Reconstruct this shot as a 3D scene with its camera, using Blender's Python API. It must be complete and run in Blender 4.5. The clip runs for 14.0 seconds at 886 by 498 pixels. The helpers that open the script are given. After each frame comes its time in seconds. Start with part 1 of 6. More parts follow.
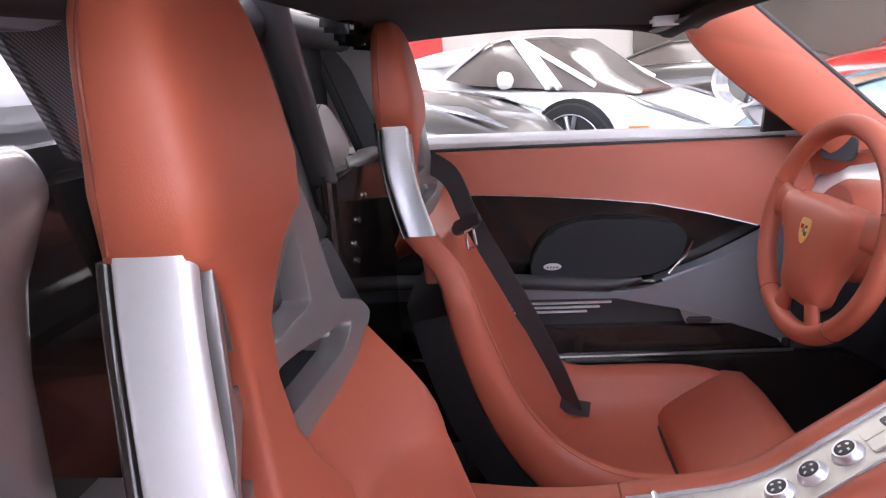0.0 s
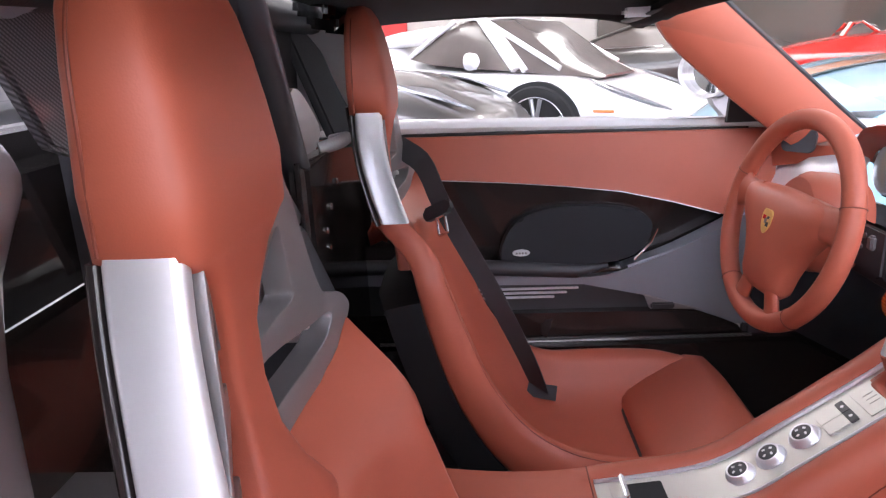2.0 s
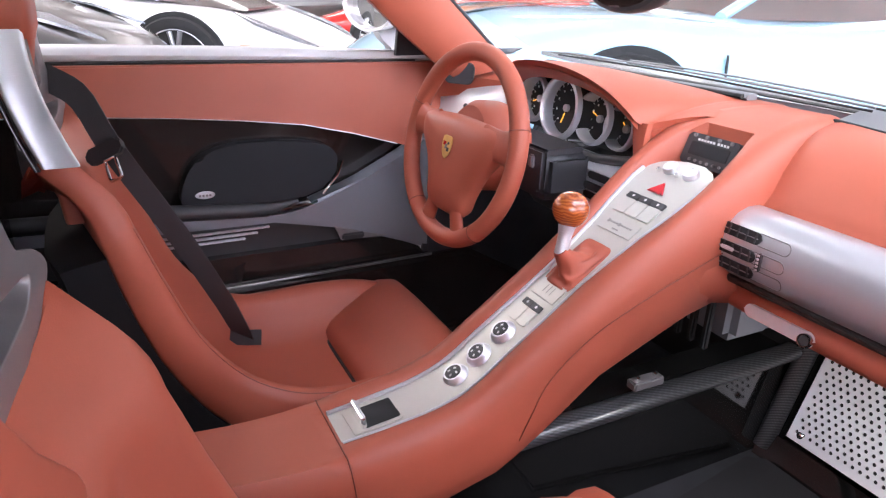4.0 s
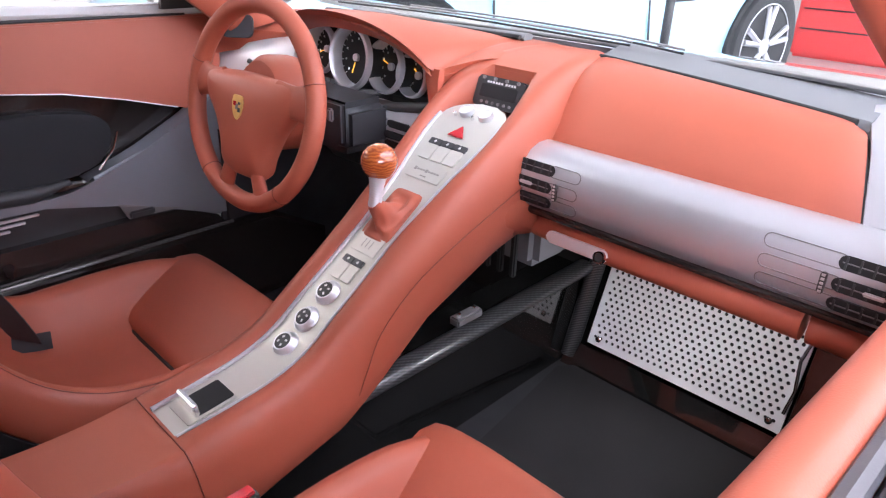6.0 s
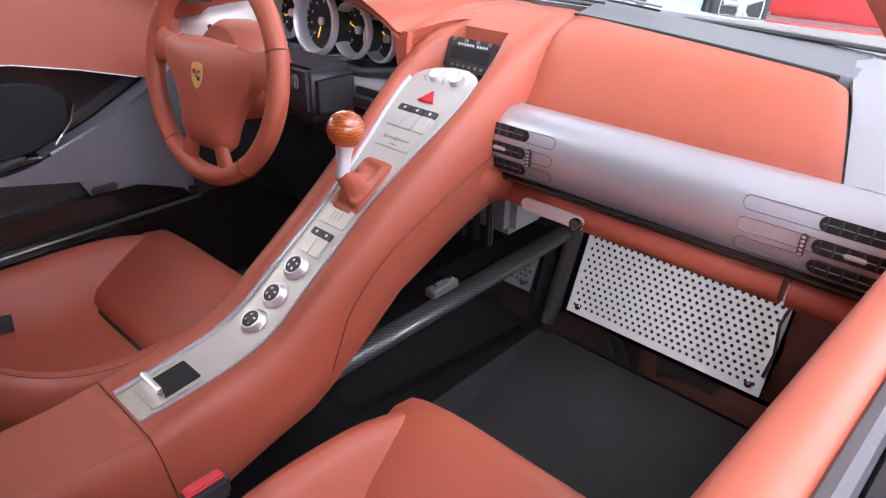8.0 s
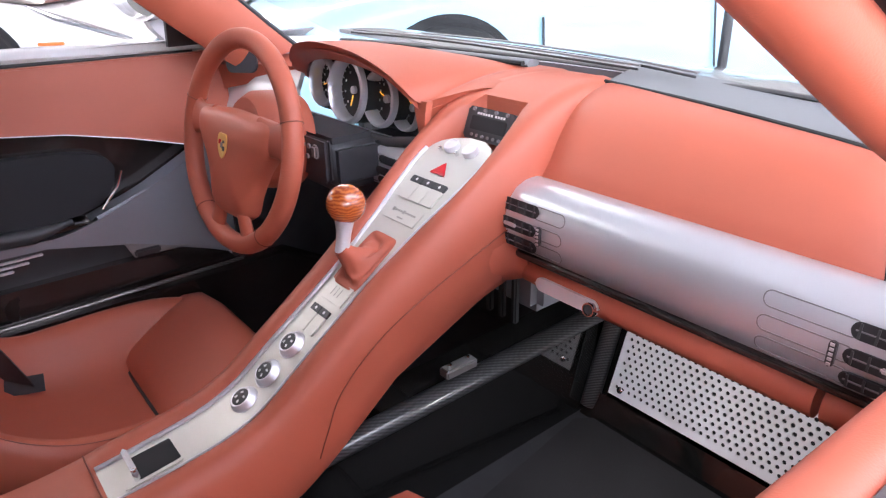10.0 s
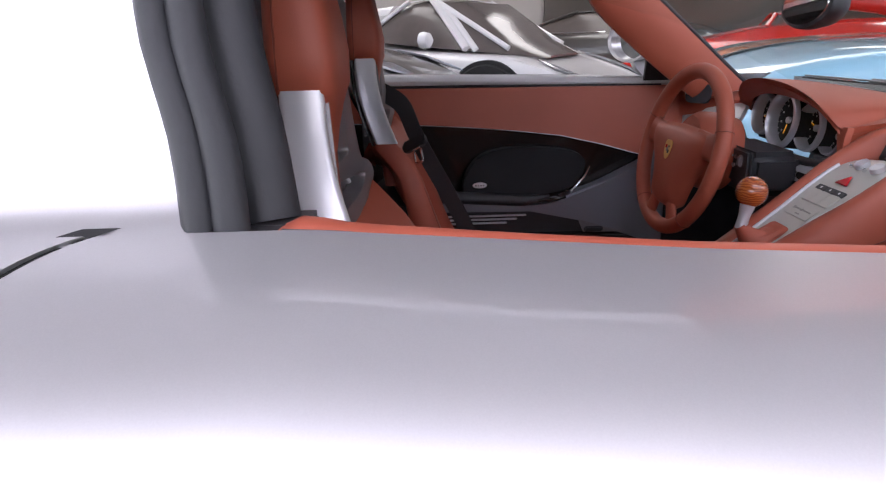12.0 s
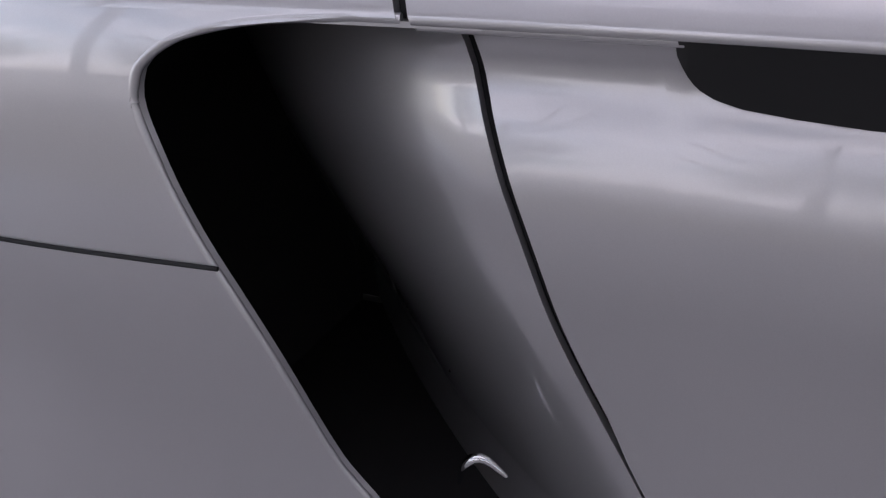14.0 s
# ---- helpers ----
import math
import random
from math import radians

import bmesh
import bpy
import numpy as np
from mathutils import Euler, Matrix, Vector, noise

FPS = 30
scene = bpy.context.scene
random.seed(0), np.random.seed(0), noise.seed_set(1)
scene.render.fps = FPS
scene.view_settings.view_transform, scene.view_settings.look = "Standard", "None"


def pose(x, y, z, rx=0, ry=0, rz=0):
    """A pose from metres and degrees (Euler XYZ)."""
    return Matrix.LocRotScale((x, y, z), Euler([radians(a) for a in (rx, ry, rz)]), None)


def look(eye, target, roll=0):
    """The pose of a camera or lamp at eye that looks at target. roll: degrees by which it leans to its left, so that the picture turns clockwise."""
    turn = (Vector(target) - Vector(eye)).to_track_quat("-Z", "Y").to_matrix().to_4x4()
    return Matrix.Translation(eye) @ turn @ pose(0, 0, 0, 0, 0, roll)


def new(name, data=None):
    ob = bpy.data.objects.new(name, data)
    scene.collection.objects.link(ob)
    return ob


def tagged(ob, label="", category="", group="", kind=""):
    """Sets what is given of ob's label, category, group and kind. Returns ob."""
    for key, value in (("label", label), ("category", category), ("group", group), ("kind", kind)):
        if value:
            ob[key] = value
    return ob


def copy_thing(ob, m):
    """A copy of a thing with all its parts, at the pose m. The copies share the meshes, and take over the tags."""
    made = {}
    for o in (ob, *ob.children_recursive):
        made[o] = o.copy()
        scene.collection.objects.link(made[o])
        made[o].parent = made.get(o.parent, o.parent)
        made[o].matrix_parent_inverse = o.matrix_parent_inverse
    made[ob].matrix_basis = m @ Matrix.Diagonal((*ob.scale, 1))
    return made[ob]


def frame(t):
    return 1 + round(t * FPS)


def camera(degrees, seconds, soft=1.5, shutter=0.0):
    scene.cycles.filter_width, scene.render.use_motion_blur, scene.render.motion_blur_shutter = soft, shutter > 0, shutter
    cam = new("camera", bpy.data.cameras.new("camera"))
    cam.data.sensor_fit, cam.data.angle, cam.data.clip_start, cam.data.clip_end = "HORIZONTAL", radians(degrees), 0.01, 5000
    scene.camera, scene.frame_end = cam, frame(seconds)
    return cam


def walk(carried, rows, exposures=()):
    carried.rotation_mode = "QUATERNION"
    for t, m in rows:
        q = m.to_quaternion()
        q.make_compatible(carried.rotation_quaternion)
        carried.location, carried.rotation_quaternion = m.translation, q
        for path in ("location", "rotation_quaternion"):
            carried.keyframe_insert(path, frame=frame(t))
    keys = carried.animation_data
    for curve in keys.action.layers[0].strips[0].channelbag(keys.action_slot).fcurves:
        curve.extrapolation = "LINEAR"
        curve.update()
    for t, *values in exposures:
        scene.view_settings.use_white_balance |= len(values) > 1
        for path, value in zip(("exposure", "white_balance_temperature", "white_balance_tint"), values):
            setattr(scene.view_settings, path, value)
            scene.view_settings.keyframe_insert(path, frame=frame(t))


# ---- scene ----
# A showroom car seen through its open passenger window: x forward, y to the driver's side, z up.
cam = camera(66.66, 14.0, soft=1.25)
PATH = [
    (0, (0.1422, -0.7472, 0.9923), (0.0330, 0.2133, 0.7364), -3.99),
    (0.5, (0.1454, -0.7392, 0.9924), (0.0265, 0.2213, 0.7409), -4.13),
    (1, (0.1475, -0.7304, 0.9927), (0.0145, 0.2249, 0.7288), -4.44),
    (1.5, (0.1468, -0.7355, 0.9964), (0.0023, 0.2143, 0.7187), -4.44),
    (2, (0.1271, -0.7490, 1.0057), (0.0723, 0.2072, 0.7181), -2.68),
    (2.5, (0.0986, -0.7483, 1.0022), (0.1811, 0.1963, 0.6845), -1.71),
    (3, (0.0820, -0.7351, 0.9981), (0.2865, 0.1839, 0.6609), -0.78),
    (3.5, (0.0692, -0.7236, 0.9899), (0.4002, 0.1496, 0.6323), 0.75),
    (4, (0.0573, -0.7095, 0.9861), (0.4806, 0.1165, 0.6137), 1.83),
    (4.2, (0.0512, -0.7098, 0.9888), (0.5042, 0.0989, 0.6136), 2.02),
    (6.3, (0.0401, -0.6863, 0.9926), (0.7015, -0.0787, 0.5530), 1.78),
    (6.5, (0.0408, -0.6875, 0.9899), (0.7075, -0.0885, 0.5462), 1.76),
    (7, (0.0403, -0.6840, 0.9833), (0.7054, -0.0994, 0.5188), 1.90),
    (7.2, (0.0406, -0.6829, 0.9830), (0.7030, -0.0997, 0.5129), 2.02),
    (9.3, (0.1689, -0.6730, 0.9773), (0.8009, -0.0412, 0.5287), -0.53),
    (9.5, (0.1822, -0.6785, 0.9794), (0.8132, -0.0360, 0.5446), -0.47),
    (10, (0.2077, -0.7160, 0.9903), (0.7763, -0.0000, 0.5853), -1.30),
    (10.5, (0.1969, -0.7670, 1.0103), (0.6679, 0.0314, 0.6352), -0.91),
    (11, (0.1417, -0.8849, 1.0275), (0.4922, -0.0086, 0.6971), -1.59),
    (11.5, (0.1008, -1.0093, 1.0078), (0.2647, -0.0742, 0.6937), -2.27),
    (11.9, (0.0848, -1.0670, 0.9811), (0.1348, -0.1198, 0.6643), -1.06),
    (12, (0.0760, -1.0846, 0.9648), (0.0975, -0.1342, 0.6548), -1.40),
    (12.1, (0.0647, -1.0799, 0.9555), (0.0658, -0.1313, 0.6390), -0.63),
    (12.5, (0.0649, -1.2466, 0.9352), (-0.0676, -0.3078, 0.6172), -0.23),
    (12.8, (0.0427, -1.2731, 0.8893), (-0.1951, -0.3526, 0.5790), -0.64),
    (13, (0.0469, -1.2806, 0.8617), (-0.2459, -0.3787, 0.5443), -0.17),
    (13.5, (0.0577, -1.2895, 0.7917), (-0.3060, -0.4213, 0.4543), 1.13),
    (14, (0.0144, -1.3423, 0.7817), (-0.2791, -0.5143, 0.3038), -0.37),
]
walk(cam, [(t, look(eye, target, roll)) for t, eye, target, roll in PATH],
     exposures=[(0.0, 2.32), (2.5, 2.26), (4.0, 2.42), (10.2, 2.25), (11.0, 2.28), (11.5, 1.68), (11.9, 1.08), (12.2, 0.25), (12.5, -0.45), (13.0, -0.90), (13.5, -1.12), (14.0, -1.15)])

# ---------------------------------------------------------------- world and large lights
CLOUD = 13.0
SUN_WAY = Vector((-0.72, 0.12, 0.68)).normalized()
SUN_ELEV, SUN_ROT = math.asin(SUN_WAY.z), math.atan2(SUN_WAY.x, SUN_WAY.y)
world = bpy.data.worlds.new("daylight")
scene.world = world
world.use_nodes = True
wn, wl = world.node_tree.nodes, world.node_tree.links
sky = wn.new("ShaderNodeTexSky")
sky.sky_type, sky.sun_disc, sky.sun_elevation, sky.sun_rotation = "NISHITA", False, SUN_ELEV, SUN_ROT
# broken white cloud over the blue
wc = wn.new("ShaderNodeTexCoord")
wm = wn.new("ShaderNodeMapping")
wm.inputs["Scale"].default_value = (1, 1, 2.2)
cloud = wn.new("ShaderNodeTexNoise")
cloud.inputs["Scale"].default_value, cloud.inputs["Detail"].default_value, cloud.inputs["Roughness"].default_value = 3.6, 8, 0.62
cover = wn.new("ShaderNodeMapRange")
cover.inputs["From Min"].default_value, cover.inputs["From Max"].default_value = 0.40, 0.66
cover.inputs["To Min"].default_value, cover.inputs["To Max"].default_value = 0.10, 1.0
blend = wn.new("ShaderNodeMix")
blend.data_type = "RGBA"
blend.inputs["B"].default_value = (CLOUD * 1.05, CLOUD * 0.96, CLOUD * 1.09, 1)
wl.new(wc.outputs["Generated"], wm.inputs["Vector"])
wl.new(wm.outputs["Vector"], cloud.inputs["Vector"])
wl.new(cloud.outputs["Fac"], cover.inputs["Value"])
wl.new(cover.outputs["Result"], blend.inputs["Factor"])
wl.new(sky.outputs[0], blend.inputs["A"])
wl.new(blend.outputs["Result"], wn["Background"].inputs["Color"])
# haze makes the sky a little brighter towards the horizon
height = wn.new("ShaderNodeSeparateXYZ")
haze = wn.new("ShaderNodeMapRange")
haze.interpolation_type = "SMOOTHSTEP"
haze.inputs["From Min"].default_value, haze.inputs["From Max"].default_value = 0.10, 0.85
haze.inputs["To Min"].default_value, haze.inputs["To Max"].default_value = 0.26, 0.20
wl.new(wc.outputs["Generated"], height.inputs[0])
wl.new(height.outputs["Z"], haze.inputs["Value"])
# and the side of the sky where the sun stands is brighter than the other
near_sun = wn.new("ShaderNodeVectorMath")
near_sun.operation = "DOT_PRODUCT"
near_sun.inputs[1].default_value = SUN_WAY
glare = wn.new("ShaderNodeMapRange")
glare.inputs["From Min"].default_value, glare.inputs["From Max"].default_value = -0.7, 0.8
glare.inputs["To Min"].default_value, glare.inputs["To Max"].default_value = 0.55, 1.75
wl.new(wc.outputs["Generated"], near_sun.inputs[0])
wl.new(near_sun.outputs["Value"], glare.inputs["Value"])
both = wn.new("ShaderNodeMath")
both.operation = "MULTIPLY"
wl.new(haze.outputs["Result"], both.inputs[0])
wl.new(glare.outputs["Result"], both.inputs[1])
wl.new(both.outputs[0], wn["Background"].inputs["Strength"])


def lamp(name, kind, m, **values):
    data = bpy.data.lights.new(name, kind)
    for key, value in values.items():
        if key == "energy":
            data.energy = value
        elif key == "size":
            data.shape, data.size, data.size_y = "RECTANGLE", value[0], value[1]
        elif key == "angle":
            data.angle = value
        elif key == "color":
            data.color = value
    ob = new(name, data)
    ob.matrix_world = m
    return ob


lamp("sun", "SUN", look(SUN_WAY * 10, (0, 0, 0)), energy=3.2, angle=radians(0.5), color=(1, 0.95, 0.88))
# rows of ceiling lamps
LAMP_ROWS = (-5.5, -1.0, 3.0, 7.5)
for lx in LAMP_ROWS:
    lamp("ceiling_row", "AREA", pose(lx, 7.0, 3.78), energy=21, size=(0.9, 9.0), color=(1.0, 0.95, 1.0))

# added light, its source unseen, to brighten the passenger's foot plate
lamp("footwell_fill", "AREA", pose(0.885, -0.32, 0.568), energy=0.125, size=(0.03, 0.11), color=(0.96, 0.97, 1.0))

# ---------------------------------------------------------------- materials


def nodes_of(name):
    m = bpy.data.materials.new(name)
    m.use_nodes = True
    return m, m.node_tree.nodes, m.node_tree.links, m.node_tree.nodes["Principled BSDF"]


def paint(name, color, rough=0.5, metal=0.0, coat=0.0, spread=0.12, scale=6.0, grain=0.0, grain_scale=400.0, spec=0.5, coat_rough=0.05, fleck=0.0):
    """A surface with broad and fine variation of its colour, gloss variation and fine relief."""
    m, n, k, b = nodes_of(name)
    tc = n.new("ShaderNodeTexCoord")
    big = n.new("ShaderNodeTexNoise")
    big.inputs["Scale"].default_value, big.inputs["Detail"].default_value = scale, 5
    fine = n.new("ShaderNodeTexNoise")
    fine.inputs["Scale"].default_value, fine.inputs["Detail"].default_value = grain_scale, 3
    k.new(tc.outputs["Object"], big.inputs["Vector"])
    k.new(tc.outputs["Object"], fine.inputs["Vector"])
    mix = n.new("ShaderNodeMix")
    mix.data_type = "RGBA"
    mix.inputs["A"].default_value = (*[c * (1 - spread) for c in color], 1)
    mix.inputs["B"].default_value = (*[min(1, c * (1 + spread)) for c in color], 1)
    k.new(big.outputs["Fac"], mix.inputs["Factor"])
    src = mix.outputs["Result"]
    if fleck:
        mix2 = n.new("ShaderNodeMix")
        mix2.data_type = "RGBA"
        mix2.blend_type = "MULTIPLY"
        mix2.inputs["Factor"].default_value = fleck
        k.new(src, mix2.inputs["A"])
        k.new(fine.outputs["Fac"], mix2.inputs["B"])
        src = mix2.outputs["Result"]
    k.new(src, b.inputs["Base Color"])
    ramp = n.new("ShaderNodeMapRange")
    ramp.inputs["To Min"].default_value, ramp.inputs["To Max"].default_value = rough * 0.85, min(1, rough * 1.18)
    k.new(big.outputs["Fac"], ramp.inputs["Value"])
    k.new(ramp.outputs["Result"], b.inputs["Roughness"])
    b.inputs["Metallic"].default_value = metal
    b.inputs["Specular IOR Level"].default_value = spec
    b.inputs["Coat Weight"].default_value, b.inputs["Coat Roughness"].default_value = coat, coat_rough
    if grain:
        bump = n.new("ShaderNodeBump")
        bump.inputs["Strength"].default_value, bump.inputs["Distance"].default_value = grain, 0.002
        k.new(fine.outputs["Fac"], bump.inputs["Height"])
        k.new(bump.outputs["Normal"], b.inputs["Normal"])
    return m


def leather(name, color):
    m, n, k, b = nodes_of(name)
    tc = n.new("ShaderNodeTexCoord")
    cell = n.new("ShaderNodeTexVoronoi")
    cell.inputs["Scale"].default_value = 800
    big = n.new("ShaderNodeTexNoise")
    big.inputs["Scale"].default_value, big.inputs["Detail"].default_value = 9, 6
    k.new(tc.outputs["Object"], cell.inputs["Vector"])
    k.new(tc.outputs["Object"], big.inputs["Vector"])
    mix = n.new("ShaderNodeMix")
    mix.data_type = "RGBA"
    mix.inputs["A"].default_value = (*[c * 0.9 for c in color], 1)
    mix.inputs["B"].default_value = (*[c * 1.1 for c in color], 1)
    k.new(big.outputs["Fac"], mix.inputs["Factor"])
    k.new(mix.outputs["Result"], b.inputs["Base Color"])
    ramp = n.new("ShaderNodeMapRange")
    ramp.inputs["To Min"].default_value, ramp.inputs["To Max"].default_value = 0.42, 0.58
    k.new(big.outputs["Fac"], ramp.inputs["Value"])
    k.new(ramp.outputs["Result"], b.inputs["Roughness"])
    bump = n.new("ShaderNodeBump")
    bump.inputs["Strength"].default_value, bump.inputs["Distance"].default_value = 0.13, 0.0006
    k.new(cell.outputs["Distance"], bump.inputs["Height"])
    k.new(bump.outputs["Normal"], b.inputs["Normal"])
    b.inputs["Specular IOR Level"].default_value = 0.48
    b.inputs["Coat Weight"].default_value, b.inputs["Coat Roughness"].default_value = 0.03, 0.30
    return m


def weave(name, dark, light, size=900.0, rough=0.25, coat=0.8):
    """Twill of carbon fibre under lacquer."""
    m, n, k, b = nodes_of(name)
    tc = n.new("ShaderNodeTexCoord")
    waves = []
    for turn in ((-0.96, 0, 0.35), (0.6, 0, -0.35)):
        mp = n.new("ShaderNodeMapping")
        mp.inputs["Rotation"].default_value = turn
        k.new(tc.outputs["Object"], mp.inputs["Vector"])
        w = n.new("ShaderNodeTexWave")
        w.inputs["Scale"].default_value = size / 5
        w.bands_direction = "Y"
        k.new(mp.outputs["Vector"], w.inputs["Vector"])
        waves.append(w)
    weft = n.new("ShaderNodeMapRange")
    weft.inputs["To Min"].default_value, weft.inputs["To Max"].default_value = 0.65, 1.0
    k.new(waves[1].outputs["Fac"], weft.inputs["Value"])
    add = n.new("ShaderNodeMath")
    add.operation = "MULTIPLY"
    k.new(waves[0].outputs["Fac"], add.inputs[0])
    k.new(weft.outputs["Result"], add.inputs[1])
    mix = n.new("ShaderNodeMix")
    mix.data_type = "RGBA"
    mix.inputs["A"].default_value, mix.inputs["B"].default_value = (*dark, 1), (*light, 1)
    k.new(add.outputs[0], mix.inputs["Factor"])
    k.new(mix.outputs["Result"], b.inputs["Base Color"])
    b.inputs["Roughness"].default_value = rough
    b.inputs["Coat Weight"].default_value, b.inputs["Coat Roughness"].default_value = coat, 0.04
    return m


def clear(name, tint=(0.93, 0.96, 0.96), gloss=0.04):
    m = bpy.data.materials.new(name)
    m.use_nodes = True
    n, k = m.node_tree.nodes, m.node_tree.links
    n.clear()
    out = n.new("ShaderNodeOutputMaterial")
    mix = n.new("ShaderNodeMixShader")
    a, b = n.new("ShaderNodeBsdfTransparent"), n.new("ShaderNodeBsdfGlossy")
    a.inputs["Color"].default_value = (*tint, 1)
    b.inputs["Roughness"].default_value = 0.02
    mix.inputs[0].default_value = gloss
    k.new(a.outputs[0], mix.inputs[1])
    k.new(b.outputs[0], mix.inputs[2])
    k.new(mix.outputs[0], out.inputs["Surface"])
    return m


def glow(name, color, strength):
    m, n, k, b = nodes_of(name)
    b.inputs["Emission Color"].default_value, b.inputs["Emission Strength"].default_value = (*color, 1), strength
    b.inputs["Base Color"].default_value = (*color, 1)
    return m


RED = leather("terracotta_leather", (0.425, 0.100, 0.057))
# Darker than the leather: stitching, and shade in the grooves put into the colour.
SEAM = leather("seam_thread_and_groove_shade", (0.22, 0.048, 0.028))
BLACK_LEATHER = paint("black_leather", (0.016, 0.016, 0.019), 0.62, 0, 0, 0.25, 12, 0.3, 800, spec=0.25)
SILVER = paint("silver_metallic_paint", (0.70, 0.69, 0.70), 0.36, 0.74, 1.0, 0.03, 3, fleck=0.10, grain_scale=900, coat_rough=0.015)
SILVER.node_tree.nodes["Principled BSDF"].inputs["Coat IOR"].default_value = 1.8
SATIN = paint("satin_aluminium", (0.74, 0.74, 0.77), 0.36, 0.7, 0.0, 0.04, 5, 0.05, 900)
BAR_SILVER = paint("silver_painted_bar", (0.62, 0.62, 0.65), 0.32, 0.65, 0.15, 0.03, 4, fleck=0.06, grain_scale=1100)
PLATE = paint("champagne_aluminium", (0.62, 0.60, 0.555), 0.45, 0.5, 0.0, 0.05, 8, 0.06, 1200)
ENGRAVED = paint("engraved_metal", (0.36, 0.345, 0.32), 0.5, 0.5, 0.0, 0.05, 8)
FRAME = paint("grey_seat_frame_paint", (0.25, 0.237, 0.242), 0.38, 0.5, 0.2, 0.06, 9, 0.05, 700)
STRIP = paint("pale_silver_paint", (0.74, 0.73, 0.745), 0.32, 0.5, 0.2, 0.04, 6)
PALE_PAINT = paint("pale_silver_body_paint", (0.80, 0.79, 0.80), 0.45, 0.05, 1.0, 0.03, 3)
CHROME = paint("chrome", (0.82, 0.82, 0.83), 0.08, 1.0, 0, 0.02)
LACQUER = paint("black_brown_lacquer", (0.021, 0.016, 0.015), 0.16, 0.0, 0.35, 0.3, 5, coat_rough=0.03)
GLOSS_BLACK = paint("glossy_black_carbon", (0.009, 0.009, 0.009), 0.10, 0.0, 1.0, 0.25, 6, coat_rough=0.03)
BROWN_GLOSS = paint("brown_grey_gloss", (0.44, 0.37, 0.365), 0.36, 0.2, 1.0, 0.12, 4)
GREY_TRIM = paint("blue_grey_trim", (0.25, 0.26, 0.29), 0.38, 0.3, 0.1, 0.06, 7, 0.08, 700)
PLASTIC = paint("black_plastic", (0.036, 0.036, 0.039), 0.45, 0, 0, 0.2, 20, 0.2, 500)
RUBBER = paint("rubber_seal", (0.021, 0.022, 0.025), 0.55, 0, 0, 0.15, 15, 0.15, 300)
CARPET = paint("black_carpet", (0.042, 0.042, 0.047), 0.95, 0, 0, 0.5, 14, 0.8, 900, spec=0.15)
MAT_GREY = paint("suede_mat", (0.030, 0.029, 0.031), 0.9, 0, 0, 0.55, 7, 0.6, 700, spec=0.2)
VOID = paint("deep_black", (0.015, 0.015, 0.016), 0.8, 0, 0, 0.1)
CARBON = weave("carbon_twill", (0.012, 0.012, 0.013), (0.095, 0.095, 0.10), 340, 0.3, 0.5)
CARBON_GREY = weave("matt_carbon_twill", (0.03, 0.03, 0.033), (0.20, 0.20, 0.215), 600, 0.4, 0.4)
WEBBING = paint("belt_webbing", (0.042, 0.042, 0.047), 0.75, 0, 0, 0.2, 40, 0.6, 800)
GOLD = paint("gold_badge", (0.80, 0.52, 0.18), 0.35, 0.4, 0, 0.2, 60)
STRUT_GREY = paint("satin_dark_grey_paint", (0.050, 0.050, 0.054), 0.32, 0.2, 0.3, 0.1, 8)
SHELL_BLACK = paint("black_seat_shell", (0.012, 0.012, 0.013), 0.5, 0, 0.0, 0.2, 9, 0.1, 500, spec=0.2)
HEADLINER = paint("black_headliner", (0.024, 0.023, 0.023), 0.85, 0, 0, 0.3, 12, 0.4, 600)
WHITE_MARK = paint("white_print", (0.75, 0.75, 0.75), 0.5, 0, 0, 0.02)
AMBER_MARK = glow("amber_needle", (1.0, 0.45, 0.05), 0.3)
RED_LENS = paint("red_switch_lens", (0.60, 0.02, 0.03), 0.15, 0, 0.8, 0.05)
GLASS = clear("clear_glass")
DARK_GLASS = paint("dark_window_glass", (0.115, 0.098, 0.092), 0.18, 0, 0.0, 0.5, 2.0, spec=0.35)
MIRROR = paint("mirror_glass", (0.85, 0.86, 0.86), 0.02, 1.0, 0, 0.01)
WHITE_PAINT = paint("white_car_paint", (0.72, 0.71, 0.725), 0.35, 0, 1.0, 0.02, 2)
BLUE_PAINT = paint("pale_blue_car_paint", (0.34, 0.60, 0.75), 0.35, 0, 1.0, 0.03, 2)
ORANGE_PAINT = paint("orange_stripe_paint", (0.80, 0.22, 0.05), 0.35, 0, 1.0, 0.05, 3)
RED_PAINT = paint("red_car_paint", (0.55, 0.02, 0.015), 0.22, 0, 1.0, 0.08, 3)
DARK_PAINT = paint("dark_bronze_car_paint", (0.075, 0.070, 0.066), 0.34, 0.4, 0.8, 0.1, 3)
TYRE = paint("tyre_rubber", (0.018, 0.018, 0.019), 0.75, 0, 0, 0.2, 30, 0.4, 200)
RIM = paint("grey_alloy", (0.50, 0.50, 0.52), 0.35, 0.9, 0, 0.05)
LENS = paint("headlamp_lens", (0.35, 0.36, 0.38), 0.12, 0.4, 1.0, 0.4, 40)
FLOOR_TILE = paint("showroom_floor", (0.32, 0.31, 0.31), 0.22, 0, 0.2, 0.06, 1.5)
WALL = paint("showroom_wall", (0.55, 0.52, 0.50), 0.8, 0, 0, 0.06, 1.2, 0.2, 60)
WALL_RED = paint("red_wall_panel", (0.55, 0.03, 0.03), 0.5, 0, 0, 0.06, 2)
CEIL = paint("ceiling_grey", (0.62, 0.61, 0.62), 0.9, 0, 0, 0.04, 1)
SHADE_CANOPY = paint("grey_shade_canopy_paint", (0.55, 0.54, 0.54), 0.6, 0, 0, 0.04, 1)
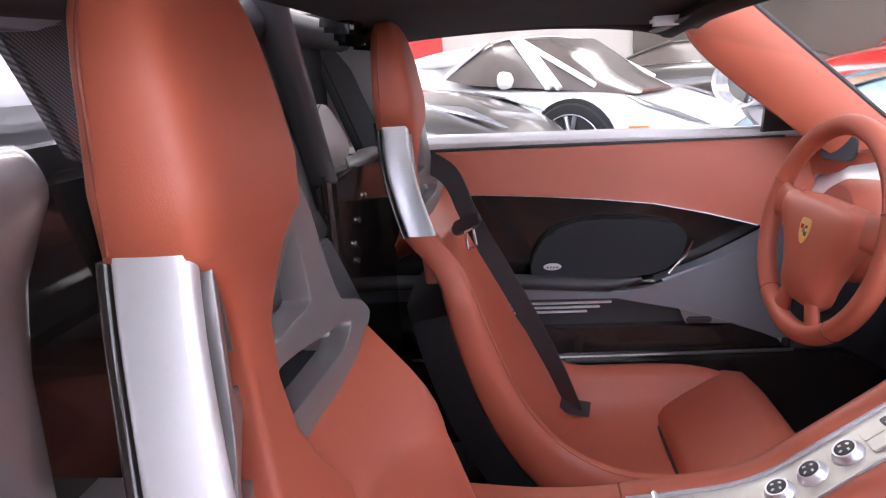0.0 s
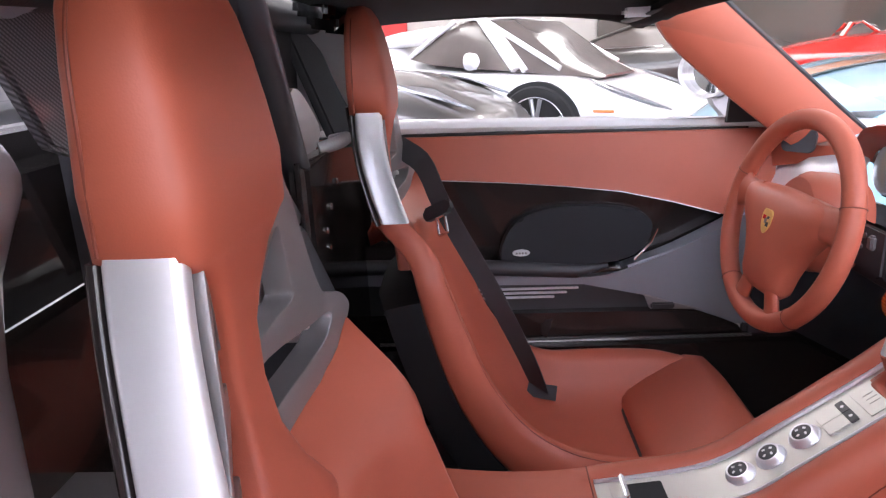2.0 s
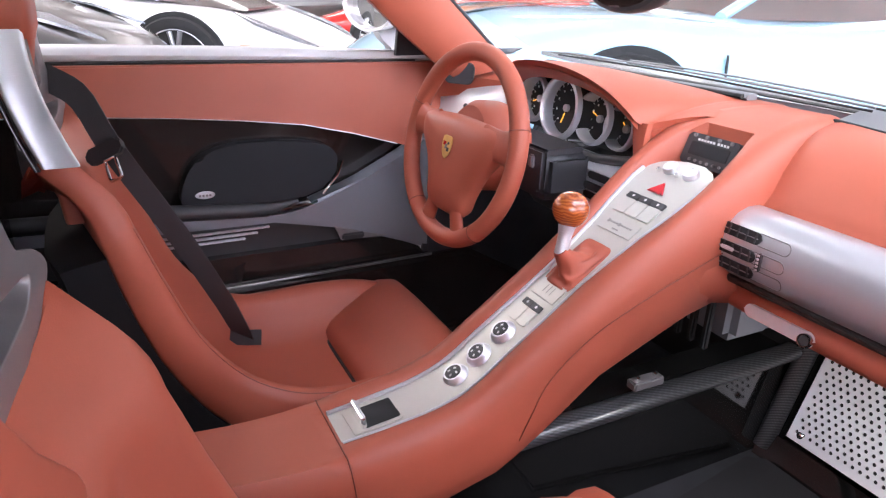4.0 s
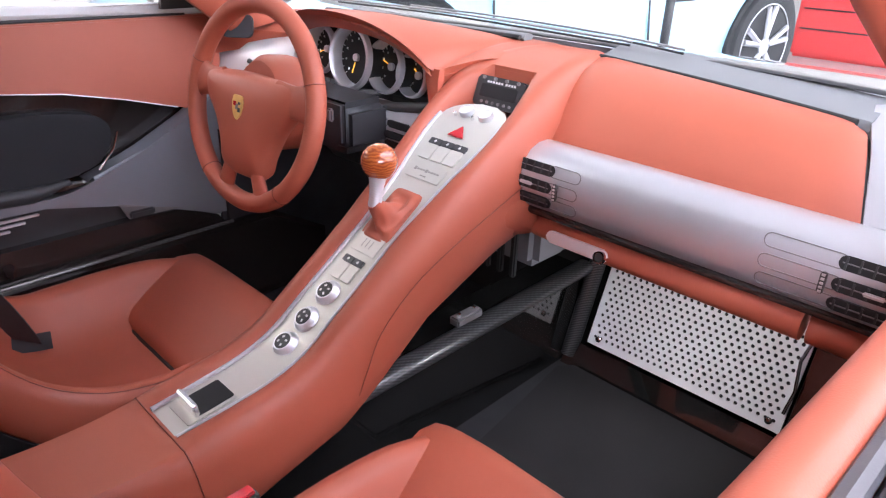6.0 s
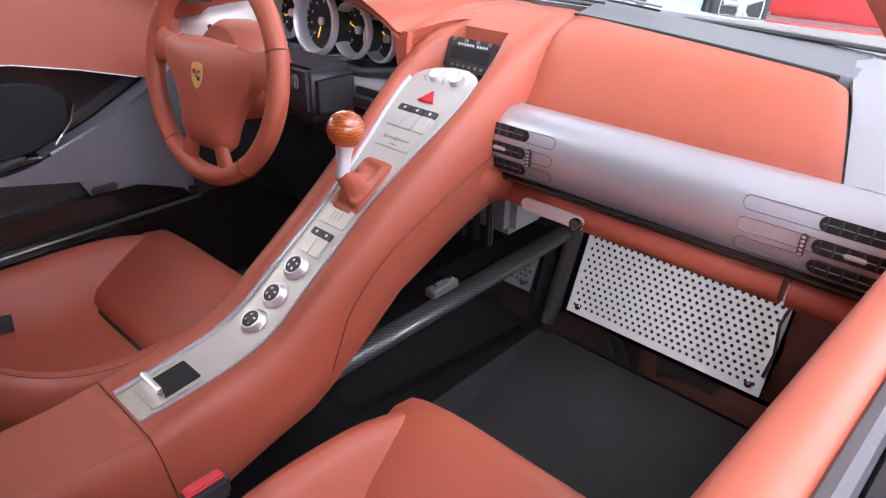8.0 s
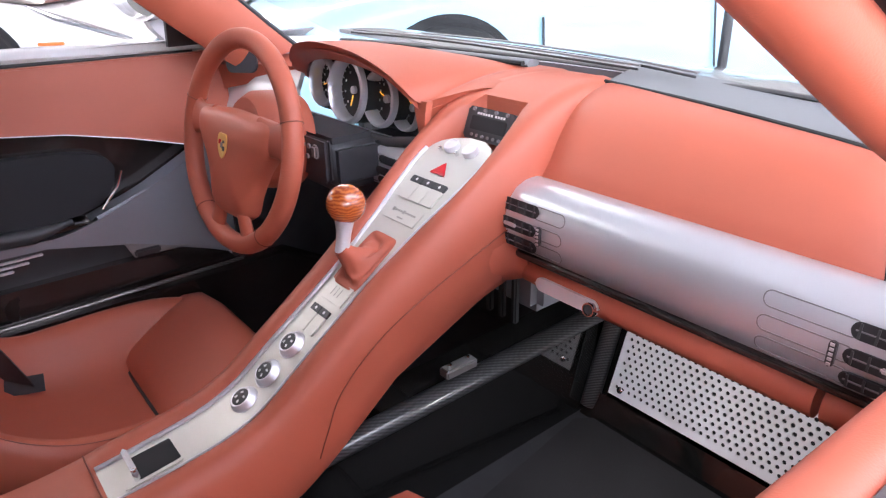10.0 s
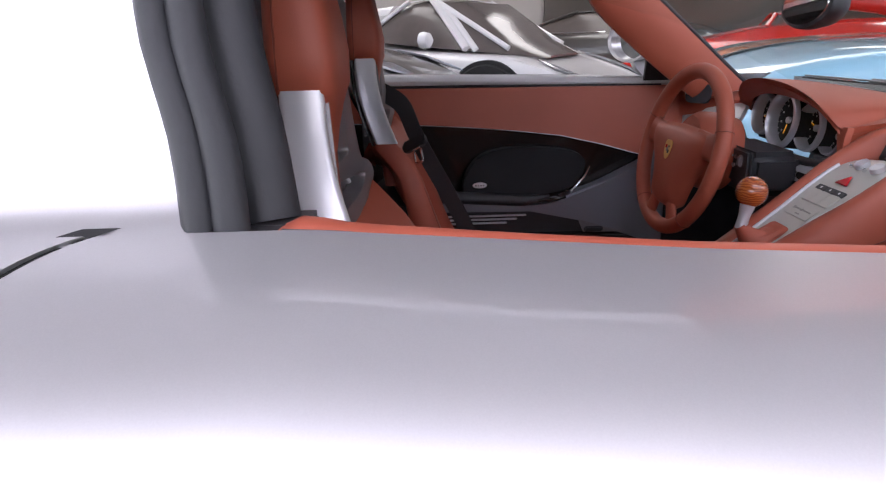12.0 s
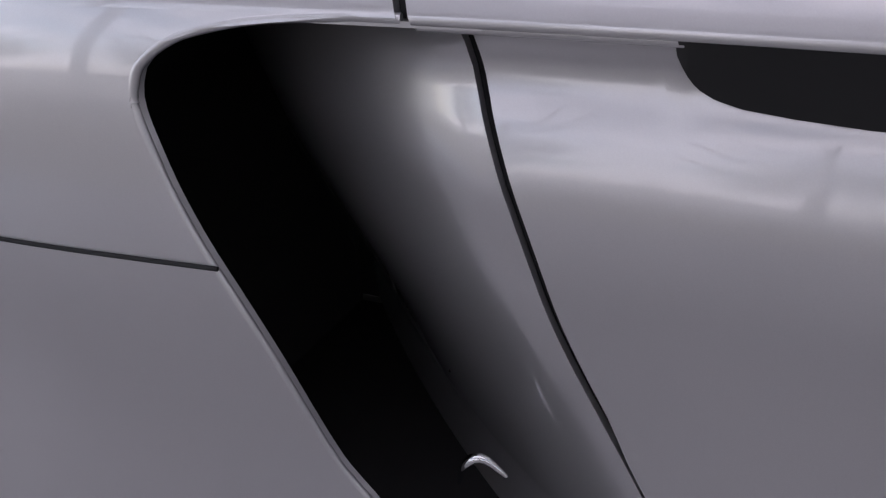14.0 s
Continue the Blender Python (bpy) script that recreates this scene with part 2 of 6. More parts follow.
CONCRETE = paint("forecourt", (0.27, 0.265, 0.26), 0.85, 0, 0, 0.2, 0.8, 0.5, 30)
ALU_MATT = paint("brushed_bare_aluminium", (0.90, 0.89, 0.91), 0.5, 0.0, 0, 0.04, 10, 0.05, 900)
SEAL_GREY = paint("grey_rubber_seal", (0.085, 0.085, 0.092), 0.5, 0, 0, 0.1, 15, 0.1, 300)
DEMIST = paint("grey_demister_plastic", (0.19, 0.193, 0.20), 0.55, 0, 0, 0.08, 20, 0.1, 500, spec=0.3)
BROWN = paint("dark_brown_panelling", (0.07, 0.055, 0.045), 0.5, 0, 0.2, 0.3, 3, 0.2, 80)
MESH_METAL = paint("bright_mesh_wire", (0.70, 0.70, 0.71), 0.35, 0.8, 0, 0.05)
TUBE_LAMP = glow("tube_lamp", (1, 0.97, 0.97), 1.6)


def wood():
    m, n, k, b = nodes_of("polished_wood")
    tc = n.new("ShaderNodeTexCoord")
    w = n.new("ShaderNodeTexWave")
    w.wave_type = "RINGS"
    w.inputs["Scale"].default_value, w.inputs["Distortion"].default_value, w.inputs["Detail"].default_value = 75, 8, 3
    k.new(tc.outputs["Object"], w.inputs["Vector"])
    mix = n.new("ShaderNodeMix")
    mix.data_type = "RGBA"
    mix.inputs["A"].default_value, mix.inputs["B"].default_value = (0.30, 0.050, 0.012, 1), (0.58, 0.145, 0.030, 1)
    k.new(w.outputs["Fac"], mix.inputs["Factor"])
    k.new(mix.outputs["Result"], b.inputs["Base Color"])
    b.inputs["Roughness"].default_value, b.inputs["Coat Weight"].default_value = 0.25, 1.0
    return m


WOOD = wood()

# ---------------------------------------------------------------- mesh helpers
INV = {}


def thing(name, label, category, at, group="", kind=""):
    """An Empty at a thing's base, whose parts are given in the car's coordinates."""
    ob = new(name)
    ob.location = at
    ob.empty_display_size = 0.1
    INV[ob.name] = Matrix.Translation(at).inverted()
    return tagged(ob, label, category, group, kind)


def part(name, bm, material, parent=None, label="", smooth=40):
    bmesh.ops.recalc_face_normals(bm, faces=bm.faces)
    me = bpy.data.meshes.new(name)
    bm.to_mesh(me)
    bm.free()
    me.materials.append(material)
    ob = new(name, me)
    if smooth:
        me.polygons.foreach_set("use_smooth", [True] * len(me.polygons))
        me.set_sharp_from_angle(angle=radians(smooth))
    if parent is not None:
        ob.parent = parent
        ob.matrix_parent_inverse = INV.get(parent.name, Matrix())
    if label:
        tagged(ob, label)
    return ob


def cr(points, n, closed=False):
    """A smooth curve through control points, as n points."""
    p = [Vector(q) for q in points]
    m = len(p)
    spans = m if closed else m - 1
    out = []
    for i in range(n):
        u = spans * i / (n if closed else n - 1)
        a = min(int(u), spans - 1)
        f = u - a
        if closed:
            q = [p[(a + j - 1) % m] for j in range(4)]
        else:
            q = [p[min(max(a + j - 1, 0), m - 1)] for j in range(4)]
        out.append(0.5 * ((2 * q[1]) + (q[2] - q[0]) * f + (2 * q[0] - 5 * q[1] + 4 * q[2] - q[3]) * f * f + (3 * q[1] - q[0] - 3 * q[2] + q[3]) * f ** 3))
    return out


def loft(rings, closed=True, caps=True, bm=None):
    bm = bm or bmesh.new()
    vs = [[bm.verts.new(p) for p in ring] for ring in rings]
    n = len(vs[0])
    for a, b in zip(vs, vs[1:]):
        for i in range(n if closed else n - 1):
            j = (i + 1) % n
            bm.faces.new((a[i], a[j], b[j], b[i]))
    if caps and closed:
        bm.faces.new(vs[0])
        bm.faces.new(vs[-1])
    return bm


def tube(path, r, n=10, bm=None, flat=1.0, up=(0, 0, 1), caps=True, closed=False):
    """A round (or flattened) bar along a path; r a number or one for each point."""
    path = [Vector(p) for p in path]
    rings = []
    for i, p in enumerate(path):
        if closed:
            d = (path[(i + 1) % len(path)] - path[i - 1]).normalized()
        else:
            d = (path[min(i + 1, len(path) - 1)] - path[max(i - 1, 0)]).normalized()
        side = d.cross(Vector(up))
        if side.length < 1e-4:
            side = d.cross(Vector((1, 0, 0)))
        side.normalize()
        top = side.cross(d).normalized()
        rr = r[i] if isinstance(r, (list, tuple)) else r
        rings.append([p + rr * (math.cos(2 * math.pi * k / n) * side + flat * math.sin(2 * math.pi * k / n) * top) for k in range(n)])
    if closed:
        rings.append(rings[0])
        bm = loft(rings, True, False, bm)
        bmesh.ops.remove_doubles(bm, verts=bm.verts, dist=1e-6)
        return bm
    return loft(rings, True, caps, bm)


def slab(outline, depth, bevel=0.0, segs=2, bm=None):
    """A plate: an outline of 3D points, thickened by the vector depth, its rim rounded."""
    bm = bm or bmesh.new()
    depth = Vector(depth)
    a = [bm.verts.new(Vector(p)) for p in outline]
    b = [bm.verts.new(Vector(p) + depth) for p in outline]
    bm.faces.new(a)
    bm.faces.new(b[::-1])
    n = len(a)
    for i in range(n):
        bm.faces.new((a[i], a[(i + 1) % n], b[(i + 1) % n], b[i]))
    if bevel:
        top = set(a) | set(b)
        edges = [e for e in bm.edges if (e.verts[0] in top and e.verts[1] in top) and len(e.link_faces) == 2 and any(len(f.verts) == n and n > 4 or f.calc_area() > 0 and (set(f.verts) == set(a) or set(f.verts) == set(b)) for f in e.link_faces)]
        bmesh.ops.bevel(bm, geom=edges, offset=bevel, segments=segs, affect="EDGES", clamp_overlap=True)
    return bm


def box(center, size, bevel=0.004, segs=2, m=None):
    bm = bmesh.new()
    bmesh.ops.create_cube(bm, size=1.0, matrix=Matrix.Diagonal((*size, 1)))
    if bevel:
        bmesh.ops.bevel(bm, geom=bm.edges[:], offset=bevel, segments=segs, affect="EDGES", clamp_overlap=True)
    bmesh.ops.transform(bm, matrix=Matrix.Translation(center) @ (m or Matrix()), verts=bm.verts)
    return bm


def turned(profile, m, n=32, caps=True):
    """A body turned round its local z axis from (radius, height) pairs, at the pose m."""
    rings = [[m @ Vector((r * math.cos(2 * math.pi * k / n), r * math.sin(2 * math.pi * k / n), h)) for k in range(n)] for r, h in profile]
    return loft(rings, True, caps)


def facing(p, normal, up=(0, 0, 1)):
    """A pose at p whose local z points along normal, and local y leans towards up."""
    z = Vector(normal).normalized()
    x = Vector(up).cross(z).normalized()
    y = z.cross(x)
    m = Matrix((x, y, z)).transposed().to_4x4()
    return Matrix.Translation(p) @ m


def rounded(w, h, r, n=5):
    """A rounded rectangle about the origin, as (x, y) pairs."""
    out = []
    for cx, cy, a0 in ((w / 2 - r, h / 2 - r, 0), (-w / 2 + r, h / 2 - r, 90), (-w / 2 + r, -h / 2 + r, 180), (w / 2 - r, -h / 2 + r, 270)):
        for i in range(n + 1):
            a = radians(a0 + 90 * i / n)
            out.append((cx + r * math.cos(a), cy + r * math.sin(a)))
    return out


def on(m, pairs, z=0.0):
    return [m @ Vector((x, y, z)) for x, y in pairs]


def lerp(a, b, t):
    return a + (b - a) * t


def table(rows, x):
    """Values at x, read straight between the rows of (x, value, ...)."""
    rows = sorted(rows)
    for a, b in zip(rows, rows[1:]):
        if x <= b[0]:
            t = min(max((x - a[0]) / (b[0] - a[0]), 0), 1)
            return [lerp(u, v, t) for u, v in zip(a[1:], b[1:])]
    return list(rows[-1][1:])

# ---------------------------------------------------------------- the showroom
def plain_box(name, center, size, material, label, category="", bevel=0.0):
    ob = part(name, box(center, size, bevel), material, None, "", 0)
    return tagged(ob, label, category or name.split("_")[0], kind="structure")


plain_box("ground", (0, 0, -0.16), (400, 400, 0.2), CONCRETE, "pale concrete forecourt ground around the showroom", "ground")
plain_box("floor", (1, 5.4, -0.03), (26, 15.2, 0.06), FLOOR_TILE, "polished grey showroom floor with soft reflections", "floor")
plain_box("wall_north", (1, 13.1, 2.0), (26, 0.2, 4.0), WALL, "pale plastered showroom back wall", "wall")
plain_box("wall_west", (-12.1, 6.0, 2.0), (0.2, 14, 4.0), WALL, "pale plastered showroom side wall", "wall")
plain_box("wall_east", (14.1, 6.0, 2.0), (0.2, 14, 4.0), WALL, "pale plastered showroom end wall", "wall")
plain_box("ceiling", (1, 5.70, 3.95), (26, 14.6, 0.1), CEIL, "white showroom ceiling", "ceiling")
# Unseen canopy, added to keep the mid-height sky off the driver's seat.
plain_box("canopy", (0, -5.2, 3.66), (30, 3.0, 0.12), SHADE_CANOPY, "unseen pale canopy added across the forecourt to block sky light", "canopy")
for cx in (-12.0, -4.0, 4.0, 12.0):
    plain_box("canopy_post", (cx, -6.0, 1.77), (0.14, 0.14, 3.66), SHADE_CANOPY, "pale square post of the unseen added canopy", "post", 0.01)
plain_box("trim_red", (-1.5, 12.9, 1.6), (0.7, 0.12, 3.2), WALL_RED, "red wall panel behind the white car", "panel")
plain_box("trim_brown", (7.0, 12.9, 1.3), (9.0, 0.12, 2.6), BROWN, "dark brown panelling at the back of the showroom", "panel")
LEAF = paint("tree_leaves", (0.055, 0.085, 0.032), 0.6, 0, 0, 0.4, 3.0)
BARK = paint("grey_bark", (0.13, 0.11, 0.09), 0.9, 0, 0, 0.4, 9, 0.8, 40)


def tree(x, y, h, seed):
    """A forecourt tree: tapered trunk, limbs, and a loose crown of small leaves."""
    rng = random.Random(seed)
    t = thing("tree", "leafy green tree on the far side of the forecourt", "tree", (x, y, -0.06), "forecourt trees")
    trunk = []
    for k in range(9):
        u = k / 8
        c = Vector((x + 0.10 * math.sin(2.1 * u + seed), y + 0.12 * math.sin(1.7 * u), -0.08 + 0.62 * h * u))
        r = lerp(0.17, 0.05, u) * (1.25 if k == 0 else 1)
        trunk.append([c + Vector((r * math.cos(a * math.pi / 5), r * math.sin(a * math.pi / 5), 0)) for a in range(10)])
    part("trunk", loft(trunk), BARK, t, "grey-brown trunk")
    tips = []
    for k in range(11):
        u = rng.uniform(0.22, 0.60)
        a = k * 2.4 + rng.uniform(-0.3, 0.3)
        p = Vector((x, y, h * u))
        q = p + Vector((math.cos(a), math.sin(a), rng.uniform(0.45, 1.1))) * h * rng.uniform(0.16, 0.27)
        mid = p.lerp(q, 0.5) + Vector((0, 0, -0.04 * h))
        part("limb", tube(cr([p, mid, q], 7), 0.028, 6), BARK, t)
        tips += [q, p.lerp(q, 0.6)]
    tips += [Vector((x, y, h * 0.72)), Vector((x, y, h * 0.80))]
    vs, fs = [], []
    for tip in tips:
        clump = h * rng.uniform(0.09, 0.15)
        for _ in range(320):
            d = Vector((rng.gauss(0, 1), rng.gauss(0, 1), rng.gauss(0, 0.75))) * clump * 0.75
            a, b = (Vector((rng.gauss(0, 1), rng.gauss(0, 1), rng.gauss(0, 1))).normalized() * 0.085 for _ in range(2))
            c, n = tip + d, len(vs)
            vs += [c - a, c + b * 0.5, c + a, c - b * 0.5]
            fs.append((n, n + 1, n + 2, n + 3))
    me = bpy.data.meshes.new("crown")
    me.from_pydata(vs, [], fs)
    me.materials.append(LEAF)
    crown = new("crown", me)
    crown.parent = t
    crown.matrix_parent_inverse = t.matrix_world.inverted()


# Out of view, known from paint reflections; the row also blocks low sky.
for tx, ty, th, seed in ((4.9, -9.4, 6.4, 1), (8.2, -8.6, 7.2, 2), (12.5, -9.2, 6.6, 3), (1.4, -10.0, 6.9, 5), (-2.3, -9.6, 5.9, 6), (-5.8, -10.8, 6.6, 7), (-9.6, -10.2, 6.0, 8)):
    tree(tx, ty, th, seed)
for lx in LAMP_ROWS:
    tray = thing("ceiling_lamp", "long white tube lamp tray under the ceiling", "lamp", (lx, 7.0, 3.86), "ceiling lamps")
    part("housing", box((lx, 7.0, 3.86), (1.0, 9.2, 0.06), 0.01), CEIL, tray)
    part("tube", box((lx, 7.0, 3.815), (0.86, 9.0, 0.02), 0.005), TUBE_LAMP, tray, "glowing lamp tube")

# ---------------------------------------------------------------- outer skin of the car, passenger's side
SHOULDER = [(-0.689, 0.851), (-0.706, 0.8465), (-0.74, 0.8375), (-0.775, 0.827), (-0.81, 0.813), (-0.84, 0.795), (-0.866, 0.774), (-0.888, 0.751), (-0.904, 0.729), (-0.914, 0.711), (-0.917, 0.7035), (-0.914, 0.699), (-0.896, 0.698)]
GAP = [(0.69, -0.160), (0.702, -0.163), (0.727, -0.171), (0.755, -0.1795), (0.783, -0.1855), (0.808, -0.187), (0.823, -0.184), (0.836, -0.171), (0.846, -0.150), (0.852, -0.122), (0.857, -0.080)]
LOW_GAP = [(0.12, 0.12), (0.268, 0.046), (0.363, -0.002), (0.45, -0.042), (0.52, -0.068), (0.56, -0.083), (0.60, -0.099), (0.64, -0.114), (0.68, -0.126), (0.70, -0.1285)]
SCOOP = [(0.12, -0.15), (0.232, -0.222), (0.287, -0.252), (0.40, -0.292), (0.466, -0.318), (0.514, -0.339), (0.56, -0.356), (0.596, -0.366), (0.633, -0.3745), (0.655, -0.371), (0.668, -0.362), (0.682, -0.341), (0.690, -0.318), (0.699, -0.27), (0.7035, -0.20)]


def smooth_rows(rows, n=48):
    return [(p.x, p.y) for p in cr([(a, b, 0) for a, b in rows], n)]


GAP, LOW_GAP = smooth_rows(GAP), smooth_rows(LOW_GAP)
SCOOP = smooth_rows(SCOOP, 70)
LOWER = [(z, y) for z, y in smooth_rows([(0.70, -0.898), (0.690, -0.887), (0.677, -0.8795), (0.664, -0.8775), (0.650, -0.881), (0.630, -0.8885), (0.60, -0.8965), (0.57, -0.900), (0.50, -0.896), (0.44, -0.885), (0.35, -0.868), (0.25, -0.855), (0.12, -0.845), (0.02, -0.84)], 90)]


def bulge(x):
    """How far the flank moves outward along the car."""
    if x > 0:
        return -0.030 * x
    t = min(max((-0.1 - x) / 0.5, 0), 1)
    return -0.035 * t * t * (3 - 2 * t)


def fall(x, z):
    """The waistline drops gently towards the front; the crease below stays level."""
    return table([(0.0, 0.0), (0.25, -0.018), (0.45, -0.028), (1.05, -0.046)], x)[0] * min(1, max(0, (z - 0.72) / 0.12))


def skin(levels, x_from, x_to, nx, dy=0.0):
    """A sheet over rows of (y, z), each between its own two ends."""
    rings = []
    for y, z in levels:
        a, b = x_from(z), x_to(z)
        xs = [lerp(a, b, i / nx) for i in range(nx + 1)]
        rings.append([Vector((x, y + dy + bulge(x), z + fall(x, z))) for x in xs])
    return rings


def thick(rings, depth=(0, 0.012, 0)):
    """A sheet with real thickness and rolled edges."""
    d = Vector(depth)
    bm = loft(rings, False, False)
    back = loft([[p + d for p in r] for r in rings], False, False, bm)
    n, m = len(rings), len(rings[0])
    vs = list(bm.verts)
    f, g = vs[: n * m], vs[n * m:]
    border = [i for i in range(m)] + [r * m + m - 1 for r in range(1, n)] + [(n - 1) * m + i for i in range(m - 2, -1, -1)] + [r * m for r in range(n - 2, 0, -1)]
    for a, b in zip(border, border[1:] + border[:1]):
        bm.faces.new((f[a], f[b], g[b], g[a]))
    return bm


def fine_levels(rows, n):
    return [(p.y, p.z) for p in cr([(0, y, z) for y, z in rows], n)]


UP = fine_levels(SHOULDER, 40)
door_p = thing("passenger_door", "silver metallic car door with a red leather sill, window down", "car door", (0.4, -0.85, 0.12))
part("upper_skin", thick(skin(UP, lambda z: table(GAP, z)[0] + 0.0045, lambda z: 1.02, 60), (0, 0.012, -0.006)), SILVER, door_p)


def handle_low(x):
    """Lower rim of the grip pocket under the crease."""
    if not 0.006 < x < 0.168:
        return 0.6975
    t = (x - 0.006) / 0.162
    return 0.6975 - 0.046 * table([(0, 0), (0.03, 0.25), (0.07, 0.47), (0.12, 0.65), (0.19, 0.78), (0.3, 0.88), (0.5, 0.95), (0.75, 1.0), (0.87, 1.0), (0.93, 0.93), (0.965, 0.78), (0.985, 0.5), (1, 0)], t)[0]


def low_rings(x_from, x_to, nx, dy=0.0, pocket=False):
    rings = []
    for i in range(40):
        u = (i / 39) ** 1.9
        ring = []
        z0 = lerp(0.6975, 0.12, u)
        for j in range(nx + 1):
            x = lerp(x_from(z0), x_to(z0), (j / nx))
            top = handle_low(x) if pocket else 0.6975
            z = lerp(top, 0.12, u)
            y = table([(b, a) for b, a in LOWER], z)[0]
            ring.append(Vector((x, y + dy + bulge(x), z)))
        rings.append(ring)
    return rings


part("lower_skin", thick(low_rings(lambda z: table(LOW_GAP, z)[0] + 0.004, lambda z: 1.02, 130, 0, True)), SILVER, door_p)
pocket = [[Vector((x, -0.913 + bulge(x), 0.6995)), Vector((x, -0.865, 0.70)), Vector((x, -0.845, 0.685)), Vector((x, -0.860, handle_low(x) - 0.002)), Vector((x, -0.884 + bulge(x), handle_low(x) - 0.003))] for x in [0.002 + 0.170 * i / 40 for i in range(41)]]
part("grip_pocket", loft(pocket, True, True), VOID, door_p, "black grip pocket under the crease")
part("pocket_rim", tube([(x, table([(b, a) for b, a in LOWER], handle_low(x))[0] + bulge(x), handle_low(x)) for x in [0.006 + 0.162 * i / 50 for i in range(51)]], 0.0014, 6), SILVER, door_p)
sill_line = [(-0.055, -0.645), (-0.035, -0.650), (0.0, -0.651), (0.2, -0.6495), (0.5, -0.656), (0.85, -0.67), (1.0, -0.68)]

def sill_z(x):
    return table([(-0.06, 0.822), (-0.034, 0.834), (-0.012, 0.849), (0.004, 0.8475), (0.025, 0.843), (0.15, 0.831), (0.25, 0.823), (0.45, 0.813), (1.0, 0.793)], x)[0]


sill = []
for i in range(40):
    x = -0.036 + 1.03 * (i / 39) ** 1.4
    y = table(sill_line, x)[0]
    w = (0.0125 + 0.005 * max(0, 1 - abs(x + 0.01) / 0.08)) * min(1, (x + 0.038) / 0.03) + 0.002
    sill.append([Vector((x, y + w * math.cos(a), sill_z(x) - 0.0095 + 0.0095 * math.sin(a) * (1 if math.sin(a) > 0 else 3.2))) for a in [2 * math.pi * k / 14 for k in range(14)]])
part("leather_sill", loft(sill), RED, door_p, "red leather window sill")
part("window_seal", tube([(x, table(sill_line, x)[0] - 0.0175, sill_z(x) - 0.006) for x in [-0.05 + 1.04 * i / 30 for i in range(31)]], 0.0055, 8), SEAL_GREY, door_p, "grey rubber window seal")
part("window_seal", tube([(x, table(sill_line, x)[0] - 0.029, sill_z(x) - 0.009) for x in [-0.06 + 1.05 * i / 30 for i in range(31)]], 0.0060, 8), RUBBER, door_p, "black rubber window seal")
inner = [[Vector((x, -0.655 + d, z)) for z, d in ((sill_z(x) - 0.022, 0), (0.77, 0.008), (0.70, 0.02), (0.55, 0.0), (0.40, 0.0), (0.20, 0.01))] for x in (-0.05, 0.3, 0.6, 0.9)]
part("inner_trim", thick(inner, (0, -0.03, 0)), RED, door_p, "red leather inner door trim")

rear = thing("rear_quarter", "silver metallic rear quarter panel with a dark side air intake", "car body", (-0.7, -0.9, 0.1))
UP_R = [(y, z) for y, z in UP if z > 0.7065] + [(-0.9165, 0.7035)]
part("shoulder", thick(skin(UP_R, lambda z: -1.5, lambda z: table(GAP, z)[0] - 0.0045, 60), (0, 0.012, -0.006)), SILVER, rear)
part("shut_gap", thick(skin(UP, lambda z: table(GAP, z)[0] - 0.012, lambda z: table(GAP, z)[0] + 0.012, 4, 0.016), (0, 0.004, 0)), VOID, rear, "dark shut gap behind the door")


FLANK = smooth_rows([(0.0, -0.895), (0.12, -0.903), (0.35, -0.922), (0.48, -0.931), (0.60, -0.932), (0.66, -0.927), (0.69, -0.9205), (0.7035, -0.9165)], 40)


def fender_rings():
    rings = []
    for z in [0.7035 - 0.66 * (i / 60) for i in range(61)]:
        x1 = table(SCOOP, z)[0]
        y = table(FLANK, z)[0]
        ring = []
        for j in range(40):
            u = j / 39
            x = lerp(-1.5, x1, 1 - (1 - u) ** 2)
            ring.append(Vector((x, y + bulge(x), z)))
        rings.append(ring)
    return rings


part("fender", thick(fender_rings(), (0, 0.016, 0)), SILVER, rear)
edge = [Vector((x, table(FLANK, z)[0] + bulge(x) + 0.004, z)) for z, x in SCOOP[::-1]]
part("intake_lip", tube([Vector((-0.166, -0.913, 0.7025))] + edge, 0.0042, 10), SILVER, rear)
part("fender_seam", tube([(x, -0.9325 + bulge(x), 0.500 - 0.006 * (x + 0.36)) for x in [-1.4 + 1.075 * i / 30 for i in range(31)]], 0.0022, 6), VOID, rear, "dark panel seam")
scoop = []
for z in [0.70 - 0.68 * (i / 40) for i in range(41)]:
    x0 = table(LOW_GAP, z)[0] - 0.0045
    y0 = table([(b, a) for b, a in LOWER], z)[0]
    ring = []
    for u in [1.3 * j / 30 for j in range(31)]:
        x = lerp(x0, x0 - 0.50, u)
        y = y0 + bulge(x0) + 0.42 * u ** 1.45
        ring.append(Vector((x, y, z)))
    scoop.append(ring)
part("intake_scoop", thick(scoop, (0, 0.012, 0)), SILVER, rear)
roof_in = [[Vector((x, -0.913 + bulge(x), 0.6975)), Vector((x, -0.30, 0.690))] for x in (-0.85, -0.6, -0.4, -0.25, -0.11)]
part("intake_ceiling", thick(roof_in, (0, 0, 0.004)), SILVER, rear)
# Black sheet: the shade deep in the intake is put into its colour.
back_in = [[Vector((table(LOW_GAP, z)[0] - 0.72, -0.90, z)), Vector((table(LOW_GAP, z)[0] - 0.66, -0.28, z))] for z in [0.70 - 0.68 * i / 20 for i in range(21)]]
part("intake_shade_sheet", thick(back_in, (-0.01, 0, 0)), VOID, rear, "black sheet standing for the shade deep in the air intake")
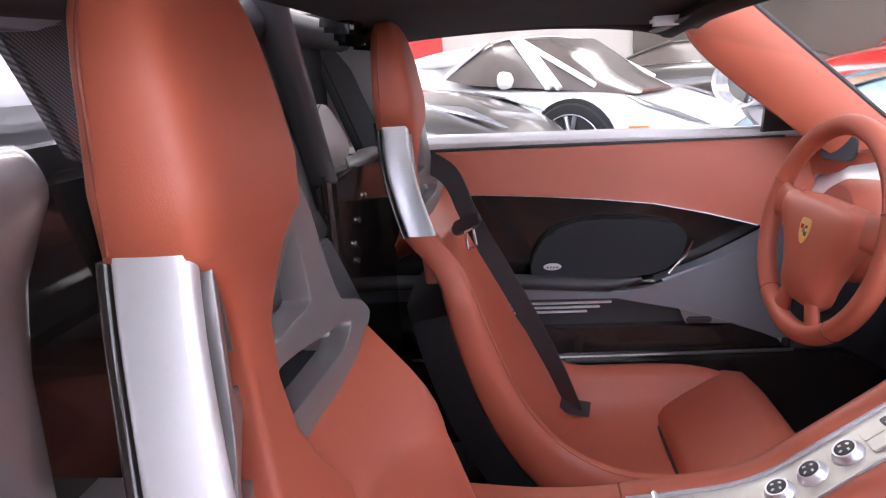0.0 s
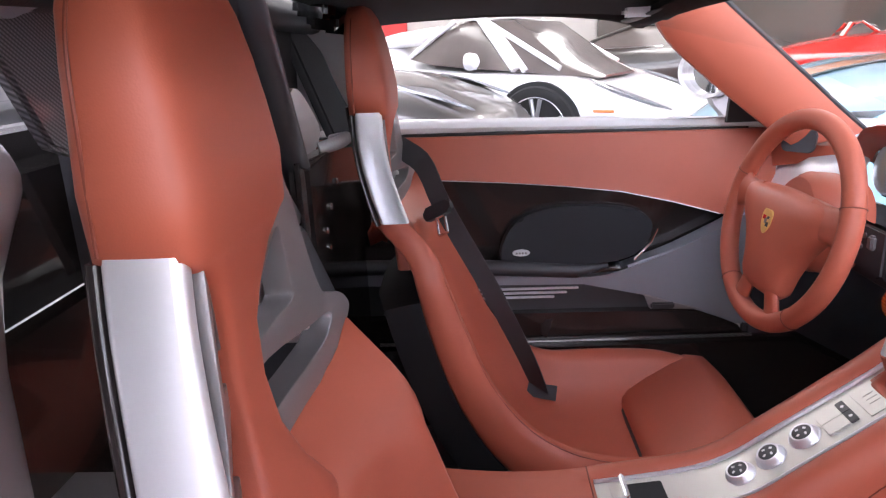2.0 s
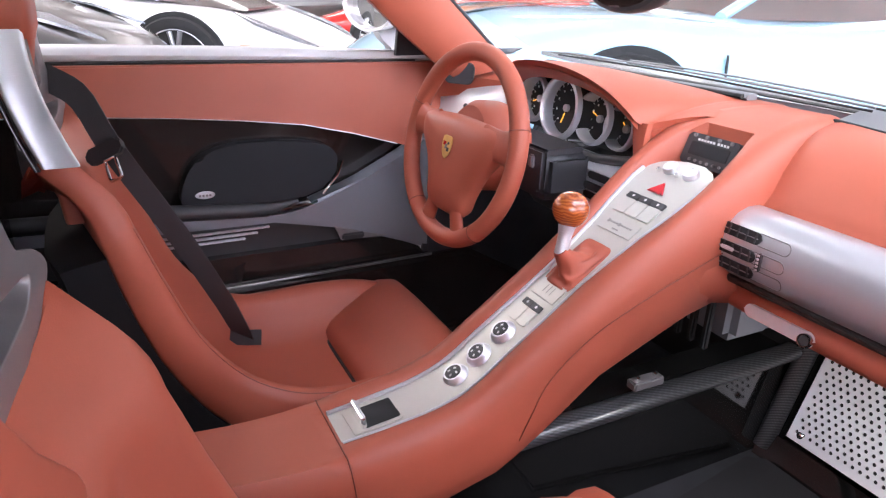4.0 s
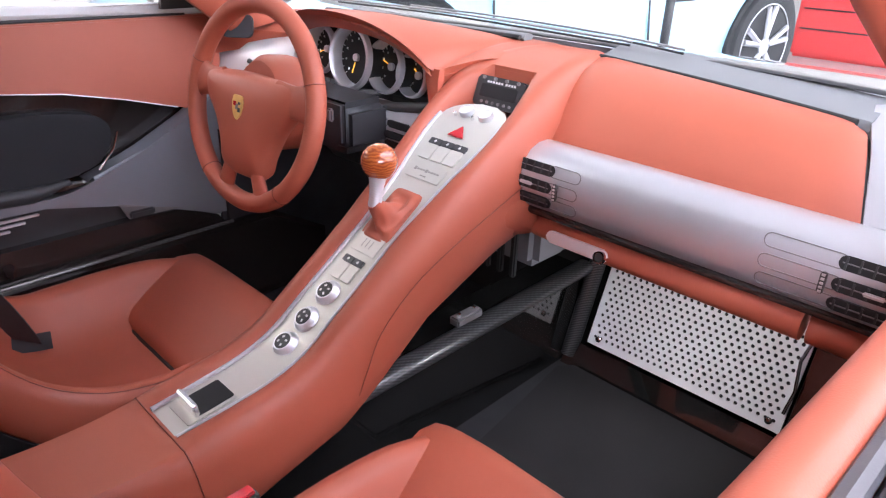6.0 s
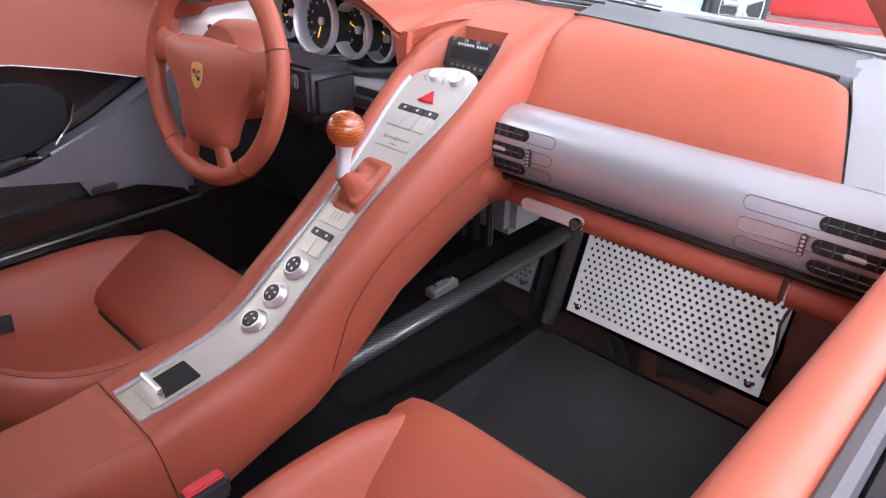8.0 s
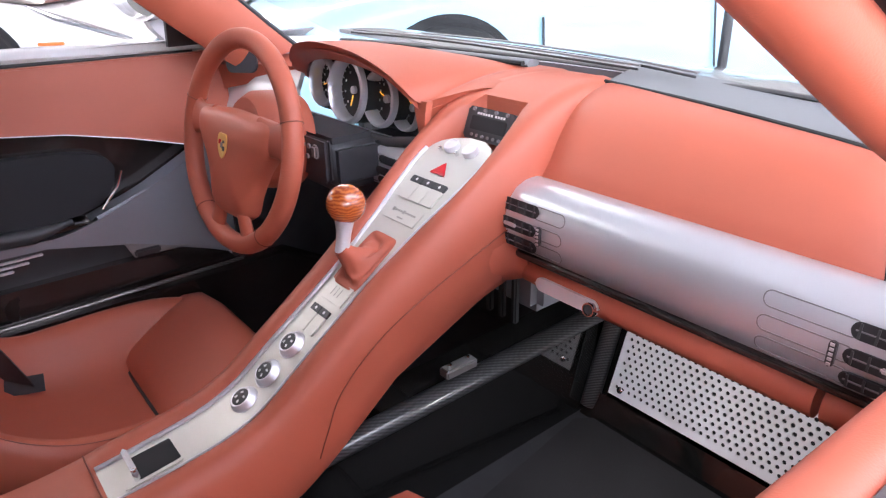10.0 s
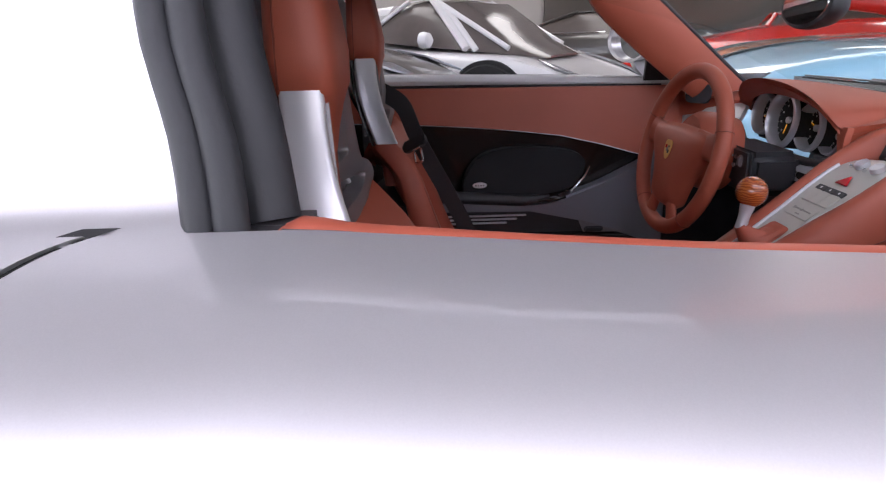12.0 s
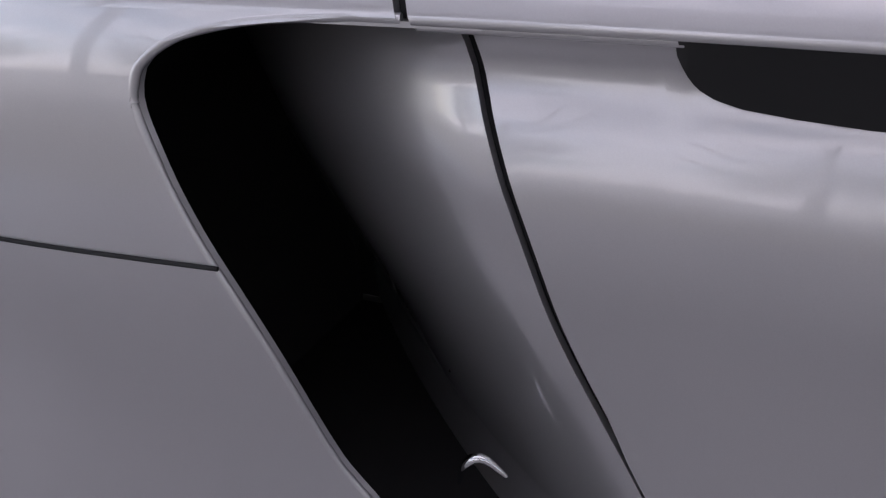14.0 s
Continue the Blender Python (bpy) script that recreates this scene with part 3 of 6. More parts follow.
part("lower_gap", thick([[Vector((table(LOW_GAP, z)[0] + d, table([(b, a) for b, a in LOWER], z)[0] + bulge(0) + 0.014, z)) for d in (-0.012, 0.012)] for z in [0.70 - 0.58 * i / 30 for i in range(31)]], (0, 0.004, 0)), VOID, rear, "dark gap of the door's lower edge")
# Black closing pieces, added to keep the intake dark inside.
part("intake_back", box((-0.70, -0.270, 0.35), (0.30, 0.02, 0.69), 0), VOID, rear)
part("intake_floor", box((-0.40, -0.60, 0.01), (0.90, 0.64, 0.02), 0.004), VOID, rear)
# Chrome sliver shaped in place of a bright glint inside the intake.
part("intake_glint", tube(cr([(-0.150, -0.83, 0.190), (-0.140, -0.84, 0.232), (-0.122, -0.838, 0.246), (-0.095, -0.835, 0.225)], 12), [0.002 + 0.004 * math.sin(math.pi * i / 11) for i in range(12)], 10), CHROME, rear, "chrome sliver in place of a bright glint in the intake")
flap = []
for i in range(60):
    a = 2 * math.pi * i / 60
    x, s = -0.46 + 0.155 * math.cos(a), 0.30 + 0.27 * math.sin(a)
    y, z = [lerp(UP[min(int(s * 24), 38)][q], UP[min(int(s * 24) + 1, 39)][q], s * 24 - int(s * 24)) if s > 0 else UP[0][q] for q in (0, 1)]
    flap.append((x, y + bulge(x), z + 0.0006))
part("filler_ring", tube(flap, 0.0028, 8, closed=True), CHROME, rear, "bright ring of the filler flap")

fair = thing("rear_fairing", "bright silver engine cover fairing with wire mesh", "car body", (-0.7, -0.6, 0.86))
sec = fine_levels([(-0.695, 0.846), (-0.675, 0.850), (-0.655, 0.863), (-0.625, 0.905), (-0.60, 0.96), (-0.575, 1.02), (-0.53, 1.08), (-0.45, 1.10)], 20)
rings = []
for y, z in sec:
    x1 = -0.075 - 0.13 * (z - 0.857)
    rings.append([Vector((lerp(-1.5, x1, i / 20), y, z)) for i in range(21)])
part("buttress", thick(rings, (0, 0.014, 0)), SILVER, fair)
wire = bmesh.new()
for i in range(34):
    x = -0.48 - 0.022 * i
    for k in (-1, 1):
        tube([(x, -0.648, 0.876), (x + k * 0.05, -0.606, 0.945), (x + k * 0.10, -0.588, 0.99)], 0.0024, 5, wire)
part("wire_mesh", wire, MESH_METAL, fair, "bright wire mesh")
rear_l = thing("rear_quarter", "silver rear body and engine cover behind the cabin", "car body", (-0.9, 0.2, 0.1))
mirror_rings = [[Vector((p.x, -p.y, p.z)) for p in r] for r in rings]
part("buttress", thick(mirror_rings, (0, -0.014, 0)), SILVER, rear_l)
part("deck", box((-1.1, 0, 0.96), (1.3, 1.1, 0.05), 0.02), SILVER, rear_l)

# window frame and seals behind the passenger's door
frame_p = thing("door_frame", "dark grey rubber seals and trim of the rear door frame", "door frame", (-0.05, -0.66, 0.85))
for dx, r, f in ((-0.070, 0.011, 1.0), (-0.050, 0.012, 0.8)):
    part("seal", tube(cr([(dx + 0.002, -0.672, 0.840), (dx - 0.004, -0.656, 0.90), (dx - 0.022, -0.632, 0.97), (dx - 0.026, -0.60, 1.04), (dx + 0.01, -0.565, 1.085)], 16), r, 10, flat=f), RUBBER, frame_p)
part("pillar_trim", tube(cr([(-0.031, -0.632, 0.842), (-0.040, -0.617, 0.90), (-0.056, -0.594, 0.97), (-0.064, -0.565, 1.04), (-0.03, -0.535, 1.09)], 16), [0.021] * 16, 12, flat=0.8), RUBBER, frame_p, "wide dark grey pillar trim")
part("foot_block", box((-0.022, -0.634, 0.834), (0.05, 0.05, 0.02), 0.006), PLASTIC, frame_p)
part("outer_strip", tube([(x, -0.690 + bulge(x) * 0.6, 0.8455 + fall(x, 0.85)) for x in (-0.070, 0.0, 0.15, 0.3, 0.5, 0.75, 1.0)], 0.004, 8), RUBBER, frame_p)

# ---------------------------------------------------------------- roof, pillars, windscreen
roof = thing("car_roof", "black-lined car roof with silver outer rails", "car roof", (0.18, 0, 1.06))
top = []
for i in range(13):
    x = -0.10 + 0.58 * i / 12
    zc = 1.085 - 0.02 * ((x - 0.15) / 0.3) ** 2
    top.append([Vector((x, 0.56 * v, zc - 0.028 * abs(v) ** 3)) for v in [k / 8 - 1 for k in range(17)]])
part("headliner", thick(top, (0, 0, 0.02)), HEADLINER, roof, "black roof lining")
part("roof_skin", thick([[p + Vector((0, 0, 0.024)) for p in r] for r in top], (0, 0, 0.012)), SILVER, roof)
for s in (-1, 1):
    part("side_rail", tube(cr([(-0.14, 0.575 * s, 1.055), (0.0, 0.575 * s, 1.066), (0.2, 0.572 * s, 1.068), (0.36, 0.565 * s, 1.055), (0.44, 0.555 * s, 1.035)], 20), 0.017, 12, flat=0.9), HEADLINER if s > 0 else SILVER, roof)
part("header_bar", tube([(0.43, y, 1.057 - 0.022 * (y / 0.56) ** 2) for y in [0.56 - 1.12 * i / 20 for i in range(21)]], 0.02, 12, flat=0.7), HEADLINER, roof, "black windscreen header bar")
part("latch", box((0.40, 0.42, 1.045), (0.06, 0.03, 0.015), 0.005), STRIP, roof, "pale latch")


def pillar(s, name):
    p = thing(name, "red leather covered windscreen pillar with dark outer edge", "pillar", (0.75, 0.62 * s, 0.80))
    back = cr([(0.40, 0.588, 1.100), (0.448, 0.592, 1.064), (0.500, 0.600, 0.990), (0.595, 0.606, 0.906), (0.703, 0.612, 0.820), (0.752, 0.615, 0.785)], 24)
    front = cr([(0.545, 0.575, 1.098), (0.595, 0.580, 1.053), (0.67, 0.588, 0.990), (0.76, 0.598, 0.914), (0.835, 0.606, 0.850), (0.885, 0.612, 0.810)], 24)
    rr = []
    for a, b in zip(back, front):
        ring = [a.lerp(b, k / 9) + Vector((0, -0.016 * math.sin(math.pi * k / 9) ** 0.7, 0)) for k in range(10)]
        ring += [a.lerp(b, 1 - k / 9) + Vector((0.0, 0.03, 0.004)) for k in range(10)]
        rr.append([Vector((q.x, q.y * s, q.z)) for q in ring])
    part("leather_cover", loft(rr), RED, p)
    part("outer_shell", tube([a.lerp(b, 0.45) + Vector((0, 0.052, 0.008)) for a, b in zip(back, front)], 0.05, 14, flat=0.4), RUBBER, p, "dark grey painted outer shell")
    part("glass_edge", tube([b + Vector((0.004, 0.012, 0.004)) for b in front], 0.006, 8), PLASTIC, p, "black glass edge")
    return p


pillar(1, "windscreen_pillar")
# the near pillar leans closer over the camera's side
pn = thing("windscreen_pillar", "red leather covered windscreen pillar with a dark grey outer shell", "pillar", (0.6, -0.66, 0.85))
cl = cr([(0.345, -0.560, 1.055), (0.42, -0.572, 1.012), (0.50, -0.588, 0.962), (0.60, -0.61, 0.90), (0.72, -0.635, 0.835), (0.80, -0.65, 0.79)], 20)
part("leather_cover", tube(cl, [0.020 + 0.006 * i / 19 for i in range(20)], 14, flat=0.8), RED, pn)
part("outer_shell", tube([p + Vector((0.025, -0.026, 0.028)) for p in cl], 0.026, 14, flat=0.9), RUBBER, pn, "dark grey outer shell")
part("drip_rail", tube([p + Vector((0.055, -0.034, 0.058)) for p in cl], 0.010, 10), PLASTIC, pn, "black rubber drip rail")

screen = []
for i in range(13):
    t = i / 12
    xb, zb = lerp(1.13, 0.44, t), lerp(0.812, 1.058, t) + 0.025 * math.sin(math.pi * t)
    wdt = lerp(0.68, 0.53, t)
    screen.append([Vector((xb - 0.09 * (abs(v) ** 2.2) * (1 - 0.6 * t), v * wdt, zb - 0.02 * v * v * t)) for v in [k / 8 - 1 for k in range(17)]])
wind = thing("windscreen", "clear curved car windscreen with a black printed border", "windscreen", (0.8, 0, 0.85))
pane = part("glass_pane", thick(screen, (0.004, 0, 0.004)), GLASS, wind, "clear curved glass")
pane.visible_shadow = False
part("lower_border", tube([p + Vector((-0.004, 0, -0.002)) for p in screen[0]], 0.010, 8, flat=0.3), PLASTIC, wind, "black printed border")
part("upper_border", tube([p + Vector((-0.004, 0, -0.004)) for p in screen[-1]], 0.012, 8, flat=0.3), PLASTIC, wind, "black printed border")


cowl = thing("windscreen_cowl", "grey lower windscreen cowl and black wiper arms", "cowl", (1.2, 0, 0.8))
part("cowl_panel", thick([[Vector((1.12 + 0.12 * u - 0.10 * (v * v), 0.70 * v, 0.806 - 0.02 * u - 0.012 * v * v)) for v in [k / 10 - 1 for k in range(21)]] for u in (0, 0.5, 1, 2.5)], (0, 0, -0.01)), GREY_TRIM, cowl)
hood = []
for u in [k / 10 for k in range(11)]:
    hood.append([Vector((1.20 + 0.9 * u - 0.10 * v * v, 0.80 * v, 0.79 - 0.22 * u * u + 0.03 * abs(v) ** 2 * (1 - u))) for v in [k / 10 - 1 for k in range(21)]])
part("bonnet", thick(hood, (0, 0, -0.01)), SILVER, cowl, "silver bonnet")
for a in (((1.03, 0.62, 0.835), (1.06, 0.35, 0.836), (1.075, 0.10, 0.832), (1.08, -0.10, 0.828)), ((1.09, 0.45, 0.835), (1.10, 0.20, 0.836), (1.10, -0.05, 0.832), (1.09, -0.19, 0.826))):
    part("wiper_arm", tube(cr(a, 14), 0.0026, 8, flat=0.8), FRAME, cowl)
    part("wiper_blade", tube([p + Vector((-0.006, 0, -0.005)) for p in cr(a, 14)], 0.0020, 6), RUBBER, cowl)

mir = thing("rearview_mirror", "oval black interior mirror hanging from the windscreen", "mirror", (0.70, 0.02, 0.99))
mm = facing((0.684, 0.018, 0.988), (-0.97, 0.02, 0.16))
part("shell", turned([(0.001, -0.045), (0.5, -0.04), (0.8, -0.028), (0.98, -0.01), (1.0, 0.0), (0.97, 0.006), (0.9, 0.007)], mm @ Matrix.Diagonal((0.078, 0.037, 1, 1)), 36), PLASTIC, mir)
part("mirror_glass", turned([(0.86, 0.006), (0.85, 0.0085), (0.001, 0.0085)], mm @ Matrix.Diagonal((0.078, 0.037, 1, 1)), 36), MIRROR, mir, "mirror glass")
part("stem", tube([(0.715, 0.02, 1.0), (0.70, 0.02, 1.03), (0.66, 0.02, 1.055)], 0.012, 10), PLASTIC, mir)

ext = thing("door_mirror", "silver exterior door mirror with an oval housing", "mirror", (0.75, 0.86, 0.86))
em = facing((0.660, 0.885, 0.922), (-1, -0.35, 0.0))
part("housing", turned([(0.3, -0.10), (0.7, -0.075), (0.95, -0.03), (1.0, 0.0), (0.98, 0.008), (0.86, 0.004), (0.84, -0.012)], em @ Matrix.Diagonal((0.096, 0.060, 1, 1)), 36), SILVER, ext)
part("glass", turned([(0.84, -0.012), (0.001, -0.011)], em @ Matrix.Diagonal((0.096, 0.060, 1, 1)), 36), MIRROR, ext, "mirror glass")
part("foot", loft([[Vector((x + dx, y + dy, z)) for dx, dy in ((0.03, 0.02), (-0.03, 0.02), (-0.03, -0.02), (0.03, -0.02))] for x, y, z in ((0.70, 0.77, 0.815), (0.70, 0.80, 0.835), (0.695, 0.84, 0.85), (0.695, 0.88, 0.872))]), SILVER, ext)
part("quarter_plate", slab([(0.655, 0.715, 0.825), (0.78, 0.715, 0.825), (0.70, 0.705, 0.865), (0.655, 0.70, 0.90)], (0, 0.012, 0)), PLASTIC, ext, "black triangular plate")

# ---------------------------------------------------------------- driver's door
door_d = thing("driver_door", "closed car door with red leather upper trim and dark lacquered panel", "car door", (0.3, 0.7, 0.2))


def dy_at(z):
    return 0.655 + (z - 0.60) * 0.19


def panel(name, pts, material, off, depth, label="", smooth_n=0, bevel=0.003):
    if smooth_n:
        pts = [(p.x, p.z) for p in cr([(x, 0, z) for x, z in pts], smooth_n, True)]
    return part(name, slab([(x, dy_at(z) + off, z) for x, z in pts], (0, depth, 0), bevel), material, door_d, label)


def flat_panel(name, pts, y, material, depth, label=""):
    return part(name, slab([(x, y, z) for x, z in pts], (0, depth, 0), 0.003), material, door_d, label)


edge_top = [(-0.35, 0.738), (-0.1, 0.737), (0.04, 0.731), (0.188, 0.721), (0.317, 0.709), (0.43, 0.695), (0.535, 0.671), (0.637, 0.642), (0.74, 0.605)]
panel("upper_trim", [(-0.35, 0.824), (0.76, 0.812)] + edge_top[::-1], RED, 0, 0.03, "red leather upper door trim")
flat_panel("lacquer_panel", [(x, z + 0.01) for x, z in edge_top] + [(0.74, 0.50), (0.4, 0.47), (0.1, 0.49), (-0.35, 0.50)], 0.685, LACQUER, 0.03, "dark glossy lacquered panel")
part("bright_edge", tube([(x, dy_at(z) - 0.001, z - 0.001) for x, z in edge_top[:-1]], 0.0010, 6), SATIN, door_d)
panel("speaker_cover", [(0.172, 0.556), (0.182, 0.605), (0.215, 0.645), (0.27, 0.664), (0.33, 0.668), (0.42, 0.662), (0.475, 0.648), (0.495, 0.622), (0.478, 0.585), (0.44, 0.555), (0.33, 0.545), (0.22, 0.546)], BLACK_LEATHER, -0.010, 0.05, "black padded speaker cover", 48, 0.006)
panel("speaker_lip", [(0.165, 0.560), (0.19, 0.545), (0.30, 0.536), (0.42, 0.540), (0.44, 0.530), (0.30, 0.522), (0.15, 0.53)], LACQUER, -0.012, 0.06, "", 0, 0.004)
part("glint_bar", tube([(0.505, dy_at(0.62) - 0.006, 0.615), (0.49, dy_at(0.60) - 0.012, 0.588), (0.455, dy_at(0.56) - 0.012, 0.552)], 0.0025, 8), CHROME, door_d)
bm = turned([(0.9, 0), (1, 0.002), (0.9, 0.004), (0.001, 0.005)], facing((0.215, dy_at(0.575) - 0.012, 0.575), (0, -1, 0)) @ Matrix.Diagonal((0.019, 0.008, 1, 1)), 24)
badge = part("speaker_badge", bm, STRIP, door_d, "small oval silver badge")
for i in range(4):
    part("mark", box((0.205 + 0.0065 * i, dy_at(0.575) - 0.0178, 0.575), (0.004, 0.001, 0.004), 0), FRAME, badge)
arm_top = [(-0.3, 0.545), (0.127, 0.530), (0.36, 0.512), (0.40, 0.517), (0.44, 0.541), (0.542, 0.576), (0.63, 0.620), (0.74, 0.69)]
arm_low = [(-0.3, 0.512), (0.138, 0.506), (0.347, 0.503), (0.476, 0.481), (0.582, 0.440), (0.66, 0.405), (0.76, 0.385)]
part("armrest", slab([(x, 0.628, z) for x, z in arm_top + arm_low[::-1]], (0, 0.05, 0), 0.006), GREY_TRIM, door_d, "blue-grey moulded armrest")
part("pull_shelf", tube([(-0.2, 0.637, 0.553), (0.15, 0.632, 0.545), (0.33, 0.632, 0.532), (0.40, 0.640, 0.540)], [0.017, 0.017, 0.015, 0.006], 12), PLASTIC, door_d, "black padded pull")
part("pocket_back", slab([(-0.3, 0.655, 0.505), (0.36, 0.655, 0.50), (0.48, 0.655, 0.478), (0.60, 0.655, 0.435), (-0.3, 0.655, 0.425)], (0, 0.02, 0)), PLASTIC, door_d)
for x0, x1, z in ((0.0, 0.34, 0.488), (0.0, 0.315, 0.478), (0.0, 0.288, 0.468)):
    part("bright_strip", box(((x0 + x1) / 2, 0.650, z), (x1 - x0, 0.008, 0.0042), 0.0015), SATIN, door_d, "bright metal strip")
part("switch_recess", slab([(0.475, 0.625, 0.478), (0.555, 0.625, 0.452), (0.60, 0.625, 0.44), (0.49, 0.625, 0.443)], (0, 0.01, 0), 0.002), FRAME, door_d)
part("switch", box((0.515, 0.622, 0.452), (0.05, 0.01, 0.014), 0.003), PLASTIC, door_d)
part("lower_lacquer", slab([(x, 0.628 + 0.006 * math.sin(6 * x), z) for x, z in ((-0.3, 0.425), (0.16, 0.437), (0.45, 0.437), (0.60, 0.436), (0.68, 0.40), (0.70, 0.37), (0.4, 0.362), (-0.3, 0.36))], (0, 0.05, 0), 0.006), LACQUER, door_d, "dark glossy lower panel")
part("outer_sill", tube([(-0.4, 0.742, 0.842), (0.0, 0.748, 0.838), (0.4, 0.752, 0.828), (0.75, 0.755, 0.815), (1.0, 0.755, 0.80)], 0.028, 12, flat=0.6), PALE_PAINT, door_d, "silver outer window sill")
part("window_seal", tube([(-0.4, 0.714, 0.826), (0.2, 0.714, 0.822), (0.70, 0.714, 0.813)], 0.0035, 8), RUBBER, door_d)
part("outer_panel", thick([[Vector((x, 0.742 + d, z)) for z, d in ((0.835, 0), (0.80, 0.10), (0.72, 0.16), (0.6, 0.14), (0.3, 0.11))] for x in (-0.5, 0.0, 0.5, 1.0)], (0, -0.01, 0)), SILVER, door_d)

# ---------------------------------------------------------------- floor, tunnel, passenger footwell
tub = thing("floor_tub", "black carbon fibre floor tub with dark carpet", "car floor", (0.5, 0, 0.12))
part("floor_pan", box((0.53, 0, 0.155), (1.34, 1.30, 0.04), 0.01), CARPET, tub)
part("driver_carpet", box((0.85, 0.36, 0.178), (0.6, 0.46, 0.02), 0.008), CARPET, tub)
part("sill_carbon", slab([(-0.2, 0.61, 0.375), (0.80, 0.60, 0.385), (0.95, 0.60, 0.30), (0.95, 0.60, 0.17), (-0.2, 0.60, 0.17)], (0, 0.06, 0), 0.012), LACQUER, tub, "glossy black sill")
part("sill_edge", tube([(-0.1, 0.612, 0.378), (0.3, 0.611, 0.379), (0.7, 0.604, 0.388)], 0.004, 8), CARBON, tub)
part("driver_side_wall", box((0.95, 0.635, 0.38), (0.52, 0.03, 0.44), 0.01), CARPET, tub)
part("firewall", box((1.20, 0, 0.45), (0.03, 1.36, 0.62), 0.01), VOID, tub)
part("side_wall", box((0.6, -0.655, 0.33), (1.4, 0.04, 0.34), 0.01), CARBON, tub)
part("tunnel_wall", slab([(0.30, -0.045, 0.16), (1.09, -0.045, 0.16), (1.11, -0.045, 0.382), (0.5, -0.045, 0.372), (0.30, -0.045, 0.372)], (0, 0.08, 0), 0.004), GLOSS_BLACK, tub, "glossy black tunnel side")
part("tunnel_rail", tube([(0.30, -0.042, 0.362), (0.7, -0.042, 0.367), (1.12, -0.044, 0.376)], 0.020, 14, flat=0.75), CARBON, tub, "carbon fibre rail")
part("tunnel_bar", tube([(1.078, -0.058, 0.19), (1.112, -0.060, 0.30), (1.15, -0.062, 0.42)], 0.017, 12), CARBON, tub, "carbon fibre corner strip")
part("foot_wall", slab([(1.085, -0.64, 0.17), (1.085, -0.04, 0.17), (1.20, -0.04, 0.49), (1.20, -0.64, 0.49)], (0.02, 0, 0)), GLOSS_BLACK, tub)
part("foot_step", slab([(1.062, -0.62, 0.174), (1.062, -0.05, 0.174), (1.088, -0.05, 0.222), (1.088, -0.62, 0.222)], (0.01, 0, -0.03)), GLOSS_BLACK, tub, "carbon fibre step below the plate")

mat = part("floor_mat", slab([(0.62, -0.60, 0.176), (0.62, -0.115, 0.176), (0.70, -0.112, 0.176), (1.03, -0.062, 0.176), (1.06, -0.085, 0.176), (1.055, -0.60, 0.176)], (0, 0, 0.012), 0.005), MAT_GREY)
tagged(mat, "dark grey suede floor mat in the passenger footwell", "floor mat")


def perforated(w, h, pitch, r, m, rows_skip=0):
    """A sheet with staggered round holes."""
    bm = bmesh.new()
    nx, ny = int(w / pitch), int(h / (pitch * 0.87))
    sy = h / ny
    for j in range(ny):
        shift = 0.5 * pitch if j % 2 else 0.0
        xs = [-w / 2] + ([-w / 2 + shift] if shift else []) + [-w / 2 + shift + pitch * (i + 1) for i in range(nx - (1 if shift else 0))]
        if xs[-1] < w / 2 - 1e-4:
            xs.append(w / 2)
        y0, y1 = -h / 2 + j * sy, -h / 2 + (j + 1) * sy
        for a, b in zip(xs, xs[1:]):
            if b - a < pitch * 0.9 or j in (0, ny - 1) or a < -w / 2 + pitch * 0.4 or b > w / 2 - pitch * 0.4:
                bm.faces.new([bm.verts.new(m @ Vector(p)) for p in ((a, y0, 0), (b, y0, 0), (b, y1, 0), (a, y1, 0))])
                continue
            cx, cy = (a + b) / 2, (y0 + y1) / 2
            n = 12
            inn, low = [], []
            for k in range(n):
                t = 2 * math.pi * (k + 0.5) / n
                inn.append(bm.verts.new(m @ Vector((cx + r * math.cos(t), cy + r * math.sin(t), 0))))
                low.append(bm.verts.new(m @ Vector((cx + r * math.cos(t), cy + r * math.sin(t), -0.003))))
            out = []
            for k in range(n):
                t = 2 * math.pi * (k + 0.5) / n
                c, s = math.cos(t), math.sin(t)
                f = 1 / max(abs(c) / ((b - a) / 2), abs(s) / (sy / 2))
                px, py = cx + f * c, cy + f * s
                out.append((px, py))
            corner = [((b, y1), 0), ((a, y1), 4), ((a, y0), 6), ((b, y0), 10)]
            ov = [bm.verts.new(m @ Vector((px, py, 0))) for px, py in out]
            for k in range(n):
                q = (k + 1) % n
                extra = [c for c, at in corner if at == k]
                loop = [inn[k], ov[k]] + [bm.verts.new(m @ Vector((*c, 0))) for c in extra] + [ov[q], inn[q]]
                bm.faces.new(loop)
                bm.faces.new((inn[k], inn[q], low[q], low[k]))
    bmesh.ops.remove_doubles(bm, verts=bm.verts, dist=2e-5)
    return bm


plate = thing("foot_plate", "perforated bare aluminium foot plate on the footwell wall", "foot plate", (1.10, -0.28, 0.22))
pm = facing((1.122, -0.284, 0.326), (-1, 0, 0.36))
part("perforated_sheet", perforated(0.385, 0.20, 0.0132, 0.0035, pm), ALU_MATT, plate, "", 0)
part("sheet_backing", slab(on(pm, rounded(0.385, 0.20, 0.012), -0.0036), pm.to_3x3() @ Vector((0, 0, -0.003))), VOID, plate, "", 0)
for sx, sy in ((-0.17, -0.085), (0.17, -0.085)):
    part("screw", turned([(0.006, 0), (0.0065, 0.002), (0.004, 0.004), (0.001, 0.004)], pm @ pose(sx, sy, 0.0005), 14), CHROME, plate)
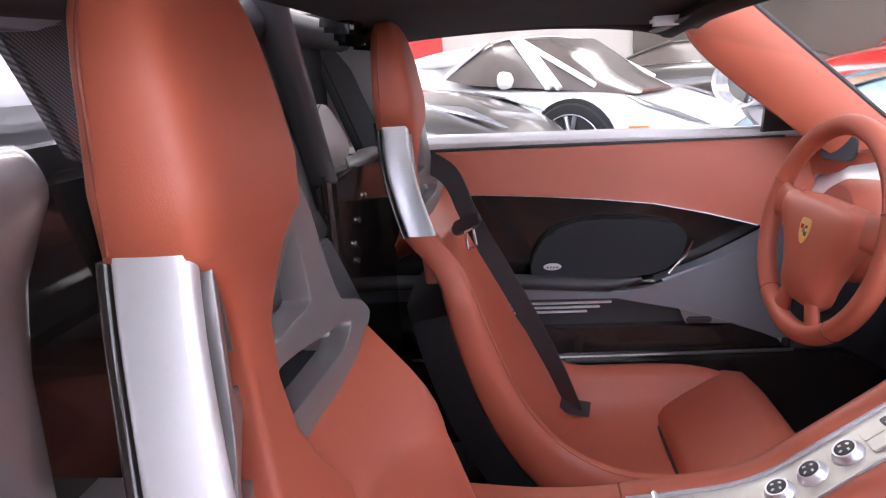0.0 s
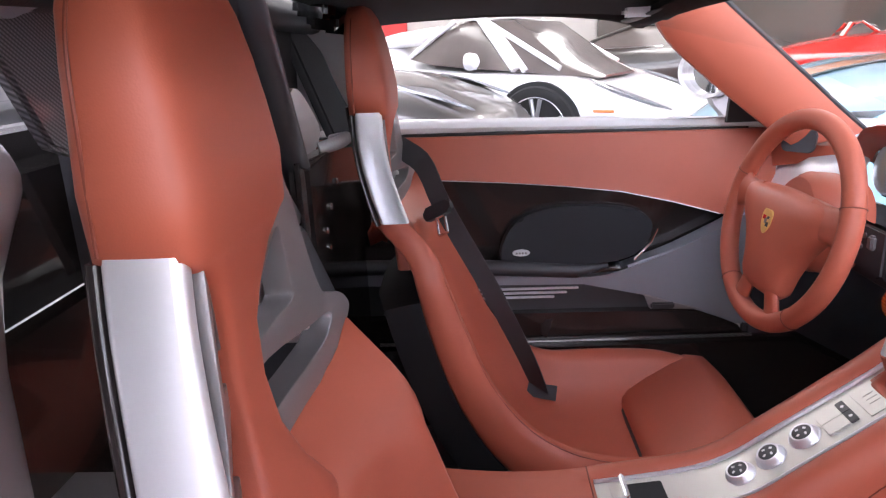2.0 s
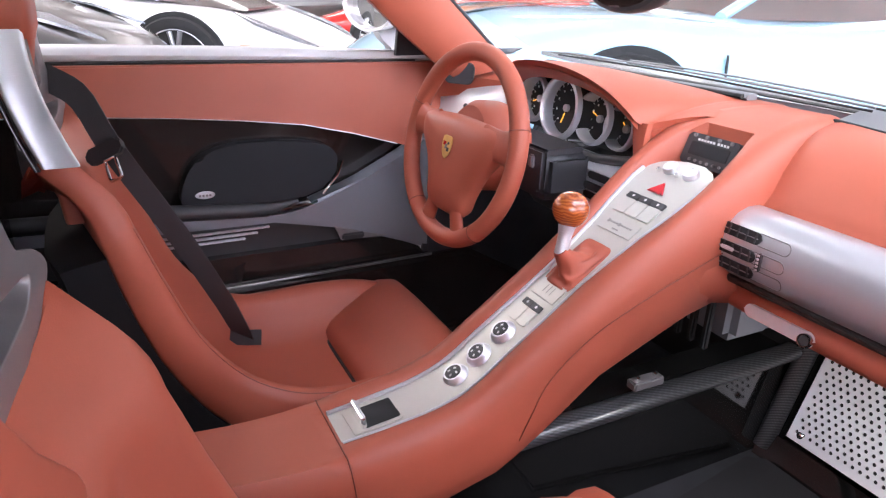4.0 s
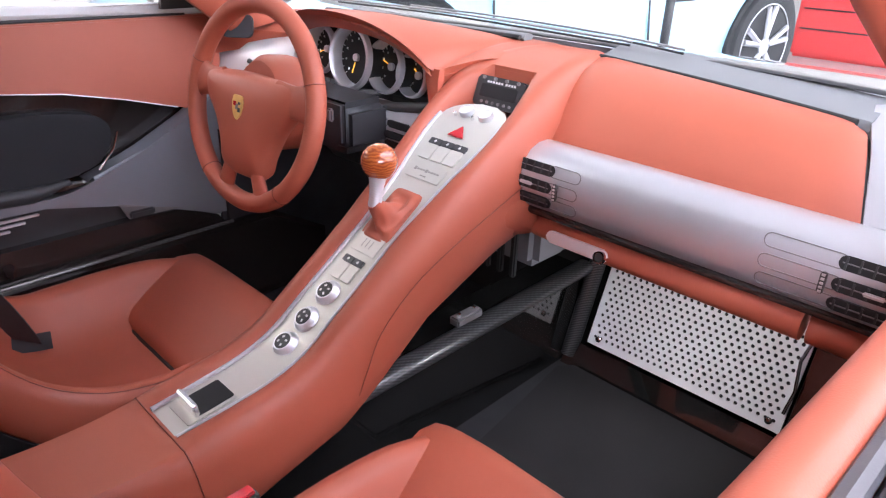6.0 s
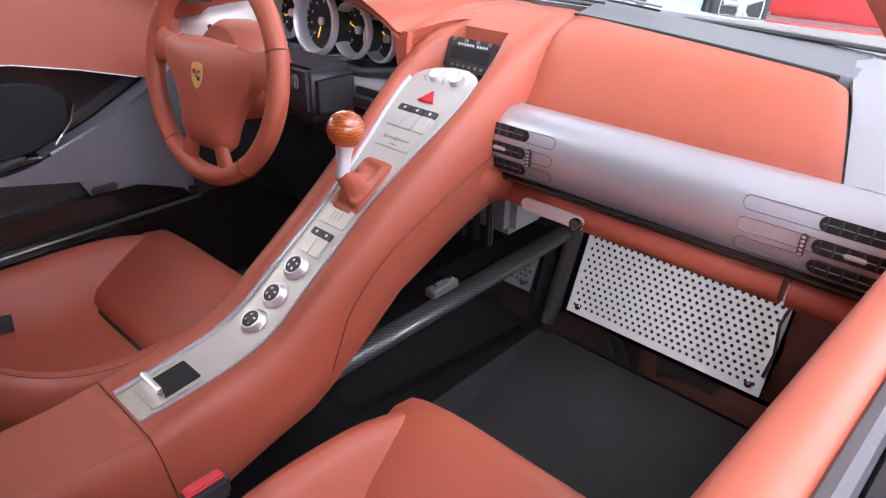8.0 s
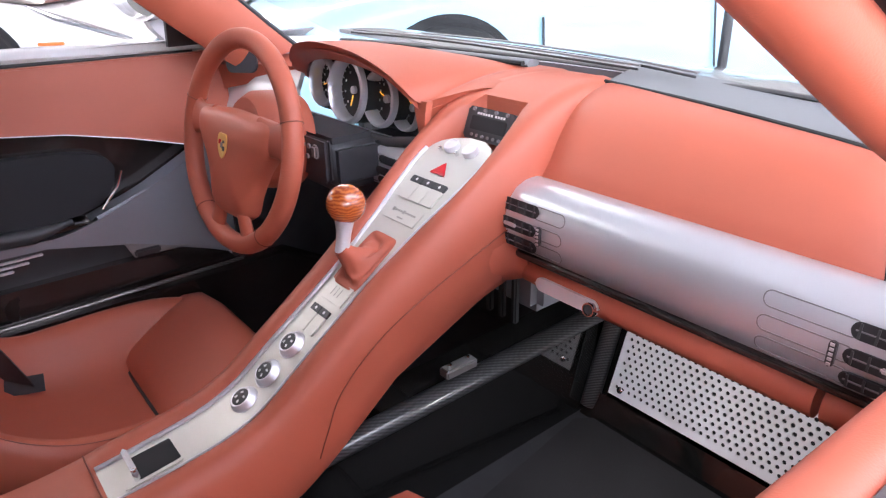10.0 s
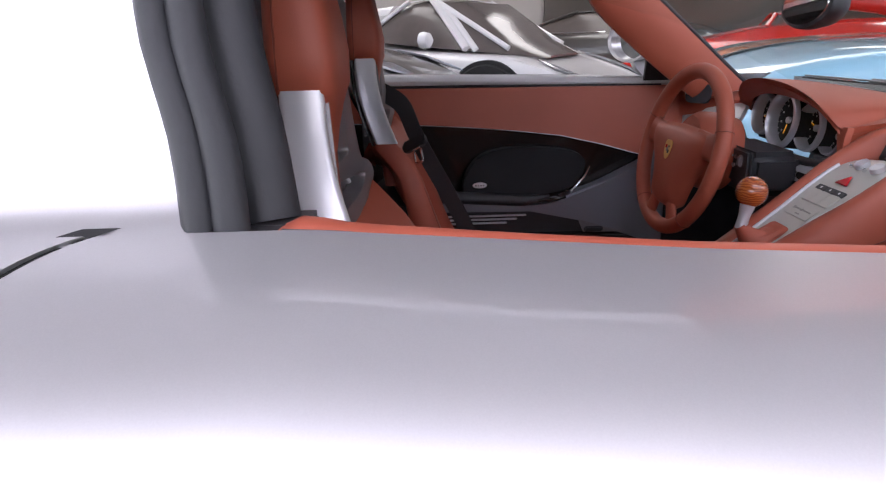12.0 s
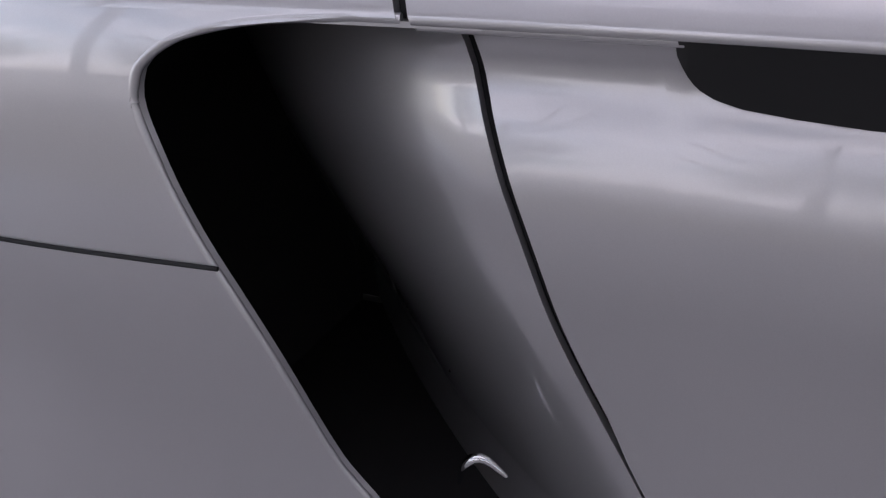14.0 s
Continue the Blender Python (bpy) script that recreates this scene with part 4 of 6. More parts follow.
part("loop_wire", tube([(1.140, -0.474, 0.395), (1.124, -0.468, 0.36), (1.108, -0.476, 0.31), (1.094, -0.472, 0.27)], 0.003, 8), CHROME, plate)
# Unseen housing for the added light, assumed from the bright foot plate.
fill_lamp = thing("added_fill_lamp", "small unseen lamp added under the glovebox edge to light the foot plate", "lamp", (0.885, -0.32, 0.585))
part("housing", box((0.885, -0.32, 0.580), (0.05, 0.14, 0.014), 0.004), PLASTIC, fill_lamp)
part("lens", box((0.885, -0.32, 0.5715), (0.036, 0.12, 0.004), 0.0015), TUBE_LAMP, fill_lamp, "glowing lens of the added lamp")
blk = thing("pedal_stop", "small machined metal block on the tunnel rail", "bracket", (0.772, -0.038, 0.391))
part("block", box((0.772, -0.038, 0.399), (0.062, 0.022, 0.016), 0.003), FRAME, blk)
for d in (-0.018, 0.018):
    part("bolt", turned([(0.004, 0), (0.004, 0.004), (0.001, 0.005)], pose(0.772 + d, -0.038, 0.407), 10), CHROME, blk)
pipes = thing("heater_box", "grey heater box and hoses under the dashboard", "heater", (0.95, 0.0, 0.40))
part("case", box((0.98, 0.0, 0.50), (0.12, 0.12, 0.12), 0.015), GREY_TRIM, pipes)
for d in (-0.03, 0.0, 0.03):
    part("bracket", box((0.90, d, 0.47), (0.012, 0.012, 0.09), 0.003), RUBBER, pipes)

# ---------------------------------------------------------------- dashboard
dash = thing("dashboard", "red leather dashboard with a silver cross bar", "dashboard", (0.95, 0, 0.55))
LIPS = [(0.70, 0.93, 0.79), (0.58, 0.87, 0.785), (0.52, 0.82, 0.800), (0.47, 0.80, 0.832), (0.42, 0.795, 0.846), (0.36, 0.792, 0.851), (0.29, 0.793, 0.849), (0.23, 0.797, 0.840), (0.17, 0.80, 0.823), (0.125, 0.803, 0.802), (0.105, 0.820, 0.780), (0.095, 0.850, 0.784), (0.070, 0.895, 0.794), (0.035, 0.930, 0.799), (0.0, 0.955, 0.800), (-0.03, 0.975, 0.797)]
lips = cr([(p[1], p[0], p[2]) for p in LIPS], 70)
top = []
for p in lips:
    y = p.y
    xw = 1.085 - 0.10 * min(1, max(0, (y - 0.12) / 0.5)) ** 1.2 if y > 0.12 else 1.085 - 0.30 * max(0, -0.035 - y)
    zw = 0.806 if y > -0.04 else 0.806 + 0.05 * (y + 0.04)
    ring = []
    for i in range(13):
        u = i / 12
        hump = 0.012 * math.sin(math.pi * u) * min(1, max(0, (y - 0.02) / 0.08)) - 0.012 * min(1, max(0, (0.055 - y) / 0.06))
        ring.append(Vector((lerp(p.x, xw, u), y + (0.045 * u if y < -0.05 else 0), lerp(p.z, zw, u ** 0.9) + hump)))
    front = [p + Vector((0.012, 0, -0.010)), p + Vector((0.03, 0, -0.022))]
    top.append([front[1], front[0]] + ring + [Vector((xw + 0.005, ring[-1].y, zw - 0.03))])
part("top_pad", thick(top, (0.004, 0, -0.012)), RED, dash, "red leather dash top", 60)


def quad_pad(bl, br, tr, tl, n, bulge_h, depth, inset=0.0, corner=0.10, belly=0.028):
    bl, br, tr, tl = [Vector(p) for p in (bl, br, tr, tl)]
    nrm = (br - bl).cross(tl - bl).normalized()
    if nrm.z < 0:
        nrm = -nrm
    rings = []
    for j in range(n + 1):
        v = j / n
        ring = []
        for i in range(n + 1):
            u = i / n
            uu, vv = lerp(inset, 1 - inset, u), lerp(inset, 1 - inset, v)
            cut = corner * max(0, (vv - 0.72) / 0.28) ** 2.2 if uu > 0.5 else 0
            uu = min(uu, 1 - cut * uu) if uu > 0.5 else uu
            p = bl.lerp(br, uu).lerp(tl.lerp(tr, uu), vv)
            edge = min(1, 12 * min(u, 1 - u, v, 1 - v))
            ring.append(p + nrm * (belly * math.sin(math.pi * vv) + bulge_h * math.sin(math.pi * u) * math.sin(math.pi * v) - 0.005 * (1 - edge) ** 2))
        rings.append(ring)
    return thick(rings, -nrm * depth)


part("airbag_cover", quad_pad((0.858, -0.1085, 0.7075), (0.866, -0.536, 0.7085), (1.012, -0.482, 0.785), (1.056, -0.062, 0.808), 28, 0.006, 0.02), RED, dash, "red leather airbag cover")
part("cover_gap", quad_pad((0.856, -0.1095, 0.699), (0.864, -0.5395, 0.701), (1.015, -0.4860, 0.779), (1.055, -0.0650, 0.801), 20, 0.004, 0.02), VOID, dash, "dark seam round the cover")
vent_strip = [[Vector((1.050 - 0.05 * t * t, lerp(-0.062, -0.49, t), 0.8035 - 0.016 * t + dz)) + Vector((dx, 0, 0)) for dx, dz in ((0, -0.008), (0.003, 0.0), (0.035, 0.007), (0.080, 0.017), (0.080, -0.01), (0, -0.02))] for t in [i / 16 for i in range(17)]]
part("demister_strip", loft(vent_strip), DEMIST, dash, "grey demister strip at the windscreen")
part("demister_slot", tube([(1.046 - 0.05 * t * t, lerp(-0.064, -0.475, t), 0.803 - 0.018 * t) for t in [i / 16 for i in range(17)]], 0.0045, 8), VOID, dash)
part("demister_strip", tube([(1.06, 0.10, 0.812), (1.03, 0.28, 0.813), (0.99, 0.45, 0.81), (0.95, 0.58, 0.805)], 0.018, 10, flat=0.4), DEMIST, dash)
part("demister_slot", tube([(1.035, 0.10, 0.815), (1.007, 0.27, 0.817), (0.97, 0.43, 0.814)], 0.006, 8, flat=0.7), VOID, dash)
endcap = [[Vector(p) for p in ring] for ring in (
    [(0.864, -0.5395, 0.7045), (0.930, -0.5135, 0.768), (0.985, -0.494, 0.787), (1.012, -0.487, 0.786), (1.05, -0.478, 0.800)],
    [(0.862, -0.56, 0.7075), (0.930, -0.535, 0.773), (0.985, -0.517, 0.792), (1.015, -0.508, 0.791), (1.055, -0.495, 0.803)],
    [(0.858, -0.61, 0.706), (0.930, -0.59, 0.772), (0.980, -0.575, 0.792), (1.01, -0.565, 0.793), (1.06, -0.545, 0.803)],
    [(0.855, -0.70, 0.70), (0.94, -0.70, 0.75), (0.97, -0.69, 0.775), (1.0, -0.68, 0.785), (1.05, -0.66, 0.795)])]
part("end_cap", thick(endcap, (0, 0, -0.02)), BAR_SILVER, dash, "silver end panel")

BAR = [(0.868, 0.704), (0.852, 0.7085), (0.834, 0.7075), (0.817, 0.700), (0.805, 0.687), (0.7985, 0.670), (0.797, 0.652), (0.800, 0.634), (0.808, 0.619), (0.822, 0.608), (0.842, 0.603), (0.868, 0.605)]
bar = []
for i in range(34):
    u = i / 33
    y = -0.074 - 0.64 * u
    k = 1.0 if y < -0.105 else math.sqrt(max(0.0, 1 - ((y + 0.105) / 0.031) ** 2)) * 0.78 + 0.22
    bar.append([Vector((lerp(0.845, x, 0.35 + 0.65 * k), y, lerp(0.656, z, k))) for x, z in BAR])
part("cross_bar", loft(bar), BAR_SILVER, dash, "brushed silver cross bar")
part("lower_edge", tube([(0.8165, y, 0.6085) for y in (-0.09, -0.25, -0.4, -0.55, -0.70)], 0.0085, 12, flat=0.8), LACQUER, dash, "glossy dark lower edge")


def bar_x(z):
    return table([(b, a) for a, b in BAR[1:11]], z)[0]


def vent(y_in, y_out, side, group):
    v = thing("air_vent", "three-slot dashboard air vent with black louvres", "air vent", (0.80, (y_in + y_out) / 2, 0.63), group)
    for i, z in enumerate((0.6815, 0.6575, 0.6335)):
        x = bar_x(z)
        nrm = Vector((-1, 0, (z - 0.655) * 9)).normalized()
        m = facing((x - 0.0008, (y_in + y_out) / 2, z), nrm)
        w = abs(y_out - y_in)
        slot = part("slot", slab(on(m, rounded(w, 0.0165, 0.0078, 6), 0.0), nrm * 0.0022, 0.0008), VOID, v, "black louvre slot")
        for q in range(6):
            part("slat", box((0, 0, 0), (0.0022, 0.014, 0.004), 0, m=m @ pose(w * (q / 5 - 0.5) * 0.82, 0, 0.0018)), PLASTIC, slot)
        part("vane", box((0, 0, 0), (w * 0.9, 0.0012, 0.003), 0, m=m @ pose(0, 0, 0.0022)), FRAME, slot)
        if i == 1:
            part("tab", box((0, 0, 0), (0.022, 0.005, 0.005), 0.0015, m=m @ pose(0, 0, 0.004)), STRIP, slot, "small bright tab")
        mid = min(y_in, y_out) if side < 0 else max(y_in, y_out)
        long = 0.052 if side < 0 else 0.088
        yc = mid + side * (long / 2 - 0.009)
        m2 = facing((x - 0.0006, yc, z), nrm)
        part("finger_groove", tube(on(m2, rounded(long, 0.0165, 0.0078, 6), 0.0006), 0.0007, 6, closed=True), FRAME, v)
    m = facing((bar_x(0.655) - 0.002, (min(y_in, y_out) - 0.008) if side < 0 else (max(y_in, y_out) + 0.008), 0.655), (-1, 0, 0))
    wheel = part("thumb_wheel", slab(on(m, rounded(0.007, 0.026, 0.003), 0), m.to_3x3() @ Vector((0, 0, 0.004)), 0.001), PLASTIC, v, "ribbed thumb wheel")
    for q in range(5):
        part("rib", box((0, 0, 0), (0.0036, 0.0026, 0.002), 0, m=m @ pose(0, (q - 2) * 0.005, 0.0045)), STRIP, wheel)
    return v


vent(-0.080, -0.166, -1, "dash vents")
vent(-0.625, -0.540, 1, "dash vents")
strip_r = []
for i in range(30):
    y = -0.118 - 0.40 * i / 29
    zc, r = 0.578, 0.019 + 0.004 * min(1, i / 6)
    strip_r.append([Vector((0.838 + r * 0.9 * math.cos(a), y, zc + r * math.sin(a))) for a in [2 * math.pi * k / 14 for k in range(14)]])
part("glovebox_lid", loft(strip_r), RED, dash, "red leather glovebox edge")
part("glovebox_end", loft([[Vector((0.838 + 0.021 * math.cos(a), y, 0.578 + 0.023 * math.sin(a))) for a in [2 * math.pi * k / 14 for k in range(14)]] for y in (-0.526, -0.60, -0.68)]), RED, dash, "red leather trim end")
part("underside", box((0.99, -0.36, 0.597), (0.20, 0.62, 0.02), 0.006), PLASTIC, dash)
hm = facing((0.8165, -0.208, 0.577), (-1, 0, 0.15))
latch = part("latch_handle", slab(on(hm, rounded(0.105, 0.0175, 0.0085, 6)), hm.to_3x3() @ Vector((0, 0, 0.007)), 0.002), STRIP, dash, "silver glovebox latch")
part("lock", turned([(0.0095, 0), (0.0098, 0.010), (0.0090, 0.0115), (0.0076, 0.0115), (0.0072, 0.009), (0.001, 0.009)], hm @ pose(0.043, -0.002, 0.0), 24), CHROME, latch, "chrome lock barrel")
part("key_slot", turned([(0.0068, 0.0088), (0.0066, 0.0100), (0.0040, 0.0104), (0.001, 0.0104)], hm @ pose(0.043, -0.002, 0), 20), PLASTIC, latch, "dark lock face")

# driver's side of the dashboard
part("lower_silver", thick([[Vector((x, y, z)) for x, z in ((0.83, 0.70), (0.805, 0.685), (0.80, 0.655), (0.815, 0.625), (0.84, 0.61))] for y in (0.09, 0.20, 0.32, 0.45, 0.56)], (0.02, 0, 0)), SATIN, dash, "silver lower dash")
part("side_silver", thick([[Vector(p) for p in r] for r in ([(0.84, 0.51, 0.785), (0.82, 0.51, 0.74), (0.82, 0.51, 0.67)], [(0.81, 0.58, 0.772), (0.785, 0.58, 0.73), (0.785, 0.58, 0.665)], [(0.77, 0.69, 0.745), (0.735, 0.69, 0.70), (0.72, 0.69, 0.65)])], (0.01, 0, 0)), STRIP, dash, "silver side panel")
part("side_red", thick([[Vector(p) for p in r] for r in ([(0.88, 0.50, 0.80), (0.85, 0.515, 0.785), (0.845, 0.53, 0.765)], [(0.87, 0.60, 0.80), (0.82, 0.60, 0.785), (0.82, 0.60, 0.757)], [(0.80, 0.70, 0.80), (0.74, 0.69, 0.785), (0.74, 0.685, 0.735)])], (0.01, 0.005, 0)), RED, dash, "red leather side of the dash")
spk = facing((0.762, 0.610, 0.797), (-0.75, -0.6, 0.25))
part("tweeter", slab(on(spk, rounded(0.066, 0.046, 0.012)), spk.to_3x3() @ Vector((0, 0, 0.006)), 0.002), PLASTIC, dash, "black tweeter grille")
part("knee_black", slab([(0.86, 0.10, 0.61), (0.86, 0.56, 0.61), (0.95, 0.56, 0.50), (0.95, 0.10, 0.50)], (0.02, 0, 0)), PLASTIC, dash)
for i, z in enumerate((0.678, 0.659, 0.640)):
    x = table([(0.625, 0.815), (0.655, 0.80), (0.685, 0.805)], z)[0] - 0.001
    m = facing((x, 0.165 + 0.006 * i, z), (-1, 0, 0))
    part("vent_slot", slab(on(m, rounded(0.06, 0.013, 0.006)), (-0.003, 0, 0), 0.001), VOID, dash, "black louvre slot")
    m = facing((x, 0.218 + 0.006 * i, z), (-1, 0, 0))
    part("vent_groove", tube(on(m, rounded(0.045, 0.013, 0.006), 0.001), 0.0009, 6, closed=True), FRAME, dash)
part("vent_wheel", box((0.797, 0.205, 0.659), (0.005, 0.007, 0.024), 0.001), STRIP, dash)
for y, z in ((0.575, 0.70), (0.585, 0.685)):
    part("rotary_knob", turned([(0.012, 0), (0.012, 0.014), (0.010, 0.017), (0.001, 0.017)], facing((0.835, y, z), (-1, -0.2, 0.1)), 20), CHROME, dash, "bright rotary knob")

part("cluster_cheek", thick([[Vector((x, y, z)) for x, y in row] for z, row in (
    (0.782, ((0.878, 0.160), (0.852, 0.152), (0.830, 0.132), (0.822, 0.112), (0.826, 0.094))),
    (0.765, ((0.879, 0.157), (0.853, 0.150), (0.829, 0.130), (0.820, 0.110), (0.821, 0.092))),
    (0.740, ((0.882, 0.155), (0.855, 0.148), (0.832, 0.128), (0.820, 0.108), (0.818, 0.090))),
    (0.700, ((0.886, 0.152), (0.860, 0.146), (0.838, 0.126), (0.826, 0.106), (0.820, 0.090))))], (0.012, 0, 0)), RED, dash, "red leather cheek beside the dials", 60)
clus = thing("instrument_cluster", "instrument cluster with overlapping silver-ringed dials", "instruments", (0.88, 0.34, 0.70))
part("housing", slab([(0.885, 0.10, 0.70), (0.885, 0.16, 0.80), (0.885, 0.24, 0.832), (0.885, 0.40, 0.84), (0.885, 0.50, 0.82), (0.885, 0.535, 0.76), (0.885, 0.53, 0.70)], (0.02, 0, 0)), PLASTIC, clus, "black housing")
part("lower_lip", tube([(0.835, 0.11, 0.715), (0.825, 0.20, 0.700), (0.822, 0.34, 0.695), (0.825, 0.48, 0.70), (0.84, 0.53, 0.715)], 0.009, 10), PLASTIC, clus)
for y, z, r, x, needle in ((0.455, 0.765, 0.046, 0.852, 200), (0.340, 0.766, 0.0585, 0.835, 250), (0.255, 0.760, 0.047, 0.848, 160), (0.196, 0.752, 0.038, 0.860, 140)):
    m = facing((x, y, z), (-1, 0, 0.12))
    d = part("dial", turned([(r * 0.905, -0.019), (r * 0.90, -0.020), (r * 0.001, -0.020)], m, 40, False), VOID, clus, "black dial face")
    part("ring", turned([(r * 0.855, -0.021), (r * 0.86, -0.004), (r * 0.885, 0.004), (r * 0.93, 0.007), (r * 1.01, 0.005), (r * 1.04, 0.0), (r * 1.04, -0.005), (r * 1.0, -0.006)], m, 44, False), SATIN, d, "silver dial ring")
    part("ring_sleeve", turned([(r * 1.02, -0.005), (r * 1.0, -0.045)], m, 40, False), VOID, d, "black sleeve behind the ring")
    for i in range(15):
        a = radians(225 - i * 17)
        part("tick", box((0, 0, 0), (0.006 if i % 2 == 0 else 0.0035, 0.0016, 0.001), 0, m=m @ pose(0, 0, -0.018, 0, 0, math.degrees(a)) @ pose(r * 0.78, 0, 0)), WHITE_MARK, d)
        if i % 2 == 0:
            part("numeral", box((0, 0, 0), (0.003, 0.0038, 0.001), 0, m=m @ pose(r * 0.58 * math.cos(a), r * 0.58 * math.sin(a), -0.018)), WHITE_MARK, d)
    part("needle", box((0, 0, 0), (r * 0.36, 0.0016, 0.0014), 0, m=m @ pose(0, 0, -0.016, 0, 0, needle) @ pose(r * 0.36, 0, 0)), AMBER_MARK, d, "amber needle")
    part("hub", turned([(0.007, -0.018), (0.007, -0.012), (0.001, -0.011)], m, 16), SATIN, d)
part("switch_ring", tube([Vector((0.845, 0.515, 0.825)) + Vector((0, 0.009 * math.cos(a), 0.006 * math.sin(a))) for a in [2 * math.pi * k / 16 for k in range(16)]], 0.0015, 6, closed=True), SATIN, clus)

rad = thing("car_radio", "black car radio with small round buttons", "radio", (0.88, 0, 0.735))
rm = facing((0.868, 0.003, 0.754), (-0.94, 0, 0.34)) @ Matrix.Diagonal((0.84, 0.78, 1, 1))
part("face", slab(on(rm, rounded(0.116, 0.062, 0.006)), rm.to_3x3() @ Vector((0, 0, -0.03)), 0.002), PLASTIC, rad)
part("screen", slab(on(rm @ pose(0, 0.001, 0), rounded(0.088, 0.026, 0.003), 0.0), rm.to_3x3() @ Vector((0, 0, 0.0012))), VOID, rad, "dark display")
for i in range(10):
    part("letter_bar", box((0, 0, 0), (0.0045, 0.0045, 0.0006), 0, m=rm @ pose((i - 4.5) * 0.0068 + (0.004 if i > 5 else 0), 0.0195, 0.0004)), WHITE_MARK, rad)
for i in range(6):
    part("button", turned([(0.0032, 0), (0.003, 0.002), (0.001, 0.0022)], rm @ pose((i - 2.5) * 0.014, -0.022, 0), 12), FRAME, rad)
for i in range(4):
    part("top_button", turned([(0.0038, 0), (0.0035, 0.003), (0.001, 0.003)], rm @ pose((i - 1.5) * 0.028, 0.0265, 0), 12), FRAME, rad)

# ---------------------------------------------------------------- centre console
con = thing("centre_console", "sloping red leather centre console with a pale metal plate", "console", (0.5, 0, 0.3))
SPINE = [(-0.12, 0.470), (-0.02, 0.455), (0.10, 0.440), (0.20, 0.434), (0.27, 0.438), (0.34, 0.446), (0.40, 0.456), (0.45, 0.475), (0.50, 0.511), (0.56, 0.554), (0.62, 0.598), (0.68, 0.641), (0.74, 0.684), (0.78, 0.712), (0.81, 0.730), (0.835, 0.739), (0.86, 0.743), (0.90, 0.745)]
sp = cr([(x, 0, z) for x, z in SPINE], 60)


def spine_at(x):
    """Point and upward normal of the console's top line at x."""
    x = max(x, sp[0].x)
    for a, b in zip(sp, sp[1:]):
        if a.x <= x <= b.x:
            d = (b - a).normalized()
            return a.lerp(b, (x - a.x) / (b.x - a.x)), Vector((-d.z, 0, d.x))
    d = (sp[-1] - sp[-2]).normalized()
    return sp[-1], Vector((-d.z, 0, d.x))


def half_plate(x):
    return table([(0.26, 0.036), (0.45, 0.041), (0.55, 0.040), (0.62, 0.039), (0.70, 0.050), (0.74, 0.059), (0.78, 0.065), (0.82, 0.064), (0.86, 0.057), (0.89, 0.046), (0.96, 0.034), (1.06, 0.012)], x)[0]


LOWZ = [(-0.2, 0.30), (0.25, 0.30), (0.45, 0.36), (0.51, 0.40), (0.56, 0.440), (0.60, 0.472), (0.69, 0.520), (0.746, 0.549), (0.80, 0.566), (0.852, 0.572), (0.868, 0.690), (0.90, 0.715), (1.07, 0.785)]
# the leather flanks go on rising where the plate levels out below the radio
sb = cr([(x, 0, z) for x, z in SPINE[:13]] + [(0.79, 0, 0.722), (0.83, 0, 0.750), (0.865, 0, 0.773), (0.90, 0, 0.790), (0.94, 0, 0.801), (1.00, 0, 0.808), (1.075, 0, 0.807)], 72)


def flank_at(x):
    if x < 0.74:
        return spine_at(x)
    for a, b in zip(sb, sb[1:]):
        if a.x <= x <= b.x:
            d = (b - a).normalized()
            return a.lerp(b, (x - a.x) / (b.x - a.x)), Vector((-d.z, 0, d.x))
    return sb[-1], Vector((-0.5, 0, 0.87))


body = []
for i in range(72):
    x = lerp(-0.12, 1.068, i / 71)
    p, nrm = flank_at(x)
    w = half_plate(x)
    lowz = table(LOWZ, x)[0]
    wide = table([(-0.12, 0.07), (0.15, 0.075), (0.30, 0.088), (0.6, 0.092), (0.75, 0.105), (0.85, 0.112), (0.877, 0.1055), (0.90, 0.1005), (0.933, 0.092), (0.97, 0.082), (1.07, 0.061)], x)[0]
    rim = table([(0.86, 0.006), (0.90, 0.0)], x)[0] if x > 0.27 else 0.0
    drop = table([(0.84, -0.030), (0.877, -0.040), (0.90, -0.034), (0.933, -0.021), (0.97, -0.010), (1.05, -0.003)], x)[0]
    sec = []
    for s in (1, -1):
        half = [(w - 0.004, (-0.012 - 0.5 * max(0, x - 0.775)) * min(1, max(0, (0.892 - x) / 0.012)) if x > 0.272 else 0.0), (w + 0.001, 0.0), (w + 0.008, rim), (w + 0.020, rim * 1.2), (lerp(w, wide, 0.62), 0.001 + 0.3 * rim), (lerp(w, wide, 0.86), 0.33 * drop), (wide, drop)]
        pts = [Vector((0, s * y, 0)) + p + nrm * n for y, n in half]
        e = pts[-1]
        pts += [Vector((e.x + 0.004, s * (wide + 0.004), lerp(e.z, lowz, 0.4))), Vector((e.x + 0.008, s * (wide + 0.002), lerp(e.z, lowz, 0.8))), Vector((e.x + 0.010, s * (wide - 0.012), lowz))]
        sec.append(pts)
    body.append(sec[0][::-1] + sec[1])
part("leather_body", thick(body, (0, 0, -0.006)), RED, con, "red leather console body", 50)
# This groove has the leather's own colour; the dark line is its shade.
part("side_seam", tube(cr([(0.498, -0.0935, 0.410), (0.512, -0.0965, 0.448), (0.535, -0.0985, 0.497), (0.592, -0.1005, 0.548), (0.665, -0.105, 0.588), (0.765, -0.112, 0.632), (0.80, -0.113, 0.645)], 28), 0.0009, 6), SEAM, con, "dark sewn seam")
k_end = min(range(len(body)), key=lambda i: abs(body[i][10].x - 0.262))
